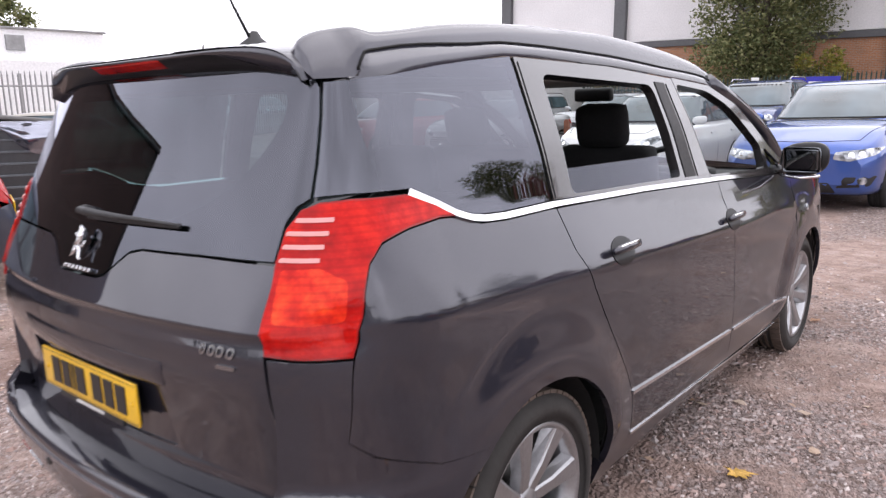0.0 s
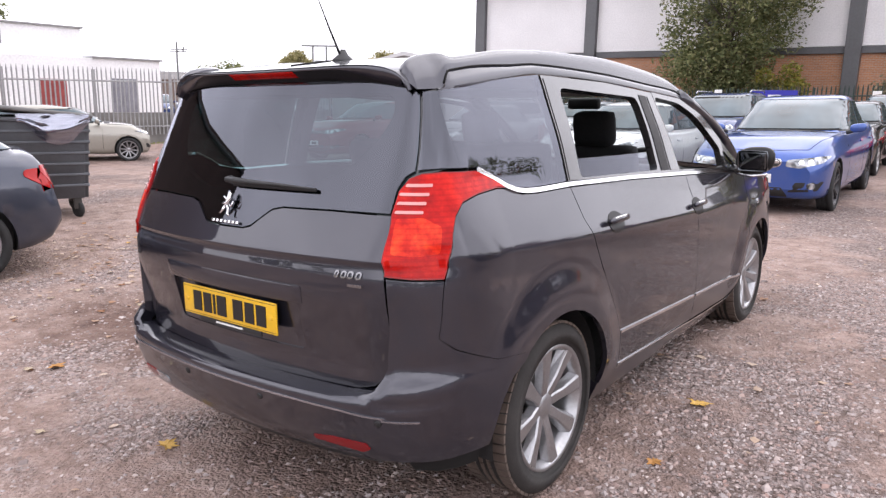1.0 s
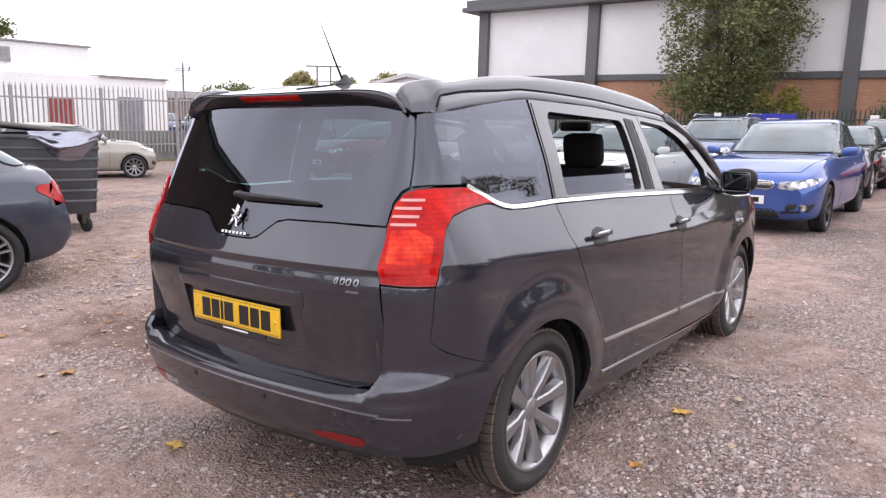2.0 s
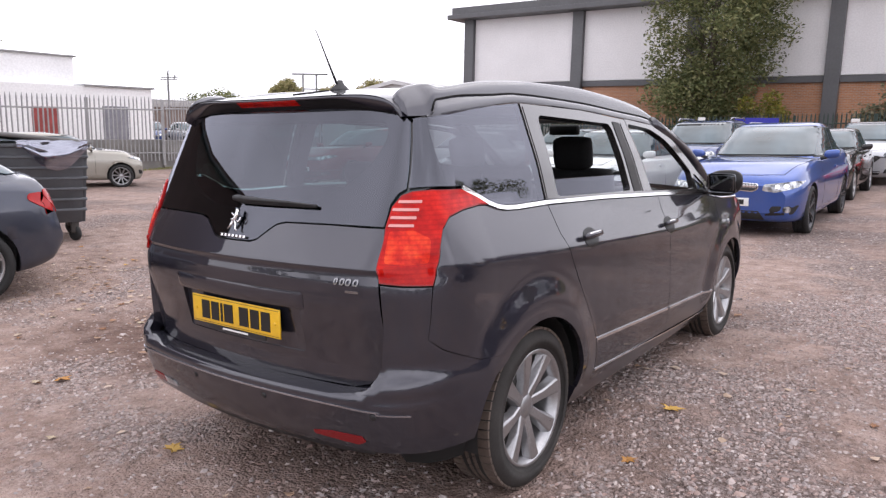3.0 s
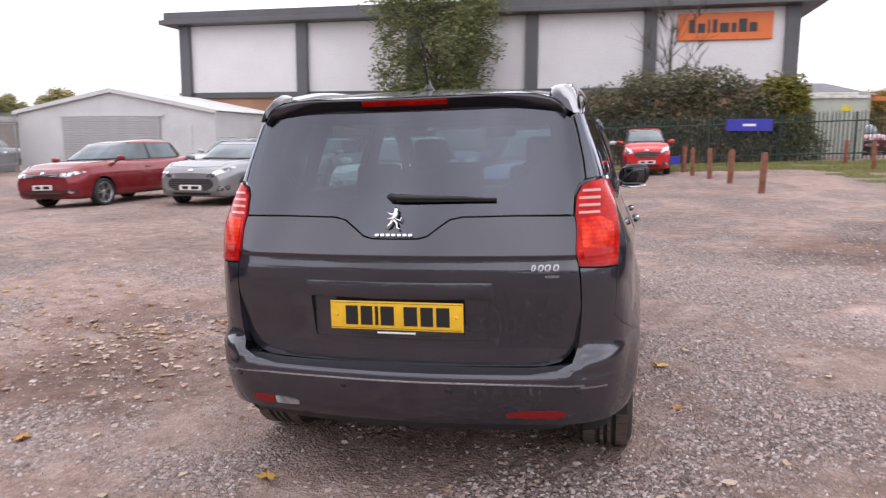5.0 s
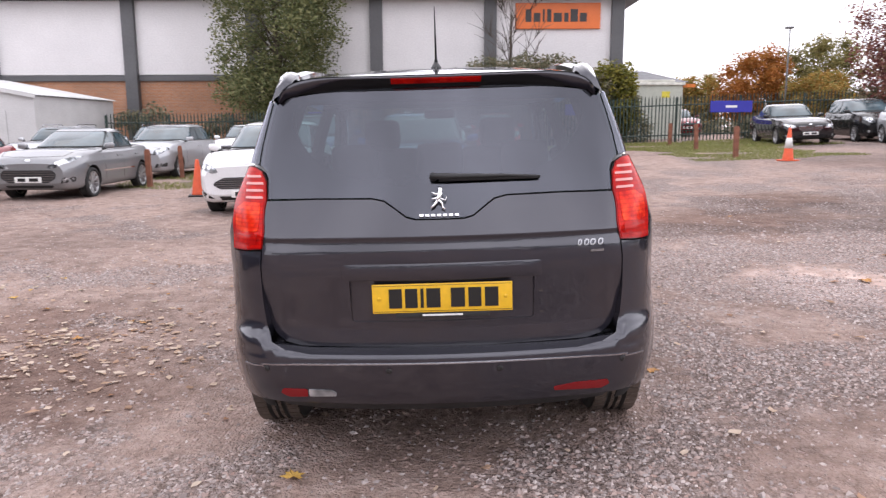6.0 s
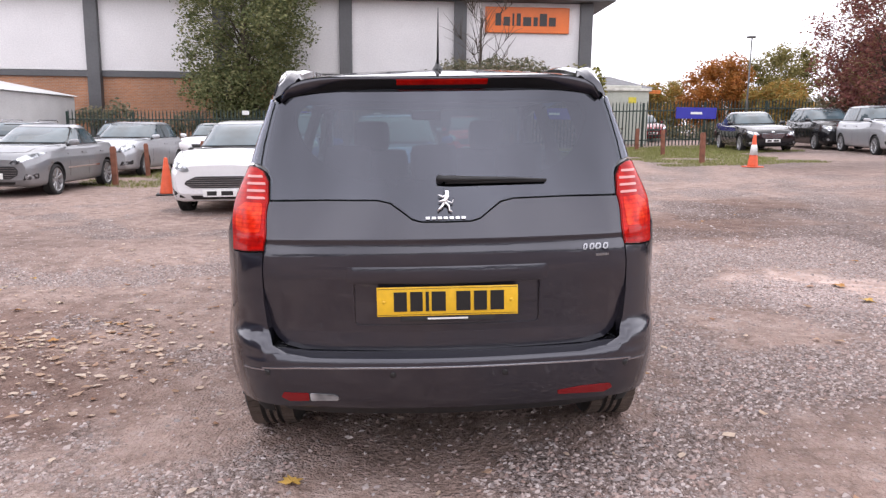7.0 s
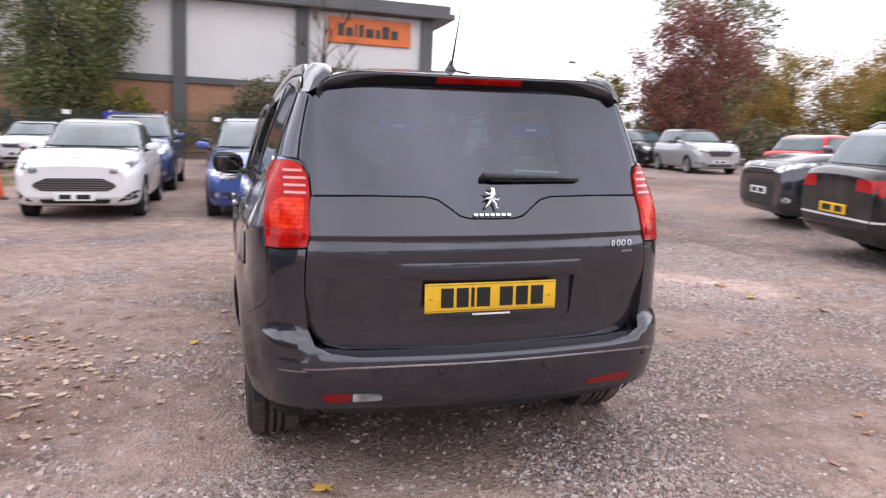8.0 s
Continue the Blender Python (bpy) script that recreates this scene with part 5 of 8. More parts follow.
def limb(bm, pts, radii):
    t_ = tube([tilt @ Vector((x, -0.004, z)) for x, z in pts], 0, 8, radii)
    me_ = bpy.data.meshes.new("t")
    t_.to_mesh(me_)
    t_.free()
    bm.from_mesh(me_)
    bpy.data.meshes.remove(me_)


limb(em, [(-0.006, 0.044), (0.004, 0.034), (0.006, 0.018), (-0.004, 0.0), (-0.010, -0.014)], [0.004, 0.010, 0.011, 0.008, 0.006])
limb(em, [(0.004, 0.018), (-0.014, 0.016), (-0.028, 0.024)], [0.006, 0.005, 0.003])
limb(em, [(0.0, 0.006), (-0.016, 0.0), (-0.028, -0.002)], [0.006, 0.004, 0.003])
limb(em, [(-0.008, -0.008), (-0.020, -0.026), (-0.032, -0.036)], [0.007, 0.005, 0.003])
limb(em, [(-0.004, -0.006), (0.010, -0.018), (0.012, -0.036), (0.022, -0.040)], [0.007, 0.005, 0.004, 0.003])
limb(em, [(0.004, 0.0), (0.022, -0.008), (0.028, 0.010)], [0.004, 0.003, 0.002])
part("emblem", em, CHROME, tailgate, "plain chrome emblem")
nb = bmesh.new()
for i in range(7):
    box(nb, -0.075 + i * 0.0216, -0.0595 + i * 0.0216, -0.003, 0.002, -0.005, 0.005, 0.001, Matrix.Translation((0, 0.071, 1.058)) @ Matrix.Rotation(radians(-20), 4, "X"))
part("name_bar", nb, CHROME, tailgate, "row of plain chrome bars")
for x0, x1 in ((0.505, 0.525), (0.529, 0.553), (0.552, 0.578), (0.582, 0.607)):
    oval = rounded([(x0, 0.926), (x1 - 0.004, 0.926), (x1, 0.950), (x0 + 0.004, 0.950)], 0.009, 4)
    hole = rounded([(x0 + 0.006, 0.932), (x1 - 0.009, 0.932), (x1 - 0.006, 0.944), (x0 + 0.009, 0.944)], 0.004, 4)
    skin("model_bar", oval, [hole], gate_surface, SATIN_CHROME, tailgate, step=0.008, lift=0.004, thick=0.004)
skin("model_bar", rounded([(0.555, 0.902), (0.607, 0.902), (0.607, 0.911), (0.555, 0.911)], 0.003), [], gate_surface, SATIN_CHROME, tailgate, step=0.01, lift=0.004, thick=0.004)

# rear window with its dark inner frame and wiper
GLASS_SIDE = rear((0.651, 1.124), (0.653, 1.20), (0.668, 1.234), (0.690, 1.250), (0.680, 1.32), (0.658, 1.42), (0.635, 1.505))
glass_low = [(0, 1.046)] + rear((0.088, 1.047), (0.123, 1.056), (0.163, 1.086), (0.203, 1.114), (0.25, 1.124), (0.45, 1.126))
gl = both(glass_low + GLASS_SIDE + rear((0.3, 1.53)) + [(0, 1.535)])
rear_window = skin("rear_window", gl, [], gate_surface, GLASS_REAR, car, step=0.03, thick=0.004)
opening = rounded([(-0.22, 1.165), (0.22, 1.165), (0.47, 1.25), (0.575, 1.40), (0.555, 1.49), (-0.555, 1.49), (-0.575, 1.40), (-0.47, 1.25)], [0.12, 0.12, 0.15, 0.1, 0.05, 0.05, 0.1, 0.15], 8)
big = [(q * 0.995, z) for q, z in gl]
skin("window_surround", big, [opening], gate_surface, BLACK_GAP, rear_window, lift=-0.012, thick=0.03)
part("wiper_arm", tube([gate_surface(x, 1.187 - 0.008 * i / 6)[0] + gate_surface(x, 1.187)[1] * (0.028 if i < 5 else 0.018) for i, x in enumerate((-0.03, 0.02, 0.08, 0.16, 0.25, 0.33, 0.372))], 0.01, 8, [0.010, 0.012, 0.010, 0.008, 0.006, 0.005, 0.003]), BLACK_PLASTIC, rear_window)
part("wiper_blade", tube([gate_surface(x, 1.178)[0] + gate_surface(x, 1.178)[1] * 0.012 for x in (0.0, 0.08, 0.16, 0.24, 0.32, 0.375)], 0.007, 6), BLACK_PLASTIC, rear_window)
part("wiper_pivot", lathe([(-0.02, 0.015), (0.02, 0.014), (0.030, 0.009)], 16, "y"), BLACK_PLASTIC, rear_window, at=Matrix.Translation(gate_surface(-0.02, 1.19)[0]) @ Matrix.Rotation(radians(155), 4, "X"))

# tail lamps
def shrunk(poly, d):
    """An outline moved inwards by d."""
    n_ = len(poly)
    area = sum(poly[i][0] * poly[(i + 1) % n_][1] - poly[(i + 1) % n_][0] * poly[i][1] for i in range(n_))
    sgn = 1 if area > 0 else -1
    out = []
    for i in range(n_):
        p, a, b = (Vector(poly[j % n_]) for j in (i, i - 1, i + 1))
        e0, e1 = (p - a).normalized(), (b - p).normalized()
        n0, n1 = Vector((-e0.y, e0.x)), Vector((-e1.y, e1.x))
        m_ = (n0 + n1) / max(0.45, 1 + n0.dot(n1))
        p = p + m_ * d * sgn
        out.append((p.x, p.y))
    return out


lamp = rear((0.676, 0.941), (0.664, 1.03), (0.658, 1.12), (0.662, 1.19), (0.682, 1.226), (0.71, 1.240)) + flank((0.33, 1.244), (0.487, 1.238), (0.56, 1.206), (0.626, 1.171), (0.56, 1.176), (0.45, 1.168), (0.36, 1.150), (0.315, 1.115), (0.290, 1.06), (0.268, 0.985), (0.250, 0.930)) + rear((0.745, 0.934))
lamp = lamp[::-1]
for s in (1, -1):
    po = lamp if s > 0 else flip(lamp)
    base = skin("tail_lamp", po, [], body, LENS_RIM, car, "red tail lamp that wraps round the corner", step=0.02, lift=0.005, thick=0.03)
    lens = shrunk(lamp, 0.004)
    skin("outer_lens", lens if s > 0 else flip(lens), [], body, RED_LENS, base, step=0.02, lift=0.0075, thick=0.003)
    for k in range(4):
        z0 = 1.122 + k * 0.026
        a, b = q_of_x(0.664 + (0.012 if k == 3 else 0), z0) + 0.004, q_of_x(0.742, z0)
        st = rounded([(a, z0), (b, z0), (b, z0 + 0.009), (a + 0.004, z0 + 0.009)], 0.004, 3)
        skin("clear_rib", st if s > 0 else flip(st), [], body, CLEAR_LENS, base, step=0.02, lift=0.011, thick=0.004)
    core = rear((0.686, 1.005), (0.680, 1.05), (0.676, 1.108), (0.745, 1.112)) + flank((0.268, 1.085), (0.250, 1.005)) + rear((0.745, 1.000))
    core = rounded(core[::-1], 0.012, 3)
    skin("lamp_core", core if s > 0 else flip(core), [], body, LAMP_CORE, base, step=0.02, lift=0.0092, thick=0.002)
    foot = rear((0.692, 0.958), (0.687, 0.997), (0.745, 0.994)) + flank((0.246, 0.996), (0.238, 0.945)) + rear((0.745, 0.942))
    foot = rounded(foot[::-1], 0.010, 3)
    skin("lamp_foot", foot if s > 0 else flip(foot), [], body, LENS_FOOT, base, step=0.02, lift=0.0092, thick=0.002)
    gk = [(q, z) for q, z in lamp]
    cq, cz = sum(q for q, z in gk) / len(gk), sum(z for q, z in gk) / len(gk)
    big = [(q + 0.0025 * (1 if q > cq else -1), z + 0.0025 * (1 if z > cz else -1)) for q, z in gk]
    skin("lamp_gasket", big if s > 0 else flip(big), [], body, BLACK_GAP, base, step=0.04, lift=-0.003, thick=0.02)

# bead along the bumper's ridge, added in pale metal for the bright line there
bead = [(q, z) for q, z in [(0.0, 0.517)] + rear((0.3, 0.517), (0.55, 0.514), (0.7, 0.506)) + flank((0.17, 0.499), (0.24, 0.490))]
bead = strip([(-q, z) for q, z in bead[:0:-1]] + bead, 0.0028)
# bumper with its ledge, reflectors, sensors
BUMP_R = [(0, 0.547)] + rear((0.50, 0.548), (0.60, 0.560), (0.655, 0.588), (0.677, 0.648), (0.687, 0.76), (0.685, 0.88), (0.680, 0.934), (0.745, 0.928)) + flank((0.250, 0.924), (0.2465, 0.746), (0.302, 0.7025), (0.465, 0.6395))
bump_arch = [p for p in arc(HUB_R, ARCH, 128, 172, 7)]
low = [(q_of_y(0.45, 0.345), 0.345), (q_of_y(0.3, 0.335), 0.335)] + rear((0.70, 0.340), (0.5, 0.338), (0.3, 0.335), (0, 0.335))
bump = both((BUMP_R + flank(*bump_arch) + low)[::-1])
lb = bmesh.new()
ledge = []
for i in range(49):
    x = -0.66 + 1.32 * i / 48
    p0, p1 = body_point(x, 0.547 + 0.016 * smooth01((abs(x) - 0.5) / 0.16)), gate_surface(x, 0.585)[0]
    rise = 0.012 * smooth01((abs(x) - 0.5) / 0.16)
    ledge.append([lb.verts.new(p) for p in (p0 + Vector((0, 0.001, 0.0005)), p0.lerp(p1, 0.35) + Vector((0, 0, rise - 0.006)), Vector((p1.x, p1.y - 0.004, 0.555 + rise)), Vector((p1.x, p1.y + 0.05, 0.558 + rise)))])
for p, q in zip(ledge, ledge[1:]):
    for k in range(3):
        lb.faces.new((p[k], q[k], q[k + 1], p[k + 1]))
rear_bumper = skin("rear_bumper", bump, [], body, PAINT_GREY, car, step=0.03, thick=0.055)
part("bumper_ledge", lb, PAINT_GREY, rear_bumper)
skin("bumper_bead", bead, [], body, RAIL_METAL, rear_bumper, "thin pale bead along the bumper", step=0.05, lift=0.003, thick=0.004)
for s in (1, -1):
    if s > 0:
        lens_parts = [("reflector", REFLECTOR, "deep red reflector in the bumper", [(0.415, 0.376), (0.60, 0.368), (0.634, 0.386), (0.622, 0.406), (0.50, 0.405), (0.412, 0.392)])]
    else:
        lens_parts = [("reflector", REFLECTOR, "deep red reflector in the bumper", [(0.525, 0.372), (0.60, 0.368), (0.634, 0.386), (0.622, 0.406), (0.525, 0.406)]), ("reversing_lamp", LAMP_CLEAR, "clear reversing lamp in the bumper", [(0.415, 0.376), (0.520, 0.372), (0.520, 0.406), (0.43, 0.404), (0.412, 0.392)])]
    for nm, m, lab, po in lens_parts:
        skin(nm, rounded(po, 0.006, 3) if s > 0 else flip(rounded(po, 0.006, 3)), [], body, m, rear_bumper, lab, step=0.02, lift=0.003, thick=0.01)
    for x in (0.206, 0.677):
        p, nrm = body(s * q_of_x(x, 0.488), 0.488)
        part("parking_sensor", lathe([(-0.004, 0.012), (0.002, 0.012), (0.004, 0.009)], 16, "z"), BLACK_PLASTIC, car, at=Matrix.Translation(p) @ nrm.to_track_quat("Z", "Y").to_matrix().to_4x4())
vq = both([(0, 0.285), (0.45, 0.29), (0.62, 0.305)] + rear((0.66, 0.345), (0.5, 0.345), (0.3, 0.34), (0, 0.34)))
skin("bumper_valance", vq, [], body, BLACK_PLASTIC, car, lift=-0.012, thick=0.03)

# flanks: quarter panel, doors, front wing, sill
BELT = [(0.62, 1.170), (0.70, 1.152), (0.80, 1.146), (1.05, 1.146), (1.6, 1.128), (2.3, 1.094), (3.0, 1.056), (3.36, 1.036)]
seam_r = [(1.045, 1.134), (1.06, 1.02), (1.12, 0.90), (1.20, 0.77), (1.31, 0.60), (1.385, 0.477), (1.40, 0.34)]
seam_m = [(2.305, 1.082), (2.325, 0.9), (2.34, 0.7), (2.365, 0.47), (2.37, 0.30)]
seam_f = [(3.33, 1.026), (3.31, 0.85), (3.27, 0.60), (3.20, 0.42), (3.19, 0.27)]
G = 0.0025
lamp_edge = [(0.252, 0.9205), (0.2705, 0.985), (0.2925, 1.06), (0.3175, 1.113), (0.362, 1.1465), (0.45, 1.1645), (0.56, 1.1725), (0.622, 1.168)]
quarter = flank(*[(0.2474, 0.7465)], *lamp_edge, (0.70, 1.142), (0.80, 1.136), (1.035, 1.136), *[(y - G, z) for y, z in seam_r], (1.27, 0.32), (1.228, 0.30), *arc(HUB_R, ARCH, 357, 488, 16), (0.466, 0.641), (0.304, 0.705))
pair("quarter_panel", quarter[::-1], [], PAINT_GREY, car, step=0.018, thick=0.02)
def belt_run(y0, y1, dz):
    ys = [y0] + [y for y, _ in BELT if y0 < y < y1] + [y1]
    return [(y, interp(y, BELT) + dz) for y in ys]
rdoor = flank(*[(y + G, z) for y, z in seam_r[::-1]], *belt_run(1.06, 2.30, -0.011), *[(y - G, z) for y, z in seam_m])
rear_doors = pair("rear_door", rdoor[::-1], [], PAINT_GREY, car, step=0.022, thick=0.02)
fdoor = flank(*[(y + G, z) for y, z in seam_m[::-1]], *belt_run(2.31, 3.33, -0.011), *[(y - G, z) for y, z in seam_f])
front_doors = pair("front_door", fdoor[::-1], [], PAINT_GREY, car, step=0.05, thick=0.02)
wing = flank(*[(y + G, z) for y, z in seam_f[::-1]], (3.36, 1.026), (3.6, 1.01), (3.9, 0.96), (4.2, 0.86), (4.40, 0.74), (4.46, 0.55), (4.44, 0.32), (4.2, 0.26), (3.95, 0.27), *arc(HUB_F, ARCH, -6, 188, 20))
pair("front_wing", wing[::-1], [], PAINT_GREY, car, step=0.06, thick=0.02)
sill = flank((1.23, 0.205), (3.18, 0.195), (3.186, 0.262), (2.37, 0.290), (1.402, 0.332), (1.268, 0.312), (1.23, 0.29))
pair("sill", sill, [], PAINT_GREY, car, step=0.06, lift=-0.006, thick=0.03)
for d, s in zip(rear_doors, (1, -1)):
    st = strip(flank((1.375, 0.492), (1.8, 0.470), (2.34, 0.442)), 0.006)
    skin("door_trim", st if s > 0 else flip(st), [], body, CHROME, d, "thin bright trim strip", step=0.05, lift=0.006, thick=0.008)
for d, s in zip(front_doors, (1, -1)):
    st = strip(flank((2.375, 0.440), (2.7, 0.425), (3.15, 0.405)), 0.006)
    skin("door_trim", st if s > 0 else flip(st), [], body, CHROME, d, "thin bright trim strip", step=0.05, lift=0.006, thick=0.008)
pair("sill_trim", strip(flank((1.40, 0.336), (2.0, 0.308), (2.6, 0.278), (3.15, 0.262)), 0.0045), [], CHROME, car, "thin bright strip along the sill", step=0.06, lift=0.004, thick=0.008)
chrome = flank((0.48, 1.243), (0.56, 1.209), (0.62, 1.176), (0.67, 1.159), (0.72, 1.151), (0.80, 1.147), (1.05, 1.147), (1.6, 1.129), (2.3, 1.095), (3.0, 1.057), (3.34, 1.037))
pair("belt_moulding", strip(chrome, 0.0078), [], CHROME, car, "chrome moulding under the side windows", step=0.05, lift=0.008, thick=0.02)
fuel = rounded([(q_of_y(0.60, 0.9), 0.80), (q_of_y(0.76, 0.9), 0.80), (q_of_y(0.76, 0.9), 0.95), (q_of_y(0.60, 0.9), 0.95)], 0.03)
skin("fuel_flap", flip(fuel), [], body, PAINT_GREY, car, step=0.05, lift=0.004, thick=0.006)

# door handles
for doors, y, z in ((rear_doors, 1.30, 0.975), (front_doors, 2.32, 0.928)):
    for d, s in zip(doors, (1, -1)):
        cup = [(y + 0.02 + 0.075 * math.cos(2 * math.pi * i / 20), z - 0.002 + 0.043 * math.sin(2 * math.pi * i / 20)) for i in range(20)]
        cup = flank(*cup)
        skin("handle_cup", cup if s > 0 else flip(cup), [], body, BLACK_SATIN, d, step=0.02, lift=0.002, thick=0.006)
        pts = []
        for i in range(9):
            yy = y - 0.075 + i * 0.022
            p, nrm = body(q_of_y(yy, z), z + 0.004)
            pts.append(p + nrm * (0.030 * math.sin(math.pi * (0.08 + 0.84 * i / 8)) ** 0.5 + 0.004))
        pts = [Vector((s * p.x, p.y, p.z)) for p in pts]
        h = part("door_handle", tube(pts, 0.014, 10, [0.009, 0.013, 0.014, 0.014, 0.014, 0.014, 0.014, 0.013, 0.009]), PAINT_GREY, d)
        part("handle_accent", tube([p + Vector((s * 0.006, 0, 0.010)) for p in pts[1:-1]], 0.0045, 6), CHROME, h)

# side glass
frit = flank((1.03, 1.16), (0.80, 1.160), (0.70, 1.166), (0.63, 1.186), (0.56, 1.222), (0.50, 1.250), (0.33, 1.256)) + rear((0.715, 1.2545), (0.6965, 1.252), (0.6865, 1.32), (0.6645, 1.42), (0.646, 1.488)) + flank((0.42, 1.492), (0.54, 1.504), (0.70, 1.527), (0.85, 1.544), (1.035, 1.559))
pair("quarter_window", frit[::-1], [], GLASS_DARK, car, "dark privacy glass", step=0.04, thick=0.004)
dp = rear((0.60, 1.10), (0.60, 1.50)) + flank((0.42, 1.515), (0.42, 1.26)) + rear((0.70, 1.24), (0.66, 1.10))
pair("corner_pillar", dp[::-1], [], BLACK_GLOSS, car, step=0.05, lift=-0.014, thick=0.004)
rw_hole = rounded([(1.15, 1.164), (1.945, 1.138), (1.915, 1.478), (1.165, 1.512)], [0.03, 0.03, 0.05, 0.04])
rframe = flank((1.045, 1.160), (2.235, 1.108), (2.115, 1.502), (1.6, 1.541), (1.05, 1.558))
pair("rear_door_frame", rframe, [flank(*rw_hole)], FRAME_GLOSS, car, step=0.04, lift=0.001, thick=0.035)
fw_hole = rounded([(2.235, 1.118), (2.945, 1.082), (2.955, 1.19), (2.66, 1.385), (2.46, 1.452), (2.135, 1.482)], [0.02, 0.03, 0.02, 0.06, 0.06, 0.04])
fframe = flank((2.24, 1.106), (3.36, 1.046), (3.10, 1.175), (2.76, 1.392), (2.50, 1.475), (2.12, 1.506))
fq_hole = rounded([(2.995, 1.075), (3.24, 1.062), (3.03, 1.168), (2.998, 1.175)], 0.012)
pair("front_door_frame", fframe, [flank(*fw_hole), flank(*fq_hole)], FRAME_GLOSS, car, step=0.04, lift=0.001, thick=0.035)
half_glass = flank((1.13, 1.15), (1.955, 1.128), (1.945, 1.226), (1.135, 1.240))
pair("half_lowered_window", half_glass, [], GLASS_CLEAR, car, "side window wound most of the way down", step=0.05, lift=-0.018, thick=0.004)
pair("front_quarter_glass", flank(*fq_hole), [], GLASS_CLEAR, car, step=0.05, lift=-0.006, thick=0.004)
pair("pillar_trim", flank((1.055, 1.163), (1.128, 1.160), (1.148, 1.52), (1.062, 1.545)), [], FRAME_GLOSS, car, step=0.04, lift=0.004, thick=0.01)
pair("pillar_trim", flank((1.985, 1.132), (2.085, 1.128), (2.025, 1.484), (1.945, 1.490)), [], BLACK_PLASTIC, car, step=0.04, lift=0.004, thick=0.01)
pair("pillar_trim", flank((2.105, 1.126), (2.215, 1.120), (2.112, 1.478), (2.046, 1.482)), [], FRAME_GLOSS, car, step=0.04, lift=0.004, thick=0.01)

# roof, spoiler, rails, windscreen
ROOF_C = [(0.22, 1.568), (0.40, 1.592), (0.66, 1.622), (1.2, 1.643), (1.8, 1.645), (2.3, 1.612), (2.70, 1.552)]
ROOF_E = [(0.26, 1.492), (0.45, 1.499), (0.65, 1.528), (0.85, 1.552), (1.04, 1.569), (1.6, 1.552), (2.1, 1.516), (2.5, 1.484), (2.78, 1.40)]


def spoil_y(x):
    return 0.248 + 0.19 * x * x


def roof_point(a, y):
    ze = ease(y, ROOF_E)
    xe = ease(ze, SIDE_W) * ease(y, SIDE_TAPER) * (0.97 if y < 0.5 else 1.0) - 0.008
    if y < 0.7:
        xe = min(xe, body_point(q_of_y(max(y, 0.352), ze), ze).x - 0.006 + 0.05 * smooth01((y - 0.5) / 0.2))
    zc = ease(y, ROOF_C)
    x = a * xe
    k = smooth01((0.52 - y) / 0.2)
    return Vector((x, y, ze + (zc - ze) * (1 - abs(a) ** (3.6 + 5.4 * k)) ** (0.8 - 0.2 * k)))


bm = bmesh.new()
rows = []
na, ny = 36, 46
for j in range(ny + 1):
    row = []
    for i in range(na + 1):
        a = -1 + 2 * i / na
        a = math.copysign(1 - (1 - abs(a)) ** 1.5, a)
        y0 = spoil_y(a * 0.64)
        y1 = 2.55 + 0.2 * (1 - a * a)
        row.append(bm.verts.new(roof_point(a, y0 + (y1 - y0) * j / ny)))
    rows.append(row)
for p, q in zip(rows, rows[1:]):
    for i in range(na):
        bm.faces.new((p[i], p[i + 1], q[i + 1], q[i]))
roof = part("roof", bm, PAINT_GREY, car)

bm, lip = bmesh.new(), bmesh.new()
rr, ll = [], []
for i in range(57):
    a = -1 + 2 * i / 56
    top = roof_point(a, spoil_y(a * 0.64))
    gz = min(1.527 - 0.030 * abs(a) ** 4, top.z - 0.012)
    low = gate_surface(math.copysign(q_of_x(min(abs(top.x), 0.72), gz), a), gz)[0] + Vector((0, -0.004, 0))
    low.y = max(low.y, top.y + 0.004)
    edge = top + Vector((0, -0.003, -0.013))
    edge = edge.lerp(low, smooth01((abs(a) - 0.52) / 0.43))
    rr.append([bm.verts.new(p) for p in (edge + Vector((0, 0.0015, 0)), edge.lerp(low, 0.4) + Vector((0, 0.008, 0)), low + Vector((0, 0.006, 0)), low + Vector((-0.05 * a, 0.06, 0.002)))])
    ll.append([lip.verts.new(p) for p in (top + Vector((0, 0.02, 0.0005)), top + Vector((0, -0.003, -0.005)), top.lerp(edge, 0.5) + Vector((0, -0.003, -0.001)), edge, edge + Vector((-0.02 * a, 0.03, 0.002)))])
grid_faces(bm, rr)
grid_faces(lip, ll)
bmesh.ops.recalc_face_normals(bm, faces=bm.faces)
bmesh.ops.recalc_face_normals(lip, faces=lip.faces)
spoiler = part("rear_spoiler", bm, BLACK_SATIN, car, "black underside of the roof spoiler")
part("spoiler_lip", lip, PAINT_GREY, spoiler)
bl = bmesh.new()
lamp_rows = []
for i in range(13):
    a = -0.278 + 0.556 * i / 12
    top = roof_point(a, spoil_y(a * 0.64))
    low = gate_surface(top.x, 1.527)[0] + Vector((0, 0.002, 0))
    edge = top + Vector((0, -0.003, -0.013))
    lamp_rows.append([bl.verts.new(p) for p in (edge + Vector((0, 0.010, 0.003)), edge + Vector((0, -0.001, 0.001)), edge.lerp(low, 0.15) + Vector((0, 0.001, 0)), edge.lerp(low, 0.62) + Vector((0, 0.004, 0)), edge.lerp(low, 0.66) + Vector((0, 0.03, 0)))])
grid_faces(bl, lamp_rows)
bmesh.ops.recalc_face_normals(bl, faces=bl.faces)
part("high_brake_lamp", bl, RED_LENS, spoiler, "red high-level brake lamp")


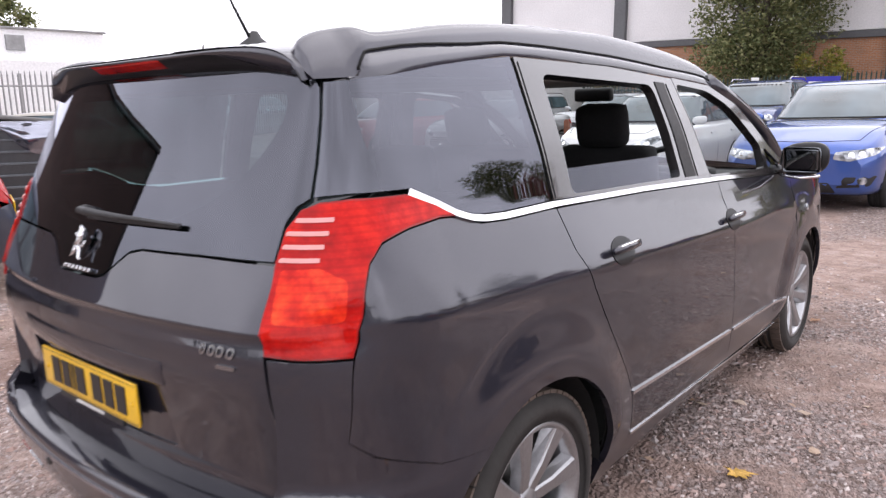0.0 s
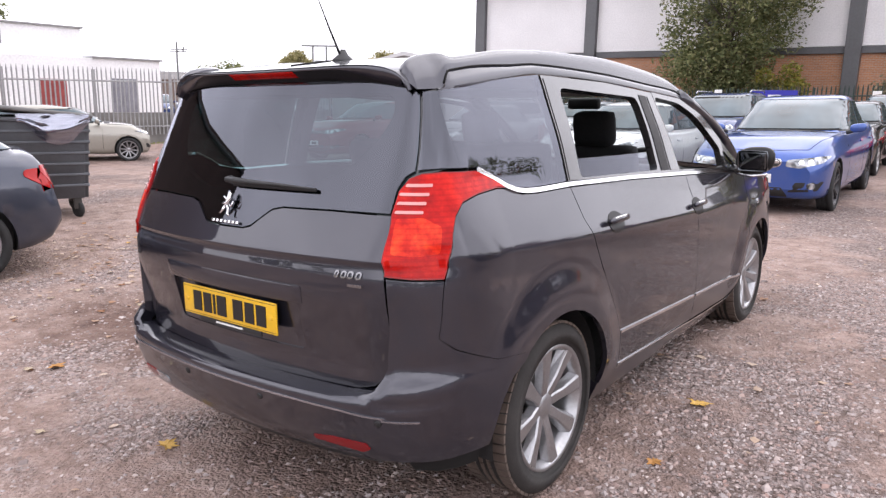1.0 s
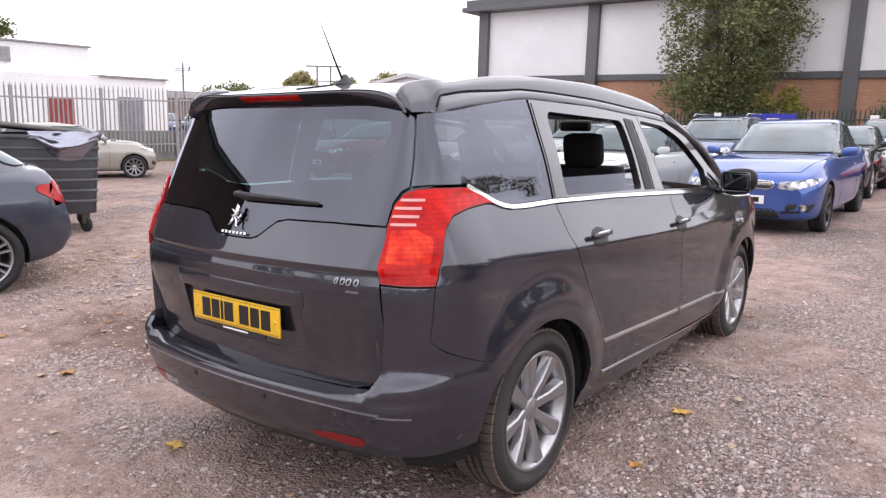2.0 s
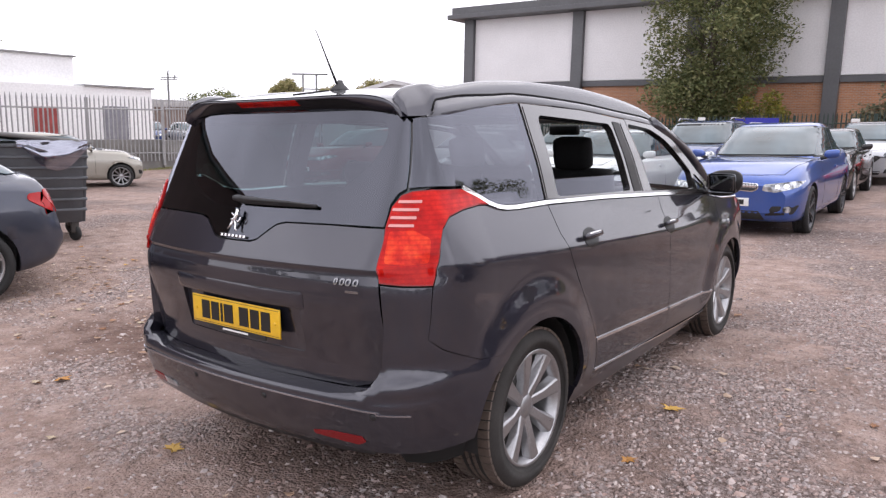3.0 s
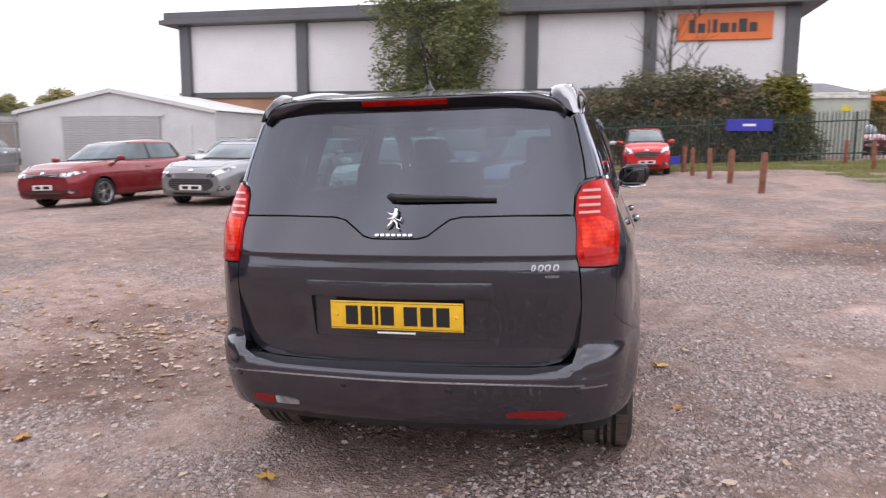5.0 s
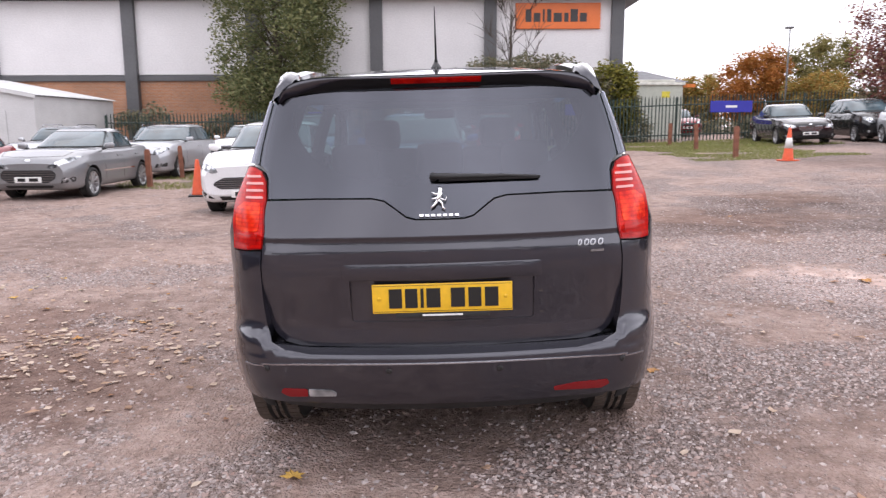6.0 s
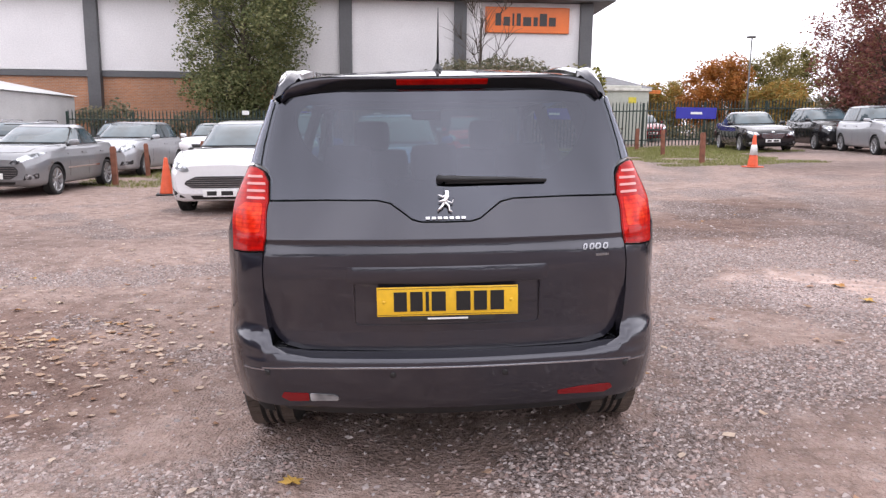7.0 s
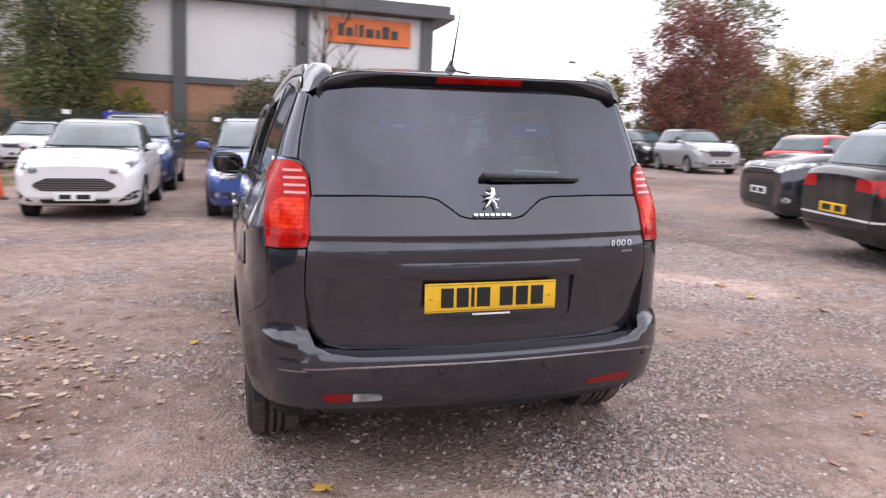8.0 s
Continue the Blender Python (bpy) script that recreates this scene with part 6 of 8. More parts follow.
RAIL_TOP = [(0.334, 1.560), (0.345, 1.576), (0.38, 1.594), (0.42, 1.604), (0.487, 1.612), (0.53, 1.603), (0.6, 1.609), (0.8, 1.636), (0.96, 1.648), (1.2, 1.657), (1.6, 1.655), (2.1, 1.622), (2.45, 1.574), (2.62, 1.524), (2.72, 1.476)]


def rail(s):
    """A roof rail that lies on the cant panel; its rear end grows into a block that reaches down to the quarter window."""
    b = bmesh.new()
    c = bmesh.new()
    strips, groove, cant = [[], [], []], [], []
    ys = [0.334, 0.339, 0.346, 0.36, 0.38, 0.40, 0.42, 0.435, 0.45, 0.465, 0.48, 0.495, 0.51, 0.53, 0.56] + [0.6 + 0.07 * k for k in range(30)] + [2.72]
    edge_x = [(0.33, roof_point(1, 0.37).x - 0.004)] + [(y, roof_point(1, y).x) for y in (0.50, 0.72, 1.0, 1.4, 1.8, 2.2, 2.5, 2.72)]
    for y in ys:
        ze = ease(max(y, 0.33), ROOF_E)
        xe = ease(y, edge_x) + 0.003
        f = smooth01((y - 0.428) / 0.06)
        zl = ze + 0.001 + 0.056 * f - 0.025 * smooth01((y - 0.5) / 0.5) - 0.02 * smooth01((y - 2.5) / 0.2)
        zt = ease(y, RAIL_TOP)
        xb = xe - 0.018 * f
        lean = 0.34 + 0.18 * smooth01((0.56 - y) / 0.1)
        xt = xb - lean * (zt - zl) - 0.004
        w = 0.030 + 0.028 * smooth01((y - 0.34) / 0.12) - 0.03 * smooth01((y - 2.4) / 0.3)
        outer = [(xb, zl), (xb * 0.72 + xt * 0.28 + 0.002, zl * 0.67 + zt * 0.33), (xb * 0.42 + xt * 0.58 + 0.003, zl * 0.33 + zt * 0.67), (xt, zt - 0.006)]
        crown = [(xt, zt - 0.006), (xt - 0.004, zt - 0.001), (xt - 0.014, zt + 0.002), (xt - w * 0.6, zt + 0.001), (xt - w, zt - 0.008)]
        inner = [(xt - w, zt - 0.008), (xt - w - 0.008, zt - 0.016 - 0.054 * smooth01((y - 0.37) / 0.10))]
        for strip_, pts in zip(strips, (outer, crown, inner)):
            strip_.append([b.verts.new((s * px, y, pz)) for px, pz in pts])
        if y > 0.41:
            sheet = [(xe + 0.001, ze - 0.008), (xe + 0.001, ze + 0.002), (xe - 0.003, min(ze + 0.014, zl - 0.004)), (xb + 0.004, zl - 0.003), (xb - 0.012, zl - 0.001)]
            cant.append([c.verts.new((s * px, y, pz)) for px, pz in sheet])
        if 0.44 < y < 2.6:
            groove.append((s * (xb + 0.0025), y, zl - 0.001))
    for strip_ in strips:
        grid_faces(b, strip_)
    b.faces.new([v for strip_ in strips for v in strip_[0]])
    bmesh.ops.recalc_face_normals(b, faces=b.faces)
    grid_faces(c, cant)
    bmesh.ops.recalc_face_normals(c, faces=c.faces)
    r = part("roof_rail", b, PAINT_GREY, car, "grey roof rail flush with the roof edge")
    part("cant_panel", c, PAINT_GREY, car)
    part("rail_groove", tube(groove, 0.0035, 6), BLACK_GAP, r)


rail(1)
rail(-1)
part("aerial_base", lathe([(0, 0.036), (0.012, 0.032), (0.03, 0.015), (0.05, 0.007)], 16, "z"), BLACK_PLASTIC, roof, at=pose(0, 0.67, 1.615) @ Matrix.Diagonal((0.7, 1.7, 1, 1)))
part("spoiler_joint", tube([roof_point(0.0, y) + Vector((0, 0, 0.001)) for y in (0.40, 0.47, 0.54, 0.60)], 0.0035, 6), BLACK_GAP, roof)
part("aerial", tube([(0, 0.655, 1.64), (0, 0.605, 1.73), (0, 0.55, 1.835), (0, 0.535, 1.86)], 0.004, 6, [0.0055, 0.004, 0.002, 0.0015]), BLACK_PLASTIC, roof)

bm = bmesh.new()
rows = []
for j in range(13):
    t = j / 12
    row = []
    for i in range(21):
        a = -1 + 2 * i / 20
        e0, e1 = roof_point(a, 2.55 + 0.2 * (1 - a * a)), Vector((a * 0.79, 3.42 + 0.36 * (1 - a * a), 1.035))
        p = e0.lerp(e1, t) + Vector((0, 0.05, 0.03)) * math.sin(math.pi * t)
        row.append(bm.verts.new(p))
    rows.append(row)
for p, q in zip(rows, rows[1:]):
    for i in range(20):
        bm.faces.new((p[i], p[i + 1], q[i + 1], q[i]))
part("windscreen", bm, GLASS_CLEAR, car)
for s in (1, -1):
    pts = []
    for j in range(9):
        t = j / 8
        e0, e1 = roof_point(s * 0.97, 2.56), Vector((s * 0.785, 3.44, 1.035))
        pts.append(e0.lerp(e1, t) + Vector((s * 0.012, 0.05, 0.03)) * math.sin(math.pi * t))
    part("front_pillar", tube(pts, 0.04, 10), PAINT_GREY, car)
bm = bmesh.new()
rows = []
for j in range(13):
    y = 3.40 + 1.12 * j / 12
    row = []
    for i in range(17):
        a = -1 + 2 * i / 16
        zz = interp(y, [(3.4, 1.035), (3.7, 1.0), (4.0, 0.94), (4.3, 0.83), (4.46, 0.70), (4.52, 0.5)])
        x = a * (ease(zz, SIDE_W) * ease(min(y, 4.42), SIDE_TAPER) - 0.01)
        row.append(bm.verts.new((x, y, zz + 0.05 * (1 - a * a))))
    rows.append(row)
for p, q in zip(rows, rows[1:]):
    for i in range(16):
        bm.faces.new((p[i], p[i + 1], q[i + 1], q[i]))
part("bonnet", bm, PAINT_GREY, car)

# door mirrors
MIRROR = shader("mirror_silver", (0.14, 0.15, 0.16), 0.01, 1.0)[0]
for s in (1, -1):
    b = bmesh.new()
    bmesh.ops.create_uvsphere(b, u_segments=20, v_segments=12, radius=1)
    for v in b.verts:
        x, y, z = v.co
        sq = lambda c, p: math.copysign(abs(c) ** p, c)
        v.co = Vector((s * (0.955 + 0.112 * sq(x, 0.75)), 3.17 + (0.075 if y > 0 else 0.035) * sq(y, 0.8), 1.112 + 0.082 * sq(z, 0.75) + 0.012 * x))
    m = part("door_mirror", b, BLACK_SATIN, car, "black door mirror housing")
    part("mirror_glass", boxed(-0.088, 0.088, -0.006, 0.004, -0.062, 0.062, bevel=0.02), MIRROR, m, at=pose(s * 0.955, 3.124, 1.112, 8, 0, -s * 6))
    part("mirror_stem", tube([(s * 0.80, 3.16, 1.06), (s * 0.85, 3.165, 1.055), (s * 0.90, 3.17, 1.075)], 0.028, 8), BLACK_GLOSS, m)
    part("mirror_trim", tube([(s * 0.862, 3.125, 1.035), (s * 0.95, 3.12, 1.022), (s * 1.04, 3.125, 1.036)], 0.008, 6), CHROME, m)
    pi, ni = body(s * q_of_y(3.50, 0.83), 0.83)
    part("side_repeater", lathe([(-0.004, 0.026), (0.004, 0.024), (0.008, 0.014)], 16, "z"), LAMP_CLEAR, car, at=Matrix.Translation(pi) @ ni.to_track_quat("Z", "Y").to_matrix().to_4x4() @ Matrix.Diagonal((1, 0.7, 1, 1)))

# floor pan, liners and wheel housings
for s in (1, -1):
    lin = flank((0.25, 0.24), *arc(HUB_R, ARCH + 0.012, 192, -8, 18), (1.3, 0.22), (3.1, 0.22), *arc(HUB_F, ARCH + 0.012, 188, -8, 18), (4.1, 0.24), (4.2, 0.85), (3.5, 0.98), (3.0, 1.045), (2.0, 1.112), (1.0, 1.158), (0.75, 1.165), (0.62, 1.19), (0.3, 1.23)) + rear((0.70, 1.20), (0.665, 1.1), (0.69, 0.95), (0.70, 0.70), (0.70, 0.25))
    skin("inner_liner", lin if s > 0 else flip(lin), [], body, BLACK_GAP, car, step=0.08, lift=-0.03, thick=0.004)
    for hub in (HUB_R, HUB_F):
        b = bmesh.new()
        prev = None
        for i in range(19):
            t = radians(-8 + 196 * i / 18)
            r = ARCH + 0.01
            ring = [b.verts.new((s * x, hub + r * math.cos(t), HUB_Z + r * math.sin(t))) for x in (0.862, 0.55)] + [b.verts.new((s * 0.55, hub + 0.02 * math.cos(t), HUB_Z + 0.02 * math.sin(t)))]
            if prev:
                for k in range(2):
                    b.faces.new((prev[k], prev[k + 1], ring[k + 1], ring[k]))
            prev = ring
        part("wheel_housing", b, BLACK_PLASTIC, car)
bm = bmesh.new()
box(bm, -0.56, 0.56, 0.30, 0.50, 0.27, 0.33)
box(bm, -0.54, 0.54, 0.50, 4.3, 0.20, 0.30)
box(bm, -0.80, 0.80, 1.25, 3.15, 0.20, 0.30)
part("floor_pan", bm, BLACK_GAP, car, smooth=False)
part("rear_silencer", lathe([(-0.28, 0.02), (-0.27, 0.09), (0.27, 0.09), (0.28, 0.02)], 18, "x"), BLACK_PLASTIC, car, at=pose(-0.2, 0.46, 0.29))


def hero_seat(name, x, y, top, back=0.62, width=0.5):
    st = new(name)
    st.parent = car
    part("cushion", boxed(x - width / 2, x + width / 2, y - 0.05, y + 0.46, 0.50, 0.66, bevel=0.05), SEAT_CLOTH, st)
    b = bmesh.new()
    tilt_ = Matrix.Translation((x, y, 0.62)) @ Matrix.Rotation(radians(12), 4, "X")
    box(b, -width / 2, width / 2, -0.09, 0.05, 0, back, 0.055, tilt_)
    part("backrest", b, SEAT_CLOTH, st)
    b = bmesh.new()
    w_ = 0.115 if width > 0.45 else 0.125
    box(b, -w_, w_, -0.075, 0.035, back - 0.005, back + 0.185, 0.05, tilt_)
    part("headrest", b, SEAT_CLOTH, st)
    for dx in (-0.06, 0.06):
        part("headrest_post", tube([tilt_ @ Vector((dx, -0.02, back - 0.02)), tilt_ @ Vector((dx, -0.02, back + 0.08))], 0.007, 6), CHROME, st)


for sx in (-0.37, 0.37):
    hero_seat("front_seat", sx, 2.35, 1.2, 0.63, 0.46)
for sx in (-0.45, 0.0, 0.45):
    hero_seat("middle_seat", sx, 1.46, 1.2, 0.50, 0.42)
bm = bmesh.new()
box(bm, -0.75, 0.75, 3.05, 3.55, 0.72, 1.03, 0.06)
box(bm, 0.20, 0.56, 2.98, 3.12, 0.88, 1.07, 0.04)
part("dashboard", bm, CABIN_TRIM, car)
part("load_floor", boxed(-0.58, 0.58, 0.2, 1.35, 0.60, 0.63, bevel=0.01), CABIN_TRIM, car)
wheel_m = Matrix.Translation((0.37, 2.86, 1.0)) @ Matrix.Rotation(radians(68), 4, "X")
b = tube([wheel_m @ Vector((0.185 * math.cos(2 * math.pi * i / 28), 0.185 * math.sin(2 * math.pi * i / 28), 0)) for i in range(29)], 0.016, 8)
part("steering_wheel", b, BLACK_PLASTIC, car)
part("wheel_boss", boxed(-0.09, 0.09, -0.06, 0.06, -0.03, 0.02, bevel=0.02, m=wheel_m), BLACK_PLASTIC, car)
part("inside_mirror", boxed(-0.11, 0.11, 2.78, 2.82, 1.42, 1.49, bevel=0.018), BLACK_PLASTIC, car)
part("roof_lining", boxed(-0.60, 0.60, 0.55, 2.6, 1.495, 1.505, bevel=0.004), worn("grey_headlining", (0.30, 0.30, 0.29), 0.9), car)


# wheels of the people carrier
for s in (1, -1):
    for y, sp in ((HUB_R, 8.0), (HUB_F, 27.0)):
        add_wheel(car, s * 0.772, y, HUB_Z + 0.003, 0.328, 0.242, 0.226, 8, "wide", sp, 0.0, True)

# ---- cars facing the yard, second row and beyond ----
def hatch(**k):
    return dict(dict(L=3.97, W=1.72, H=1.47, wb=2.49, fo=0.80, r=0.30, cowl=0.99, nose=0.84, belt=0.98, tail=1.0, ws=(0.72, -0.05), rg=(-1.86, -1.52)), **k)


parked_car("hatchback", "white small hatchback facing the yard, mirrors out", stand(-3.05, 10.75, 180), PAINT_WHITE, **hatch(front="hex", spokes=(5, "double"), drop=(0.05, 0.09), nose=0.87, cowl=0.98, belt=0.97))
parked_car("coupe_cabriolet", "silver-grey coupe cabriolet parked beside the wooden posts", stand(-8.05, 13.5, 180), PAINT_PEWTER, L=4.04, W=1.75, H=1.40, wb=2.44, fo=0.86, r=0.31, cowl=0.96, nose=0.82, belt=0.96, tail=0.98, ws=(0.65, -0.20), rg=(-1.45, -0.85), front="mouth", spokes=(9, "wide"), tail_shape="low", side_strip=True, drop=(0.05, 0.12))
parked_car("hatchback", "deep red family hatchback parked before the garage", stand(-11.15, 13.05, 176), PAINT_RED, L=4.25, W=1.80, H=1.48, wb=2.63, fo=0.86, r=0.315, cowl=0.99, nose=0.82, belt=0.98, tail=1.02, ws=(0.90, 0.10), rg=(-2.0, -1.62), front="slim", spokes=(5, "double"), drop=(0.05, 0.07))
parked_car("hatchback", "silver family hatchback with dusty glass", stand(-8.3, 19.3, 178), PAINT_SILVER, L=4.34, W=1.84, H=1.50, wb=2.64, fo=0.88, r=0.315, cowl=1.0, nose=0.83, belt=1.0, tail=1.03, ws=(0.78, 0.0), rg=(-2.0, -1.6), front="tall", spokes=(7, "thin"))
parked_car("hatchback", "white compact hatchback in the back row", stand(-7.1, 24.0, 180), PAINT_WHITE, **hatch(front="wide", spokes=(7, "thin")))
parked_car("estate_car", "dark estate car with roof rails in the back row", stand(-10.6, 24.4, 180), PAINT_DARKGREY, L=4.6, H=1.5, roof_rails=True, rg=(-2.2, -1.95))
parked_car("hatchback", "grey hatchback in the back row by the fence", stand(-5.0, 26.0, 180), PAINT_PEWTER, **hatch())
parked_car("estate_car", "silver estate car with roof rails by the garage", stand(-13.1, 22.2, 180), PAINT_SILVER, L=4.6, H=1.5, roof_rails=True, rg=(-2.2, -1.95))
parked_car("liftback", "metallic blue sporty liftback with black kidney-shaped grille", stand(-0.40, 11.0, 180), PAINT_BLUE, L=4.82, W=1.83, H=1.55, wb=2.92, fo=0.84, r=0.335, cowl=1.0, nose=0.80, belt=1.0, tail=1.08, ws=(0.80, -0.15), rg=(-2.25, -1.25), front="kidney", spokes=(5, "double"), drop=(0.05, 0.16), black_wheels=True)
parked_car("sport_utility", "navy blue sport utility car with dusty paint", stand(-3.0, 15.9, 180), PAINT_NAVY, L=4.45, W=1.82, H=1.68, wb=2.62, r=0.345, cowl=1.1, nose=0.95, belt=1.1, tail=1.15, ws=(0.85, 0.1), rg=(-2.05, -1.75), front="tall", roof_rails=True)
parked_car("saloon", "black saloon with clear headlamps in the second row", stand(-0.55, 16.5, 180), PAINT_BLACK, L=4.6, W=1.82, H=1.45, wb=2.75, r=0.325, rg=(-1.75, -1.15), tail=1.0, front="slim", tail_shape="low")
parked_car("compact_van", "silver people carrier at the end of the row", stand(-0.1, 21.5, 180), PAINT_SILVER, L=4.4, W=1.8, H=1.62, cowl=1.08, belt=1.05, nose=0.86, tail=1.08, ws=(0.95, 0.15), rg=(-2.05, -1.85), front="tall")
parked_car("city_car", "bright red small city car before the hedge", stand(1.95, 24.1, 180), PAINT_BRIGHTRED, L=3.7, W=1.58, H=1.56, wb=2.36, fo=0.74, r=0.29, cowl=1.06, nose=0.88, belt=1.02, tail=1.05, ws=(0.90, 0.15), rg=(-1.72, -1.5), front="tall")

# right-hand side of the yard
parked_car("saloon", "black executive saloon with chrome grille by the green fence", stand(13.5, 25.9, 172), PAINT_BLACK, L=4.83, W=1.86, H=1.49, wb=2.74, fo=0.95, r=0.335, rg=(-1.85, -1.1), tail=1.03, front="exec", spokes=(7, "thin"), tail_shape="low")
parked_car("compact_van", "black compact people carrier by the green fence", stand(16.5, 26.0, 172), PAINT_BLACK, L=4.3, W=1.8, H=1.60, cowl=1.08, belt=1.05, nose=0.87, tail=1.08, ws=(0.95, 0.1), rg=(-2.0, -1.75), front="tall")
parked_car("compact_van", "silver people carrier with black bumper strips", stand(16.2, 21.8, 170), PAINT_SILVER, L=4.26, W=1.81, H=1.62, wb=2.69, fo=0.80, r=0.315, cowl=1.12, nose=0.93, belt=1.06, tail=1.08, ws=(1.0, 0.25), rg=(-2.0, -1.7), front="tall")
parked_car("hatchback", "bright red sporty hatchback behind the dark sport utility car", stand(15.1, 14.0, -72), PAINT_BRIGHTRED, L=4.3, W=1.8, H=1.45)
parked_car("sport_utility", "dark grey sport utility car with chrome grille bars", stand(9.3, 6.58, 75), PAINT_GREY, L=4.52, W=1.84, H=1.70, wb=2.69, fo=0.91, r=0.345, cowl=1.10, nose=0.98, belt=1.10, tail=1.12, ws=(0.85, 0.1), rg=(-2.1, -1.8), front="suv", spokes=(5, "double"))
parked_car("estate_car", "black estate car with chrome strip across its bumper", stand(7.85, 3.5, -105), PAINT_BLACK, L=4.70, W=1.81, H=1.53, wb=2.69, fo=0.95, r=0.325, belt=1.02, tail=1.04, ws=(0.75, -0.1), rg=(-2.25, -1.95), spokes=(5, "five"), tail_shape="low", roof_rails=True, rear_strip=True)

parked_car("hatchback", "dark red hatchback beyond the green fence", stand(13.1, 38.2, 176), PAINT_RED, group="cars beyond the fence")

# left-hand side of the yard
parked_car("hatchback", "slate grey sporty hatchback with spoked alloy wheels", stand(-5.43, -0.43, 163), PAINT_DARKGREY, L=4.32, W=1.77, H=1.37, wb=2.69, fo=0.92, r=0.318, cowl=0.97, nose=0.80, belt=0.97, tail=0.98, ws=(0.45, -0.30), rg=(-2.0, -1.40), front="slim", spokes=(7, "double"), rake=0.26)
parked_car("hatchback", "champagne beige family car beside the palisade fence", stand(-17.82, 8.05, -27), PAINT_BEIGE, L=4.15, W=1.80, H=1.44, fo=0.56, ws=(0.95, 0.25), spokes=(10, "thin"))
for i, (x, y, p, lab) in enumerate(((-32.6, 28.9, PAINT_WHITE, "white hatchback in the yard beyond the fence"), (-34.4, 26.8, PAINT_DARKGREY, "grey hatchback in the yard beyond the fence"), (-36.1, 24.9, PAINT_SILVER, "silver hatchback in the yard beyond the fence"), (-37.6, 23.1, PAINT_NAVY, "dark blue hatchback in the yard beyond the fence"), (-39.2, 21.2, PAINT_SILVER, "pale silver hatchback in the yard beyond the fence"), (-34.0, 32.6, PAINT_DARKGREY, "slate hatchback in the yard beyond the fence"))):
    parked_car("hatchback", lab, stand(x, y, -122 + 9 * (i % 3)), p, group="cars beyond the fence")



# ---- trees, hedges ----
BARK = worn("tree_bark", (0.09, 0.07, 0.055), 0.9, vary=0.35, scale=4, fine=30, bump=0.5, dist=0.02)


def leaf_mat(name, stops):
    m, n, l, b = shader(name, stops[0], 0.6, spec=0.3)
    g = n.new("ShaderNodeNewGeometry")
    k = len(stops)
    l.new(ramp_node(n, l, g.outputs["Random Per Island"], [(i / (k - 1), c) for i, c in enumerate(stops)]), b.inputs["Base Color"])
    tr = n.new("ShaderNodeBsdfTranslucent")
    l.new(b.inputs["Base Color"].links[0].from_socket, tr.inputs[0])
    mx = n.new("ShaderNodeMixShader")
    mx.inputs[0].default_value = 0.3
    out = n["Material Output"]
    l.new(b.outputs[0], mx.inputs[1])
    l.new(tr.outputs[0], mx.inputs[2])
    l.new(mx.outputs[0], out.inputs[0])
    return m


LEAF_DARK = leaf_mat("dark_green_leaves", [(0.06, 0.075, 0.032), (0.12, 0.14, 0.055), (0.18, 0.19, 0.08), (0.26, 0.25, 0.12)])
LEAF_HEDGE = leaf_mat("hedge_leaves", [(0.08, 0.085, 0.055), (0.14, 0.145, 0.085), (0.21, 0.19, 0.12), (0.28, 0.235, 0.16)])
LEAF_YELLOW = leaf_mat("yellowing_leaves", [(0.09, 0.10, 0.02), (0.18, 0.17, 0.03), (0.26, 0.22, 0.04)])
LEAF_RED = leaf_mat("copper_red_leaves", [(0.12, 0.045, 0.045), (0.20, 0.07, 0.065), (0.28, 0.11, 0.085), (0.22, 0.14, 0.08)])
LEAF_AUTUMN = leaf_mat("autumn_leaves", [(0.26, 0.16, 0.05), (0.38, 0.21, 0.05), (0.32, 0.25, 0.07), (0.20, 0.20, 0.06)])
LEAF_ORANGE = leaf_mat("orange_leaves", [(0.30, 0.10, 0.02), (0.38, 0.15, 0.03), (0.24, 0.12, 0.03)])
# yellowing olive leaves, made paler to paint distance haze into their colour
LEAF_HAZED = leaf_mat("hazed_olive_leaves", [(0.17, 0.16, 0.07), (0.26, 0.24, 0.10), (0.36, 0.32, 0.15), (0.42, 0.36, 0.20)])
LEAF_OLIVE = leaf_mat("olive_leaves", [(0.14, 0.13, 0.05), (0.21, 0.185, 0.065), (0.26, 0.21, 0.07)])


def leaf_cloud(clumps, count, size, seed, hollow=0.55):
    """Bent leaves filling ellipsoid clumps (x, y, z, rx, ry, rz); denser to the skin."""
    rnd = random.Random(seed)
    vol = [c[3] * c[4] * c[5] for c in clumps]
    co, fa = [], []
    for c, v in zip(clumps, vol):
        for _ in range(int(count * v / sum(vol))):
            d = Vector((rnd.gauss(0, 1), rnd.gauss(0, 1), rnd.gauss(0, 1))).normalized()
            f = (hollow + (1 - hollow) * rnd.random()) * (1 + 0.28 * noise.noise(Vector((d.x * 2.5 + c[0], d.y * 2.5 + c[1], d.z * 2.5 + c[2]))))
            p = Vector((c[0] + d.x * c[3] * f, c[1] + d.y * c[4] * f, c[2] + d.z * c[5] * f))
            s = size * rnd.uniform(0.6, 1.25)
            a = Vector((rnd.gauss(0, 1), rnd.gauss(0, 1), rnd.gauss(0, 0.6))).normalized()
            b = a.cross(Vector((rnd.gauss(0, 1), rnd.gauss(0, 1), rnd.gauss(0, 1)))).normalized()
            up = a.cross(b)
            k = len(co)
            co += [tuple(p - a * s), tuple(p + b * s * 0.45 + up * s * 0.15), tuple(p + a * s), tuple(p - b * s * 0.45 + up * s * 0.15)]
            fa.append((k, k + 1, k + 2, k + 3))
    return co, fa


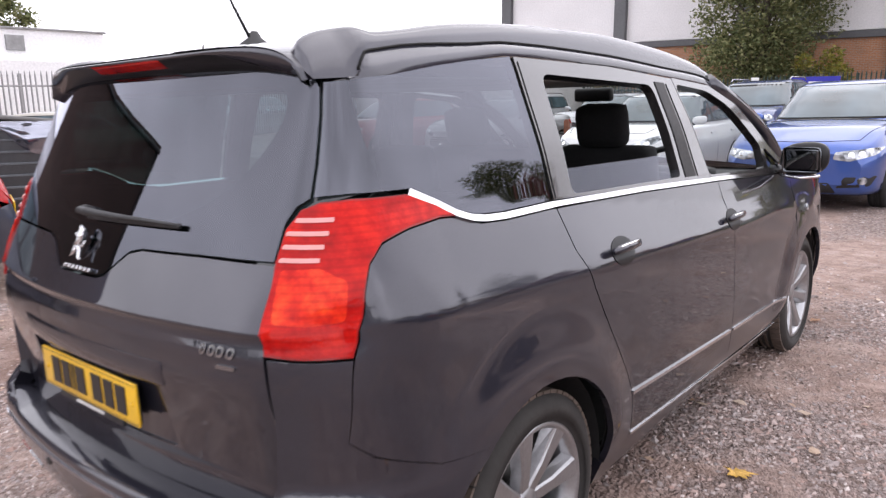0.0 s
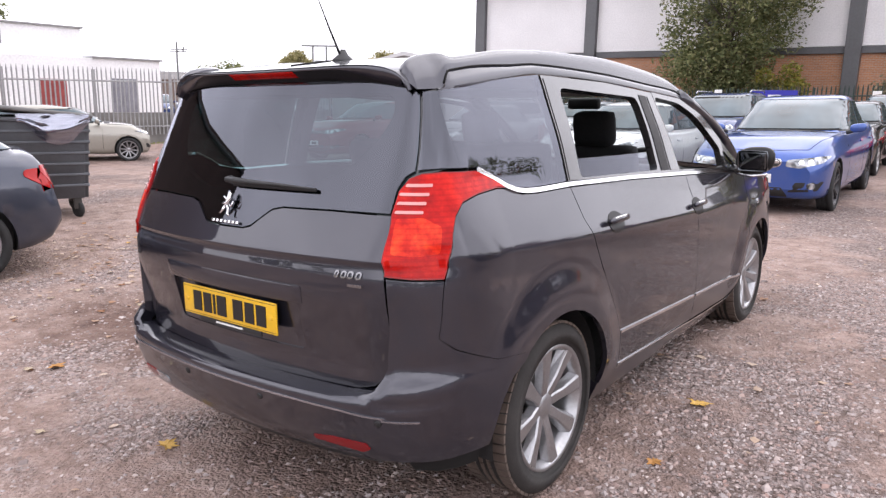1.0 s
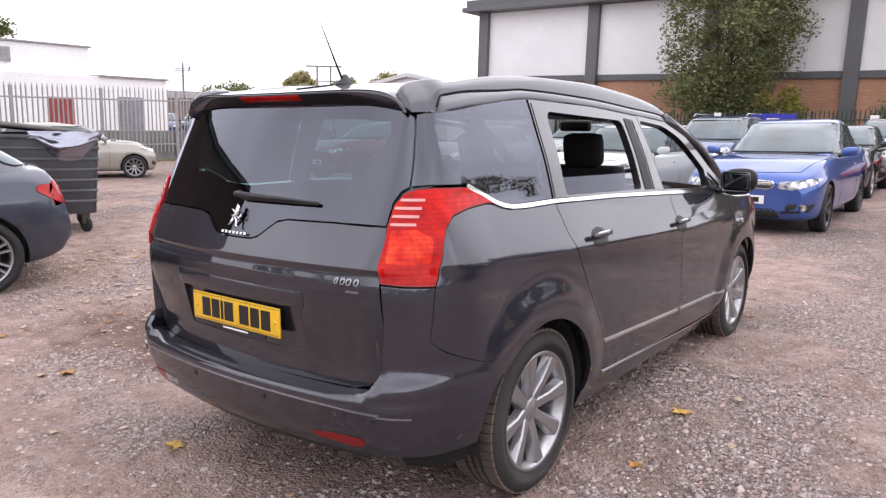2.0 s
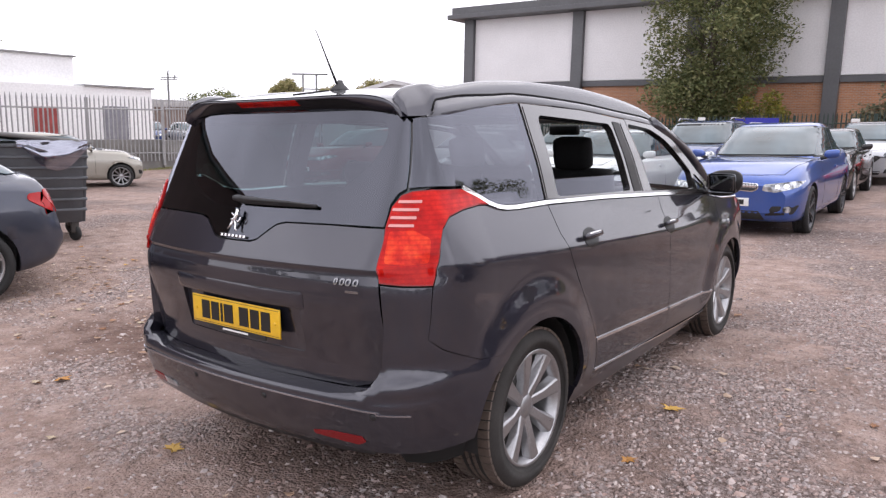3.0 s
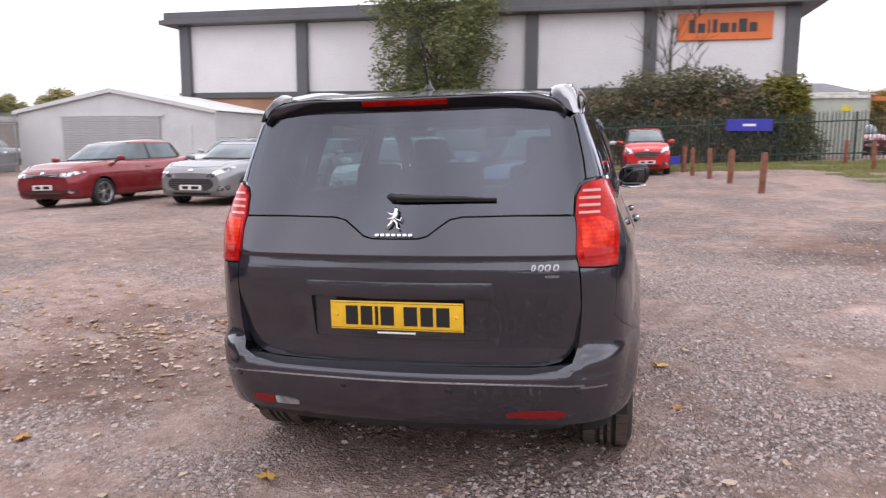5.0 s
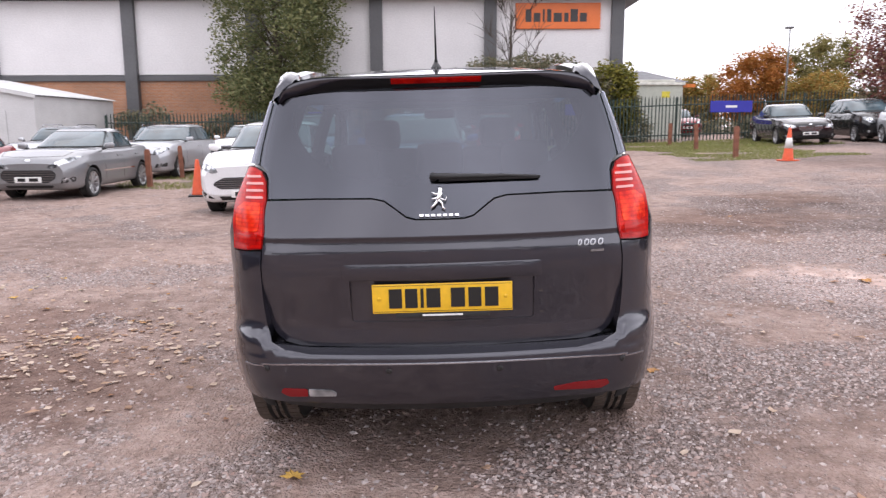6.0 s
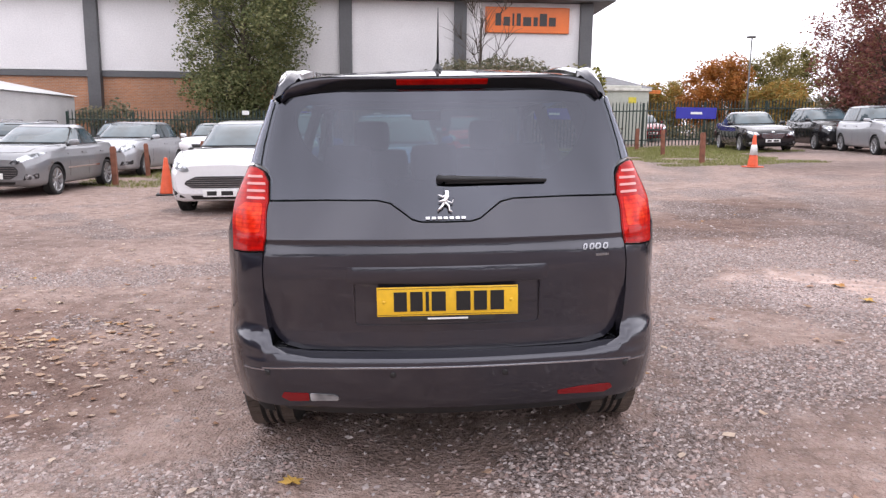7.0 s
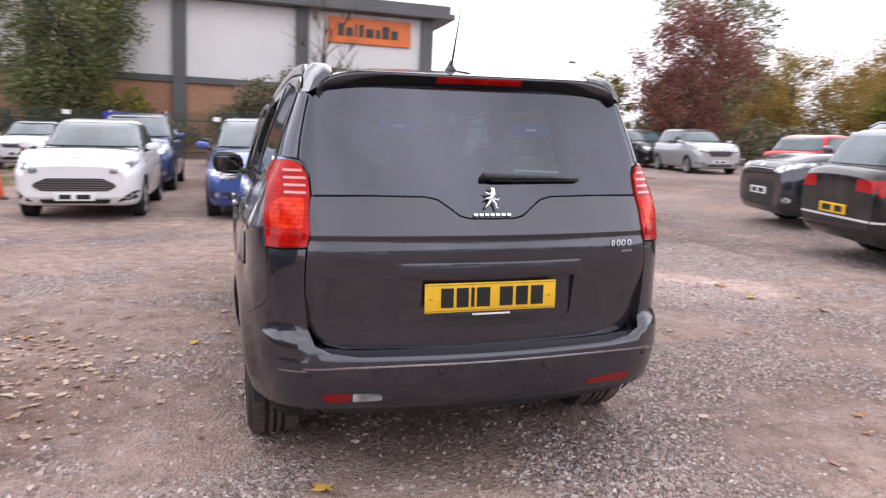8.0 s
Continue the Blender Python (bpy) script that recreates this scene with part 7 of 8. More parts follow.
def tree(name, label, x, y, height, width, mat, leaves, size, seed, low=0.25, clump_n=16, lean=0.0, bare=False, trunk_r=0.16, hollow=0.5, depth=None, shape=0.55):
    rnd = random.Random(seed)
    z0 = ground_z(x, y)
    t = thing(name, label, "tree", at=pose(x, y, z0))
    bm = tube([(0, 0, -0.1), (0.04 * height * lean, 0, height * 0.3), (0.06 * height * lean, 0.05, height * 0.6), (0.08 * height * lean, 0, height * 0.88)], 0, 10, [trunk_r * 1.35, trunk_r, trunk_r * 0.6, trunk_r * 0.15])
    part("trunk", bm, BARK, t)
    clumps = []
    limbs = bmesh.new()
    for i in range(clump_n):
        a = i * 2.399 + rnd.uniform(-0.3, 0.3)
        h = low + (0.93 - low) * ((i + 0.5) / clump_n)
        rel = (h - low) / (1 - low)
        reach = width / 2 * (math.sin(math.pi * min(1, max(0.04, rel * (1 - shape * 0.3) + 0.10))) ** 0.7) * rnd.uniform(0.35, 0.85)
        c = Vector((reach * math.cos(a) + 0.07 * height * lean * h, reach * math.sin(a) * ((depth or width) / width), height * h))
        base = Vector((0.05 * height * lean, 0, height * max(0.15, h - 0.22)))
        mid = base.lerp(c, 0.55) + Vector((0, 0, 0.05 * height * rnd.random()))
        tb = tube([base, mid, c], 0, 6, [trunk_r * 0.42 * (1.2 - h), trunk_r * 0.26 * (1.2 - h), 0.012])
        tmp = bpy.data.meshes.new("limb")
        tb.to_mesh(tmp)
        tb.free()
        limbs.from_mesh(tmp)
        if bare:
            for k in range(7):
                e = c + Vector((rnd.gauss(0, 0.5), rnd.gauss(0, 0.5), rnd.uniform(0.1, 0.9)))
                s_ = mid.lerp(c, rnd.random())
                tb = tube([s_, s_.lerp(e, 0.5) + Vector((0, 0, 0.1)), e], 0, 5, [0.018, 0.012, 0.005])
                tb.to_mesh(tmp)
                tb.free()
                limbs.from_mesh(tmp)
        bpy.data.meshes.remove(tmp)
        r = width * rnd.uniform(0.13, 0.22)
        clumps.append((c.x, c.y, c.z, r, r, r * rnd.uniform(0.7, 0.95)))
    part("branchwork", limbs, BARK, t)
    if not bare:
        co, fa = leaf_cloud(clumps, leaves, size, seed + 1, hollow)
        me = bpy.data.meshes.new("crown")
        me.from_pydata(co, [], fa)
        me.materials.append(mat)
        part_mesh("crown", me, t)
    return t


tree("broadleaf_tree", "tall dark green leafy tree before the retail building", -7.85, 32.6, 10.5, 6.9, LEAF_DARK, 34000, 0.10, 11, low=0.14, clump_n=46, trunk_r=0.2, hollow=0.15)
tree("young_tree", "yellow-green shrub at the foot of the tall tree", -5.4, 31.6, 3.1, 2.6, LEAF_YELLOW, 1600, 0.10, 12, low=0.2, clump_n=9, trunk_r=0.05)
tree("bare_tree", "bare grey-brown tree beside the shop sign", 3.3, 33.2, 8.2, 4.6, LEAF_DARK, 0, 0.1, 13, low=0.35, clump_n=16, bare=True, trunk_r=0.10)
tree("copper_tree", "copper-red leafed tree behind the parked cars", 20.1, 28.0, 7.4, 6.6, LEAF_RED, 20000, 0.09, 14, low=0.16, clump_n=34, trunk_r=0.16, hollow=0.15)
tree("broadleaf_tree", "tall thinning green tree behind the copper tree", 26.9, 35.2, 13.5, 7.8, LEAF_DARK, 15000, 0.12, 15, low=0.22, clump_n=30, trunk_r=0.22, hollow=0.4)
for i, (x, y, h, w, m, lab) in enumerate(((33.5, 36.5, 7.6, 8, LEAF_AUTUMN, "autumn tree with ochre leaves beyond the yard"), (39.0, 33.0, 8.6, 9, LEAF_AUTUMN, "autumn tree with brown and gold leaves"), (44.0, 27.5, 9.2, 9, LEAF_OLIVE, "olive-leafed tree at the far side"), (36.5, 30.0, 5.2, 6, LEAF_YELLOW, "low yellow-green tree at the far side"), (48.0, 20.0, 9.4, 9, LEAF_AUTUMN, "autumn tree with gold leaves at the far side"))):
    tree("autumn_tree", lab, x, y, h, w, m, 22000, 0.095, 30 + i, low=0.12, clump_n=26, trunk_r=0.16, hollow=0.1)
for i, (x, y, h, w, m, lab) in enumerate(((27.5, 62, 6.6, 8.0, LEAF_ORANGE, "orange autumn tree in the distance"), (33.5, 62, 8.2, 8.5, LEAF_OLIVE, "olive-green tree in the distance"), (40.5, 60, 8.8, 8.5, LEAF_OLIVE, "olive tree beside the road in the distance"), (23.5, 66, 5.0, 7.0, LEAF_AUTUMN, "low autumn tree in the distance"), (47.0, 56, 8.5, 9, LEAF_AUTUMN, "autumn tree in the distance"), (30.5, 57, 4.4, 6, LEAF_AUTUMN, "brown hedge tree in the distance"), (55, 50, 9, 10, LEAF_AUTUMN, "broad autumn tree in the distance"))):
    tree("far_tree", lab, x, y, h, w, m, 19000, 0.15, 50 + i, low=0.1, clump_n=22, trunk_r=0.16, hollow=0.1)
for i, (x, y, h, w, m, lab) in enumerate(((-64, 57, 6.7, 5.2, LEAF_HAZED, "round olive tree on the skyline"), (-56.1, 63.9, 6.6, 6.4, LEAF_HAZED, "round olive tree by the overhead line mast"), (-68.3, 69.5, 6.6, 5.4, LEAF_HAZED, "yellow-green tree behind the overhead line mast"), (-46, 76, 7.4, 8, LEAF_HAZED, "yellow-brown tree on the skyline"), (-84, 62, 5.0, 10, LEAF_DARK, "dark tree on the skyline"), (-30, 70, 9.0, 3.6, LEAF_DARK, "dark tree beside the shed corner"), (-62, 22, 9.5, 8.0, LEAF_DARK, "dark tree behind the white works"), (-70, 70, 4.8, 14, LEAF_DARK, "low dark trees on the skyline"))):
    tree("skyline_tree", lab, x, y, h, w, m, 15000, 0.20, 70 + i, low=0.12, clump_n=20, trunk_r=0.16, hollow=0.1)


def hedge(name, label, clumps, count, size, mat, seed):
    co, fa = leaf_cloud(clumps, count, size, seed, 0.45)
    h = thing(name, label, "hedge")
    me = bpy.data.meshes.new("foliage")
    me.from_pydata(co, [], fa)
    me.materials.append(mat)
    part_mesh("foliage", me, h)
    st = bmesh.new()
    for c in clumps[::2]:
        tb = tube([(c[0], c[1], ground_z(c[0], c[1]) - 0.05), (c[0] + 0.1, c[1], c[2] * 0.6 + 0.2), (c[0] - 0.1, c[1], c[2] + c[5] * 0.4)], 0, 6, [0.07, 0.05, 0.015])
        tmp = bpy.data.meshes.new("stem")
        tb.to_mesh(tmp)
        tb.free()
        st.from_mesh(tmp)
        bpy.data.meshes.remove(tmp)
    part("stems", st, BARK, h)


rnd = random.Random(5)
hedge("hedge", "tall dark overgrown hedge behind the green fence", [(-1.0 + 0.62 * i, 31.7 + rnd.uniform(-0.3, 0.3), rnd.uniform(2.2, 4.0) if i > 1 else 1.8, rnd.uniform(0.8, 1.3), 0.9, rnd.uniform(0.7, 1.1)) for i in range(16)] + [(-0.6 + 0.6 * i, 31.6, 1.2 + 1.1 * (i % 2), 0.9, 0.7, 1.0) for i in range(17)], 36000, 0.095, LEAF_HEDGE, 21)
hedge("yellow_bush", "yellow-green bush at the end of the hedge", [(8.1, 31.4, 2.9, 1.0, 0.8, 1.2), (8.5, 31.5, 1.9, 0.8, 0.8, 1.1), (7.6, 31.5, 3.6, 0.8, 0.7, 0.8), (8.4, 31.6, 3.4, 0.7, 0.7, 0.9)], 4200, 0.11, LEAF_YELLOW, 22)
hedge("low_hedge", "low dark shrubs along the foot of the building", [(-16.5 + 1.05 * i, 31.4 + rnd.uniform(-0.3, 0.3), rnd.uniform(0.8, 1.7), 0.8, 0.7, rnd.uniform(0.5, 0.9)) for i in range(14)], 6500, 0.11, LEAF_HEDGE, 23)
hedge("dark_shrubs", "dark shrubs behind the parked silver people carrier", [(18.5 + 1.5 * i, 29.2 - 0.75 * i + rnd.uniform(-0.4, 0.4), rnd.uniform(1.4, 2.4), 1.2, 1.1, rnd.uniform(0.8, 1.2)) for i in range(16)], 9000, 0.15, LEAF_HEDGE, 24)
hedge("fence_shrub", "dark shrub growing through the green fence", [(14.0, 30.6, 1.2, 0.7, 0.6, 0.8), (14.8, 30.7, 1.5, 0.6, 0.6, 0.7)], 1100, 0.10, LEAF_HEDGE, 25)
hedge("far_hedge", "dark hedge beyond the green fence", [(13.5 + 1.5 * i, 40 + rnd.uniform(-0.5, 0.5), rnd.uniform(0.9, 1.5), 1.1, 0.8, rnd.uniform(0.7, 1.1)) for i in range(15)], 9000, 0.11, LEAF_HEDGE, 34)
hedge("autumn_belt", "dense belt of ochre autumn trees beyond the far side", [(31 + 2.0 * i, 41 - 2.4 * i + rnd.uniform(-1, 1), rnd.uniform(2.2, 4.6), 2.4, 2.2, rnd.uniform(1.8, 2.8)) for i in range(11)], 26000, 0.12, LEAF_AUTUMN, 33)
# two unseen foliage belts, added only to darken what the car paint reflects
hedge("reflection_belt", "unseen dark belt of trees behind the yard, added for reflections", [(-30 + 4.2 * i, -32 + rnd.uniform(-2, 2), rnd.uniform(2.5, 4.5), 3.0, 2.5, rnd.uniform(2.2, 3.4)) for i in range(17)], 5200, 0.5, LEAF_DARK, 27)
hedge("reflection_belt", "unseen dark belt of trees beside the yard, added for reflections", [(36 + rnd.uniform(-2, 2), -26 + 4.2 * i, rnd.uniform(2.0, 4.2), 2.5, 3.0, rnd.uniform(2.0, 3.2)) for i in range(11)], 3600, 0.5, LEAF_DARK, 28)

# ---- grass ----
GRASS = leaf_mat("rough_grass", [(0.10, 0.13, 0.03), (0.17, 0.20, 0.05), (0.24, 0.24, 0.08), (0.28, 0.24, 0.13)])


def grass(label, area, count, h, seed, hole=0.0):
    rnd = random.Random(seed)
    co, fa = [], []
    x0, x1, y0, y1 = area
    while count > 0:
        count -= 1
        x, y = rnd.uniform(x0, x1), rnd.uniform(y0, y1)
        edge = min(1, (x - x0) / 1.2, (x1 - x) / 1.2, (y - y0) / 1.0)
        if noise.noise(Vector((x * 0.7, y * 0.7, seed))) + 0.45 * edge < 0.12 + hole:
            continue
        z = ground_z(x, y) - 0.01
        a, l_ = rnd.uniform(0, 6.28), h * rnd.uniform(0.4, 1.2)
        dx, dy = math.cos(a), math.sin(a)
        w = 0.012
        lx, ly = rnd.gauss(0, 0.5) * l_, rnd.gauss(0, 0.5) * l_
        k = len(co)
        co += [(x - dx * w, y - dy * w, z), (x + dx * w, y + dy * w, z), (x + lx, y + ly, z + l_)]
        fa.append((k, k + 1, k + 2))
    me = bpy.data.meshes.new("grass")
    me.from_pydata(co, [], fa)
    me.materials.append(GRASS)
    tagged(new("grass", me), label, "grass", kind="stuff")


grass("rough short grass along the green fence", (0.5, 14.5, 23.6, 29.9), 34000, 0.10, 1)
grass("thin grass between the wooden posts", (7.0, 12.4, 17.2, 24.5), 22000, 0.06, 2, 0.06)
grass("thin grass beside the parked cars", (-8.2, -4.8, 13.8, 22.5), 9000, 0.07, 3, 0.12)
grass("weedy grass at the foot of the palisade fence", (-21.9, -21.3, 6.0, 16.0), 2200, 0.10, 4)

# ---- wooden posts, cones, signs ----
POST_WOOD = worn("weathered_red_brown_wood", (0.22, 0.085, 0.05), 0.8, vary=0.35, scale=6, fine=50, bump=0.4)


def wooden_post():
    bm = boxed(-0.06, 0.06, -0.06, 0.06, -0.1, 0.86, bevel=0.012)
    top = boxed(-0.05, 0.05, -0.05, 0.05, 0.855, 0.90, bevel=0.02)
    me = bpy.data.meshes.new("t")
    top.to_mesh(me)
    top.free()
    bm.from_mesh(me)
    bpy.data.meshes.remove(me)
    ob = new("wooden_post", mesh_of("wooden_post", bm, POST_WOOD, False))
    return tagged(ob, "short weathered red-brown wooden post set in the ground", "post", "wooden posts")


first_post = None
for x, y in ((3.25, 23.9), (3.33, 21.82), (3.64, 20.08), (3.9, 18.06), (4.07, 14.73), (9.35, 27.4), (9.05, 23.4), (8.5, 18.5), (-7.0, 14.7), (-7.3, 17.7), (-6.6, 20.6), (-1.6, 20.4)):
    m = pose(x, y, ground_z(x, y), random.uniform(-2, 2), random.uniform(-2, 2), random.uniform(0, 20))
    if first_post is None:
        first_post = wooden_post()
        first_post.matrix_world = m
    else:
        copy_thing(first_post, m)

CONE_ORANGE = worn("orange_cone_plastic", (0.72, 0.10, 0.03), 0.5, vary=0.15, scale=8, fine=60)
CONE_WHITE = worn("white_cone_sleeve", (0.7, 0.7, 0.68), 0.4, vary=0.1)


def cone(x, y, h, sleeve, label):
    c = thing("traffic_cone", label, "cone", "traffic cones", pose(x, y, ground_z(x, y), 0, 0, 15))
    part("base", boxed(-0.2, 0.2, -0.2, 0.2, 0, 0.035, bevel=0.015), BLACK_PLASTIC if not sleeve else CONE_ORANGE, c)
    part("cone", lathe([(0.03, 0.145), (0.06, 0.135), (h - 0.02, 0.035), (h, 0.028)], 24, "z"), CONE_ORANGE, c)
    if sleeve:
        a, b_ = h * 0.38, h * 0.70
        r = lambda z: 0.135 + (0.035 - 0.135) * (z - 0.06) / (h - 0.08) + 0.004
        part("sleeve", lathe([(a, r(a)), (b_, r(b_))], 24, "z"), CONE_WHITE, c)


cone(-5.0, 12.2, 0.75, False, "faded orange traffic cone on a black base")
cone(9.05, 16.45, 0.86, True, "orange traffic cone with a white sleeve")
SIGN_BLUE = worn("blue_sign_board", (0.03, 0.03, 0.36), 0.4, vary=0.06, bump=0)


def fence_sign(x0, x1, z0, z1, label):
    s = part("fence_sign", boxed(x0, x1, 29.93, 29.99, z0, z1, bevel=0.006), SIGN_BLUE, smooth=False)
    tagged(s, label, "sign", "blue signs")
    w = (x1 - x0) * 0.14
    part("sign_bar", boxed((x0 + x1) / 2 - w, (x0 + x1) / 2 + w, 29.922, 29.93, (z0 + z1) / 2 - 0.05, (z0 + z1) / 2 + 0.05), PLATE_WHITE, s, smooth=False)
    return s


fence_sign(5.44, 7.24, 1.86, 2.35, "blue sign board with a white bar on the green fence")
fence_sign(11.87, 13.72, 1.97, 2.47, "blue sign board with a white bar on the green fence")
fence_sign(-5.95, -4.25, 1.60, 2.06, "blue sign board with a white bar on the green fence")
tagged(part("ground_sign", boxed(2.9, 3.6, 29.2, 29.24, 0.45, 0.80, bevel=0.006), SIGN_BLUE, smooth=False), "small blue board at the foot of the fence", "sign")

# small white notice boards along the top of the green fence
for x in (-7.3, -1.55):
    tagged(part("notice_board", boxed(x - 0.15, x + 0.15, 29.93, 29.96, 1.88, 2.06, bevel=0.006), PLATE_WHITE, smooth=False), "small white notice board on the green fence", "sign", "white notices")

# ---- wheeled refuse bin ----
BIN_GREY = worn("dull_grey_bin_plastic", (0.10, 0.105, 0.115), 0.55, vary=0.25, scale=3, fine=40, bump=0.2)
BIN_LID = worn("weathered_bin_lid", (0.17, 0.165, 0.16), 0.6, vary=0.3, scale=3, fine=30)
bin_ = thing("refuse_bin", "large grey wheeled refuse bin with ribbed sides, lid ajar", "bin", at=pose(-7.30, 2.54, ground_z(-7.3, 2.5), 0, 0, 67))
bm = bmesh.new()
lo = [bm.verts.new((x * 0.62, y * 0.45, 0.24)) for x, y in ((-1, -1), (1, -1), (1, 1), (-1, 1))]
hi = [bm.verts.new((x * 0.685, y * 0.53, 1.18)) for x, y in ((-1, -1), (1, -1), (1, 1), (-1, 1))]
bm.faces.new(lo[::-1])
for i in range(4):
    bm.faces.new((lo[i], lo[(i + 1) % 4], hi[(i + 1) % 4], hi[i]))
bmesh.ops.bevel(bm, geom=[e for e in bm.edges if abs(e.verts[0].co.z - e.verts[1].co.z) > 0.5], offset=0.05, segments=3, affect="EDGES")
part("body", bm, BIN_GREY, bin_)
for k in range(6):
    z = 0.38 + k * 0.13
    f_ = (z - 0.24) / 0.94
    hx, hy = 0.62 + 0.065 * f_ + 0.012, 0.45 + 0.08 * f_ + 0.012
    part("rib", boxed(-hx, hx, -hy, hy, z, z + 0.035, bevel=0.01), BIN_GREY, bin_)
part("rim", boxed(-0.71, 0.71, -0.555, 0.555, 1.16, 1.21, bevel=0.015), BIN_GREY, bin_)
part("lid", boxed(-0.72, 0.72, -0.60, 0.56, 0.0, 0.05, bevel=0.02, m=pose(0, 0, 1.24, -3, 6, 0)), BIN_LID, bin_, "weathered flat lid resting ajar")
for x in (-0.5, 0.5):
    for y in (-0.36, 0.36):
        part("castor", lathe([(-0.025, 0.06), (-0.022, 0.095), (0.022, 0.095), (0.025, 0.06)], 20, "x"), RUBBER, bin_, at=pose(x, y, 0.095, 0, 0, 30))
        part("castor_fork", boxed(-0.045, 0.045, -0.05, 0.05, 0.10, 0.25, bevel=0.01), STEEL_DARK, bin_, at=pose(x, y, 0))
BAG = tinted_glass("clear_plastic_sack", (0.62, 0.61, 0.68), 0.30, 0.12)
bm = bmesh.new()
rows = []
for j in range(11):
    row = []
    for i in range(13):
        u, v = i / 12, j / 10
        x = 0.68 - 0.75 * u
        drop = v * (0.10 + 0.26 * math.sin(math.pi * min(1, u * 1.1)) )
        row.append(bm.verts.new((x + 0.03 * noise.noise(Vector((u * 5, v * 5, 1))), -0.60 - 0.03 * math.sin(v * 3) + 0.05 * noise.noise(Vector((u * 9, v * 7, 4))), 1.25 - drop)))
    rows.append(row)
grid_faces(bm, rows)
sack = part("plastic_sack", bm, BAG, None)
sack.matrix_world = bin_.matrix_world.copy()
tagged(sack, "crumpled pale plastic sack hanging over the bin's rim", "plastic sack")

# ---- fallen leaves ----
LEAF_LITTER = [worn("fallen_leaf_ochre", (0.42, 0.20, 0.05), 0.7, vary=0.3, scale=20, fine=120), worn("fallen_leaf_brown", (0.24, 0.11, 0.05), 0.75, vary=0.3, scale=20, fine=120), worn("fallen_leaf_yellow", (0.55, 0.33, 0.07), 0.7, vary=0.3, scale=20, fine=120), worn("fallen_leaf_pale", (0.45, 0.36, 0.25), 0.75, vary=0.3, scale=20, fine=120)]


def leaf_mesh(k, mat):
    bm = bmesh.new()
    rim = []
    for i in range(20):
        a = 2 * math.pi * i / 20
        r = (1.0 if i % 4 == 0 else 0.72 if i % 2 == 0 else 0.5) * (0.8 + 0.2 * math.cos(a))
        z = 0.07 * math.sin(2 * a + k) + 0.05 * math.cos(3 * a + 2 * k)
        rim.append(bm.verts.new((r * math.cos(a), 0.85 * r * math.sin(a), 0.14 + z)))
    c = bm.verts.new((0, 0, 0.10))
    for i in range(20):
        bm.faces.new((c, rim[i], rim[(i + 1) % 20]))
    low = bmesh.ops.extrude_face_region(bm, geom=list(bm.faces))
    bmesh.ops.translate(bm, verts=[v for v in low["geom"] if isinstance(v, bmesh.types.BMVert)], vec=(0, 0, 0.02))
    bmesh.ops.recalc_face_normals(bm, faces=bm.faces)
    return mesh_of("fallen_leaf", bm, mat, False)


leaf_kinds = [leaf_mesh(k, LEAF_LITTER[k % 4]) for k in range(8)]
LEAF_LABEL = ["curled ochre autumn leaf lying on the gravel", "curled brown autumn leaf lying on the gravel", "curled yellow autumn leaf lying on the gravel", "pale dry autumn leaf lying on the gravel"]


def drop_leaf(x, y, size, k):
    ob = new("fallen_leaf", leaf_kinds[k % 8])
    ob.matrix_world = pose(x, y, ground_z(x, y) + relief(x, y) + 0.004, random.uniform(-8, 8), random.uniform(-8, 8), random.uniform(0, 360)) @ Matrix.Diagonal((size, size, size, 1))
    tagged(ob, LEAF_LABEL[k % 4], "leaf", "fallen leaves")


for x, y, s, k in ((1.10, 1.91, 0.085, 2), (1.14, 1.25, 0.06, 0), (-0.60, 0.14, 0.075, 2), (-2.01, 0.33, 0.075, 0), (-2.09, 0.22, 0.05, 3), (-3.22, 2.36, 0.07, 3), (-2.49, 2.2, 0.065, 0), (3.33, 2.63, 0.09, 2), (-1.16, 2.26, 0.06, 2), (3.57, 2.06, 0.07, 0), (2.06, 0.26, 0.05, 0), (3.4, 3.1, 0.09, 0)):
    drop_leaf(x, y, s, k)
rl = random.Random(9)
for i in range(90):
    x, y = rl.uniform(-5.5, 4.5), rl.uniform(-0.8, 8)
    if rl.random() < 0.6 and not (-3.2 < x < -1.0 and y < 4):
        x, y = rl.gauss(-2.6, 1.0), rl.gauss(2.2, 1.2)
    if abs(x) < 1.0 and 0 < y < 4.6:
        continue
    drop_leaf(x, y, rl.uniform(0.025, 0.05), rl.choice((0, 1, 1, 3, 3, 5, 7)))
for i in range(24):
    x, y = rl.gauss(-4.6, 0.7), rl.gauss(2.9, 0.5)
    drop_leaf(x, y, rl.uniform(0.03, 0.06), rl.choice((0, 1, 2, 4, 6)))

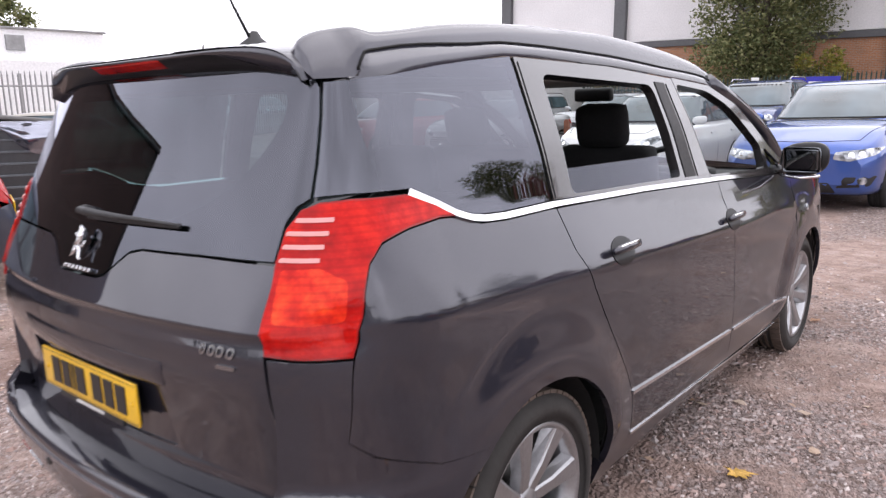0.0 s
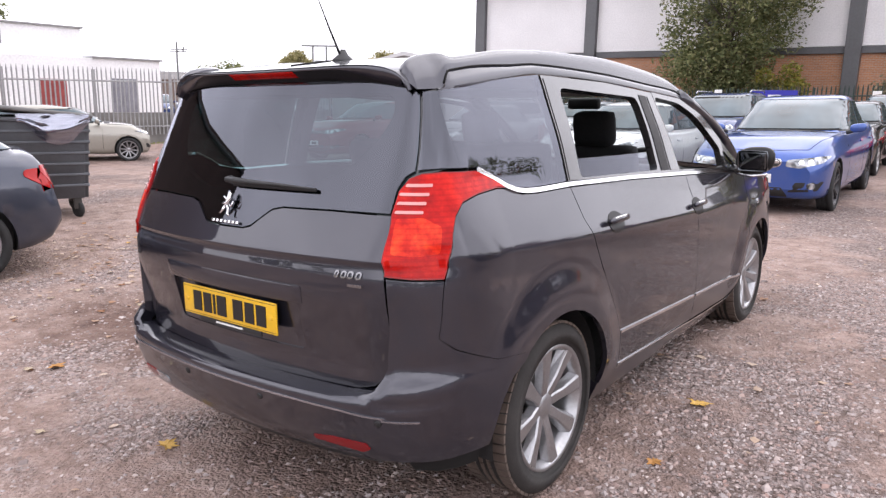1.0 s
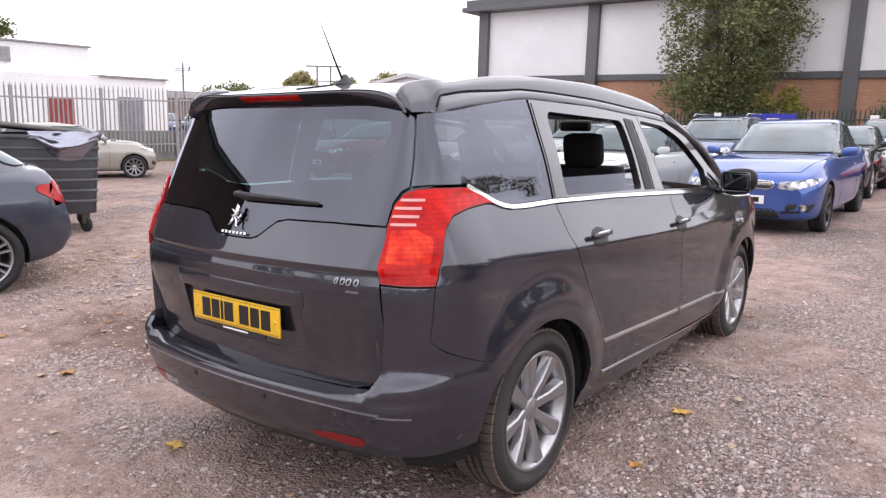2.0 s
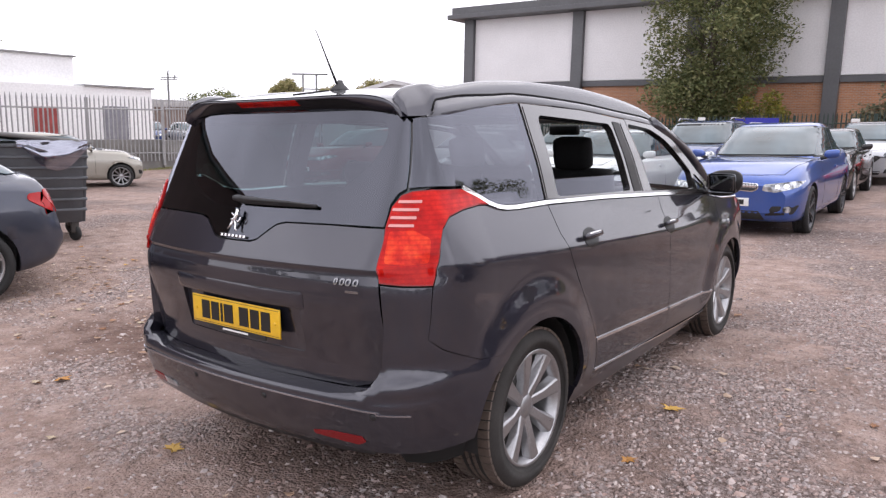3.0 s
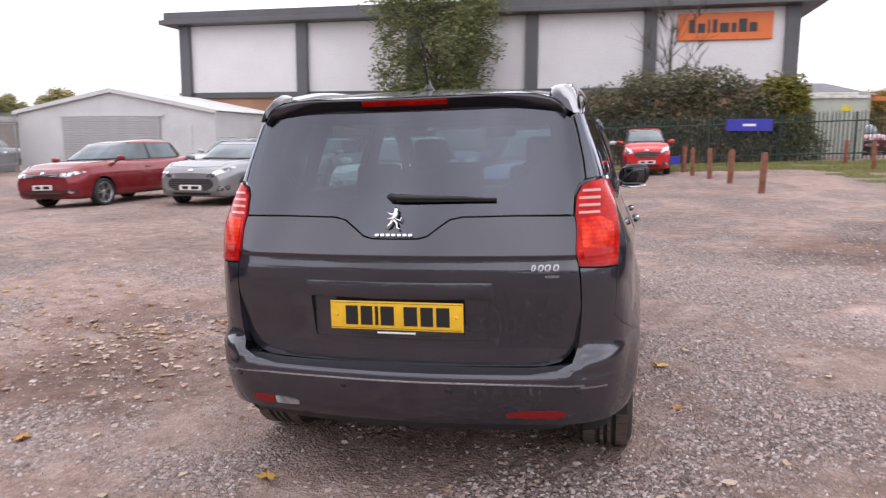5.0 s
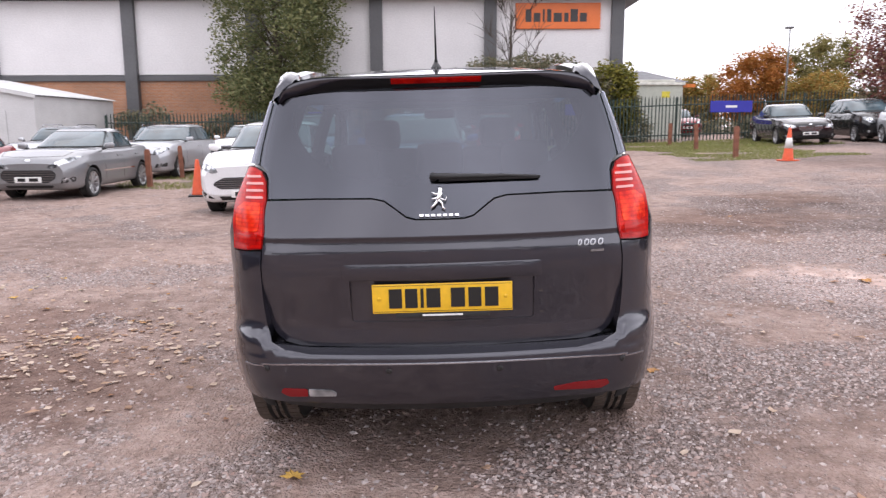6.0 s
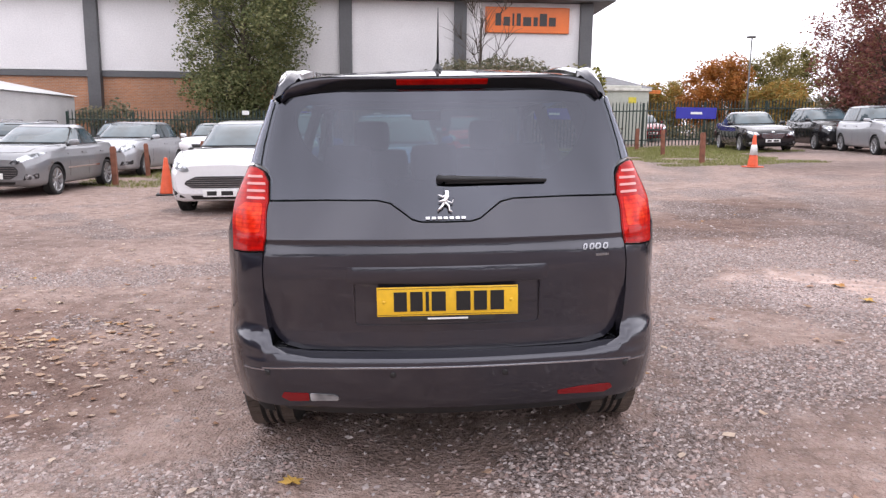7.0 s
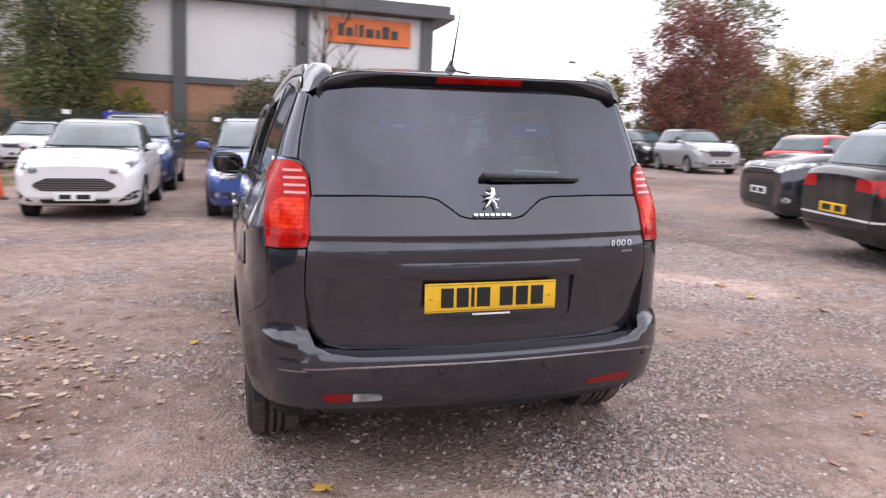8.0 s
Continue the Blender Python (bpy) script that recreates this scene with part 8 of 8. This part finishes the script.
def litter(label, count, cx, cy_, rx, ry, seed):
    """Small dry leaf scraps lying thick in one spot."""
    rnd_ = random.Random(seed)
    co, fa = [], []
    for _ in range(count):
        x, y = rnd_.gauss(cx, rx), rnd_.gauss(cy_, ry)
        z = ground_z(x, y) + relief(x, y) + rnd_.uniform(0.004, 0.014)
        r, a = rnd_.uniform(0.015, 0.046), rnd_.uniform(0, 6.283)
        k = len(co)
        for i in range(6):
            q = a + i * 1.047
            d = r * rnd_.uniform(0.55, 1.1) * (1.0 if i % 3 == 0 else 0.62)
            co.append((x + d * math.cos(q), y + d * math.sin(q), z + rnd_.uniform(-0.003, 0.008)))
        fa += [(k, k + 1, k + 2), (k, k + 2, k + 3), (k, k + 3, k + 4), (k, k + 4, k + 5)]
    me = bpy.data.meshes.new("leaf_litter")
    me.from_pydata(co, [], fa)
    me.materials.append(SCRAPS)
    tagged(new("leaf_litter", me), label, "leaves", kind="stuff")


SCRAPS = leaf_mat("dry_leaf_scraps", [(0.24, 0.14, 0.085), (0.42, 0.28, 0.19), (0.54, 0.42, 0.33), (0.58, 0.47, 0.38), (0.34, 0.18, 0.10)])
litter("dry pale leaf scraps on the dirt", 300, -2.35, 1.95, 0.55, 0.45, 41)
litter("dry brown leaf scraps beside the parked cars", 240, -4.7, 1.75, 0.75, 0.55, 42)
litter("scattered dry leaf scraps over the yard", 420, -1.2, 3.0, 2.6, 2.2, 43)

# ---- brown workshop closing the yard's west side, out of view, placed for its reflection ----
WORKSHOP = worn("brown_workshop_brick", (0.085, 0.055, 0.045), 0.85, vary=0.25, scale=0.5, fine=9, bump=0.2)
WORKSHOP_ROOF = worn("dark_gutter_steel", (0.03, 0.03, 0.032), 0.5, vary=0.2, scale=0.8, fine=10)
shop2 = thing("brown_workshop", "brown brick workshop out of view, with a sloping curved roof and dark gutter", "building")
bm = bmesh.new()
# eaves bent until the dark edge mirrored in the rear window sits right
EAVES = [(0.9, 5.85), (-1.5, 6.05), (-3.5, 6.40), (-5.7, 7.10), (-7.8, 7.85), (-9.0, 8.25)]
outline = [(0.9, -0.4)] + EAVES + [(-9.0, -0.4)]
ends = [[bm.verts.new((x, y, z)) for y, z in outline] for x in (-15.0, -21.2)]
bm.faces.new(ends[0])
bm.faces.new(ends[1][::-1])
for k in range(len(outline)):
    n_ = (k + 1) % len(outline)
    bm.faces.new((ends[0][k], ends[1][k], ends[1][n_], ends[0][n_]))
bmesh.ops.recalc_face_normals(bm, faces=bm.faces)
part("wall", bm, WORKSHOP, shop2, smooth=False)
part("gutter", tube([(-14.93, y, z - 0.2) for y, z in EAVES], 0.07, 8), WORKSHOP_ROOF, shop2)
part("downpipe", tube([(-14.94, -8.8, 8.0), (-14.94, -8.8, -0.2)], 0.05, 8), WORKSHOP_ROOF, shop2)

# ---- distance ----
MAST = worn("grey_mast_steel", (0.16, 0.16, 0.16), 0.6, 0.3)
for x, y, h in ((-70.4, 67.2, 8.1),):
    g = thing("line_mast", "grey overhead line portal on the skyline", "mast", "overhead line masts", pose(x, y, 0, 0, 0, 35))
    for dx in (-0.9, 0.9):
        part("pole", tube([(dx, 0, -0.2), (dx, 0, h)], 0.13, 8), MAST, g)
    part("crossbeam", boxed(-2.4, 2.4, -0.1, 0.1, h - 0.2, h, bevel=0.02), MAST, g)
    part("crossbeam", boxed(-1.8, 1.4, -0.06, 0.06, h - 2.1, h - 1.95, bevel=0.02), MAST, g)
for x, y, h in ((-46.5, 30.3, 5.1), (-47.3, 30.9, 5.3)):
    pole = thing("service_pole", "slim grey service pole behind the white works", "pole", "poles", pose(x, y, 0, 0, 0, 35))
    part("shaft", tube([(0, 0, -0.3), (0, 0, h)], 0.055, 8, [0.065, 0.045]), MAST, pole)
    part("crossarm", boxed(-0.55, 0.75, -0.03, 0.03, h - 0.62, h - 0.55, bevel=0.01), MAST, pole)
    part("insulator", lathe([(0, 0.03), (0.05, 0.06), (0.14, 0.05), (0.18, 0.02)], 10, "z"), MAST, pole, at=pose(0.5, 0, h - 0.55))
for x, y, h in ((25.2, 51.5, 7.4), (35.0, 44.0, 8.2)):
    lp = thing("street_lamp", "slim grey street lamp beyond the fence", "street lamp", "street lamps", pose(x, y, ground_z(x, y)))
    part("column", tube([(0, 0, -0.1), (0, 0, h * 0.5), (0, 0, h)], 0.06, 8, [0.09, 0.07, 0.05]), MAST, lp)
    part("lantern", boxed(-0.35, 0.25, -0.16, 0.16, h, h + 0.16, bevel=0.05), MAST, lp)
HUT = worn("cream_render", (0.50, 0.52, 0.45), 0.7, vary=0.08, fine=14)
SLATE = worn("slate_grey_roof", (0.15, 0.15, 0.16), 0.7)
cabin = thing("cream_cabin", "flat-roofed pale grey-green cabin just behind the green fence", "building")
cz = ground_z(10.6, 34.2) - 0.2
part("wall", boxed(9.15, 12.0, 34.2, 36.6, cz, 3.38, bevel=0.02), HUT, cabin, smooth=False)
part("roof", boxed(9.05, 12.1, 34.1, 36.7, 3.38, 3.52, bevel=0.03), worn("cream_roof_edge", (0.68, 0.67, 0.60), 0.6), cabin, "cream flat roof", smooth=False)
part("roof_deck", boxed(9.4, 11.7, 34.5, 36.3, 3.52, 3.68, bevel=0.05), worn("pale_roof_felt", (0.55, 0.54, 0.48), 0.8), cabin, smooth=False)
part("warning_panel", boxed(10.95, 11.35, 34.17, 34.2, 2.78, 3.08, bevel=0.005), worn("yellow_panel", (0.66, 0.56, 0.06), 0.5), cabin, "yellow warning panel", smooth=False)
for x in (10.1, 11.05):
    part("wall_joint", boxed(x - 0.02, x + 0.02, 34.185, 34.2, cz, 3.36), HUT, cabin, smooth=False)
hut = thing("brick_hut", "low building with a dark grey hipped roof beyond the fence", "building")
part("wall", boxed(9.0, 15.2, 44, 50, 0.2, 4.1, bevel=0.03), HUT, hut, smooth=False)
bm = bmesh.new()
v = [bm.verts.new(p) for p in ((8.7, 43.7, 4.1), (15.5, 43.7, 4.1), (15.5, 50.3, 4.1), (8.7, 50.3, 4.1), (10.6, 46.8, 5.0), (13.4, 46.8, 5.0))]
for q in ((0, 1, 5, 4), (1, 2, 5), (2, 3, 4, 5), (3, 0, 4), (3, 2, 1, 0)):
    bm.faces.new([v[i] for i in q])
part("roof", bm, SLATE, hut, smooth=False)
part("orange_fascia", boxed(15.2, 15.95, 43.9, 44.1, 3.78, 4.0, bevel=0.02), worn("orange_fascia", (0.75, 0.22, 0.04), 0.5), hut, "orange fascia board", smooth=False)
FAR_BRICK = worn("far_brown_brick", (0.22, 0.17, 0.145), 0.9, vary=0.2, scale=0.3, fine=5)
FAR_ROOF = worn("far_pale_roof", (0.42, 0.41, 0.40), 0.8, vary=0.15, scale=0.3, fine=5)
for x0, x1, y0, y1, h, lab in ((-58, -40, 33, 60, 2.6, "long low brown brick shed beyond the fence"), (-90, -62, 30, 90, 3.2, "low brown works on the skyline")):
    s = thing("low_shed", lab, "building")
    part("wall", boxed(x0, x1, y0, y1, -0.3, h), FAR_BRICK, s, smooth=False)
    part("roof", boxed(x0 - 0.3, x1 + 0.3, y0 - 0.3, y1 + 0.3, h, h + 0.35, bevel=0.05), FAR_ROOF, s, smooth=False)
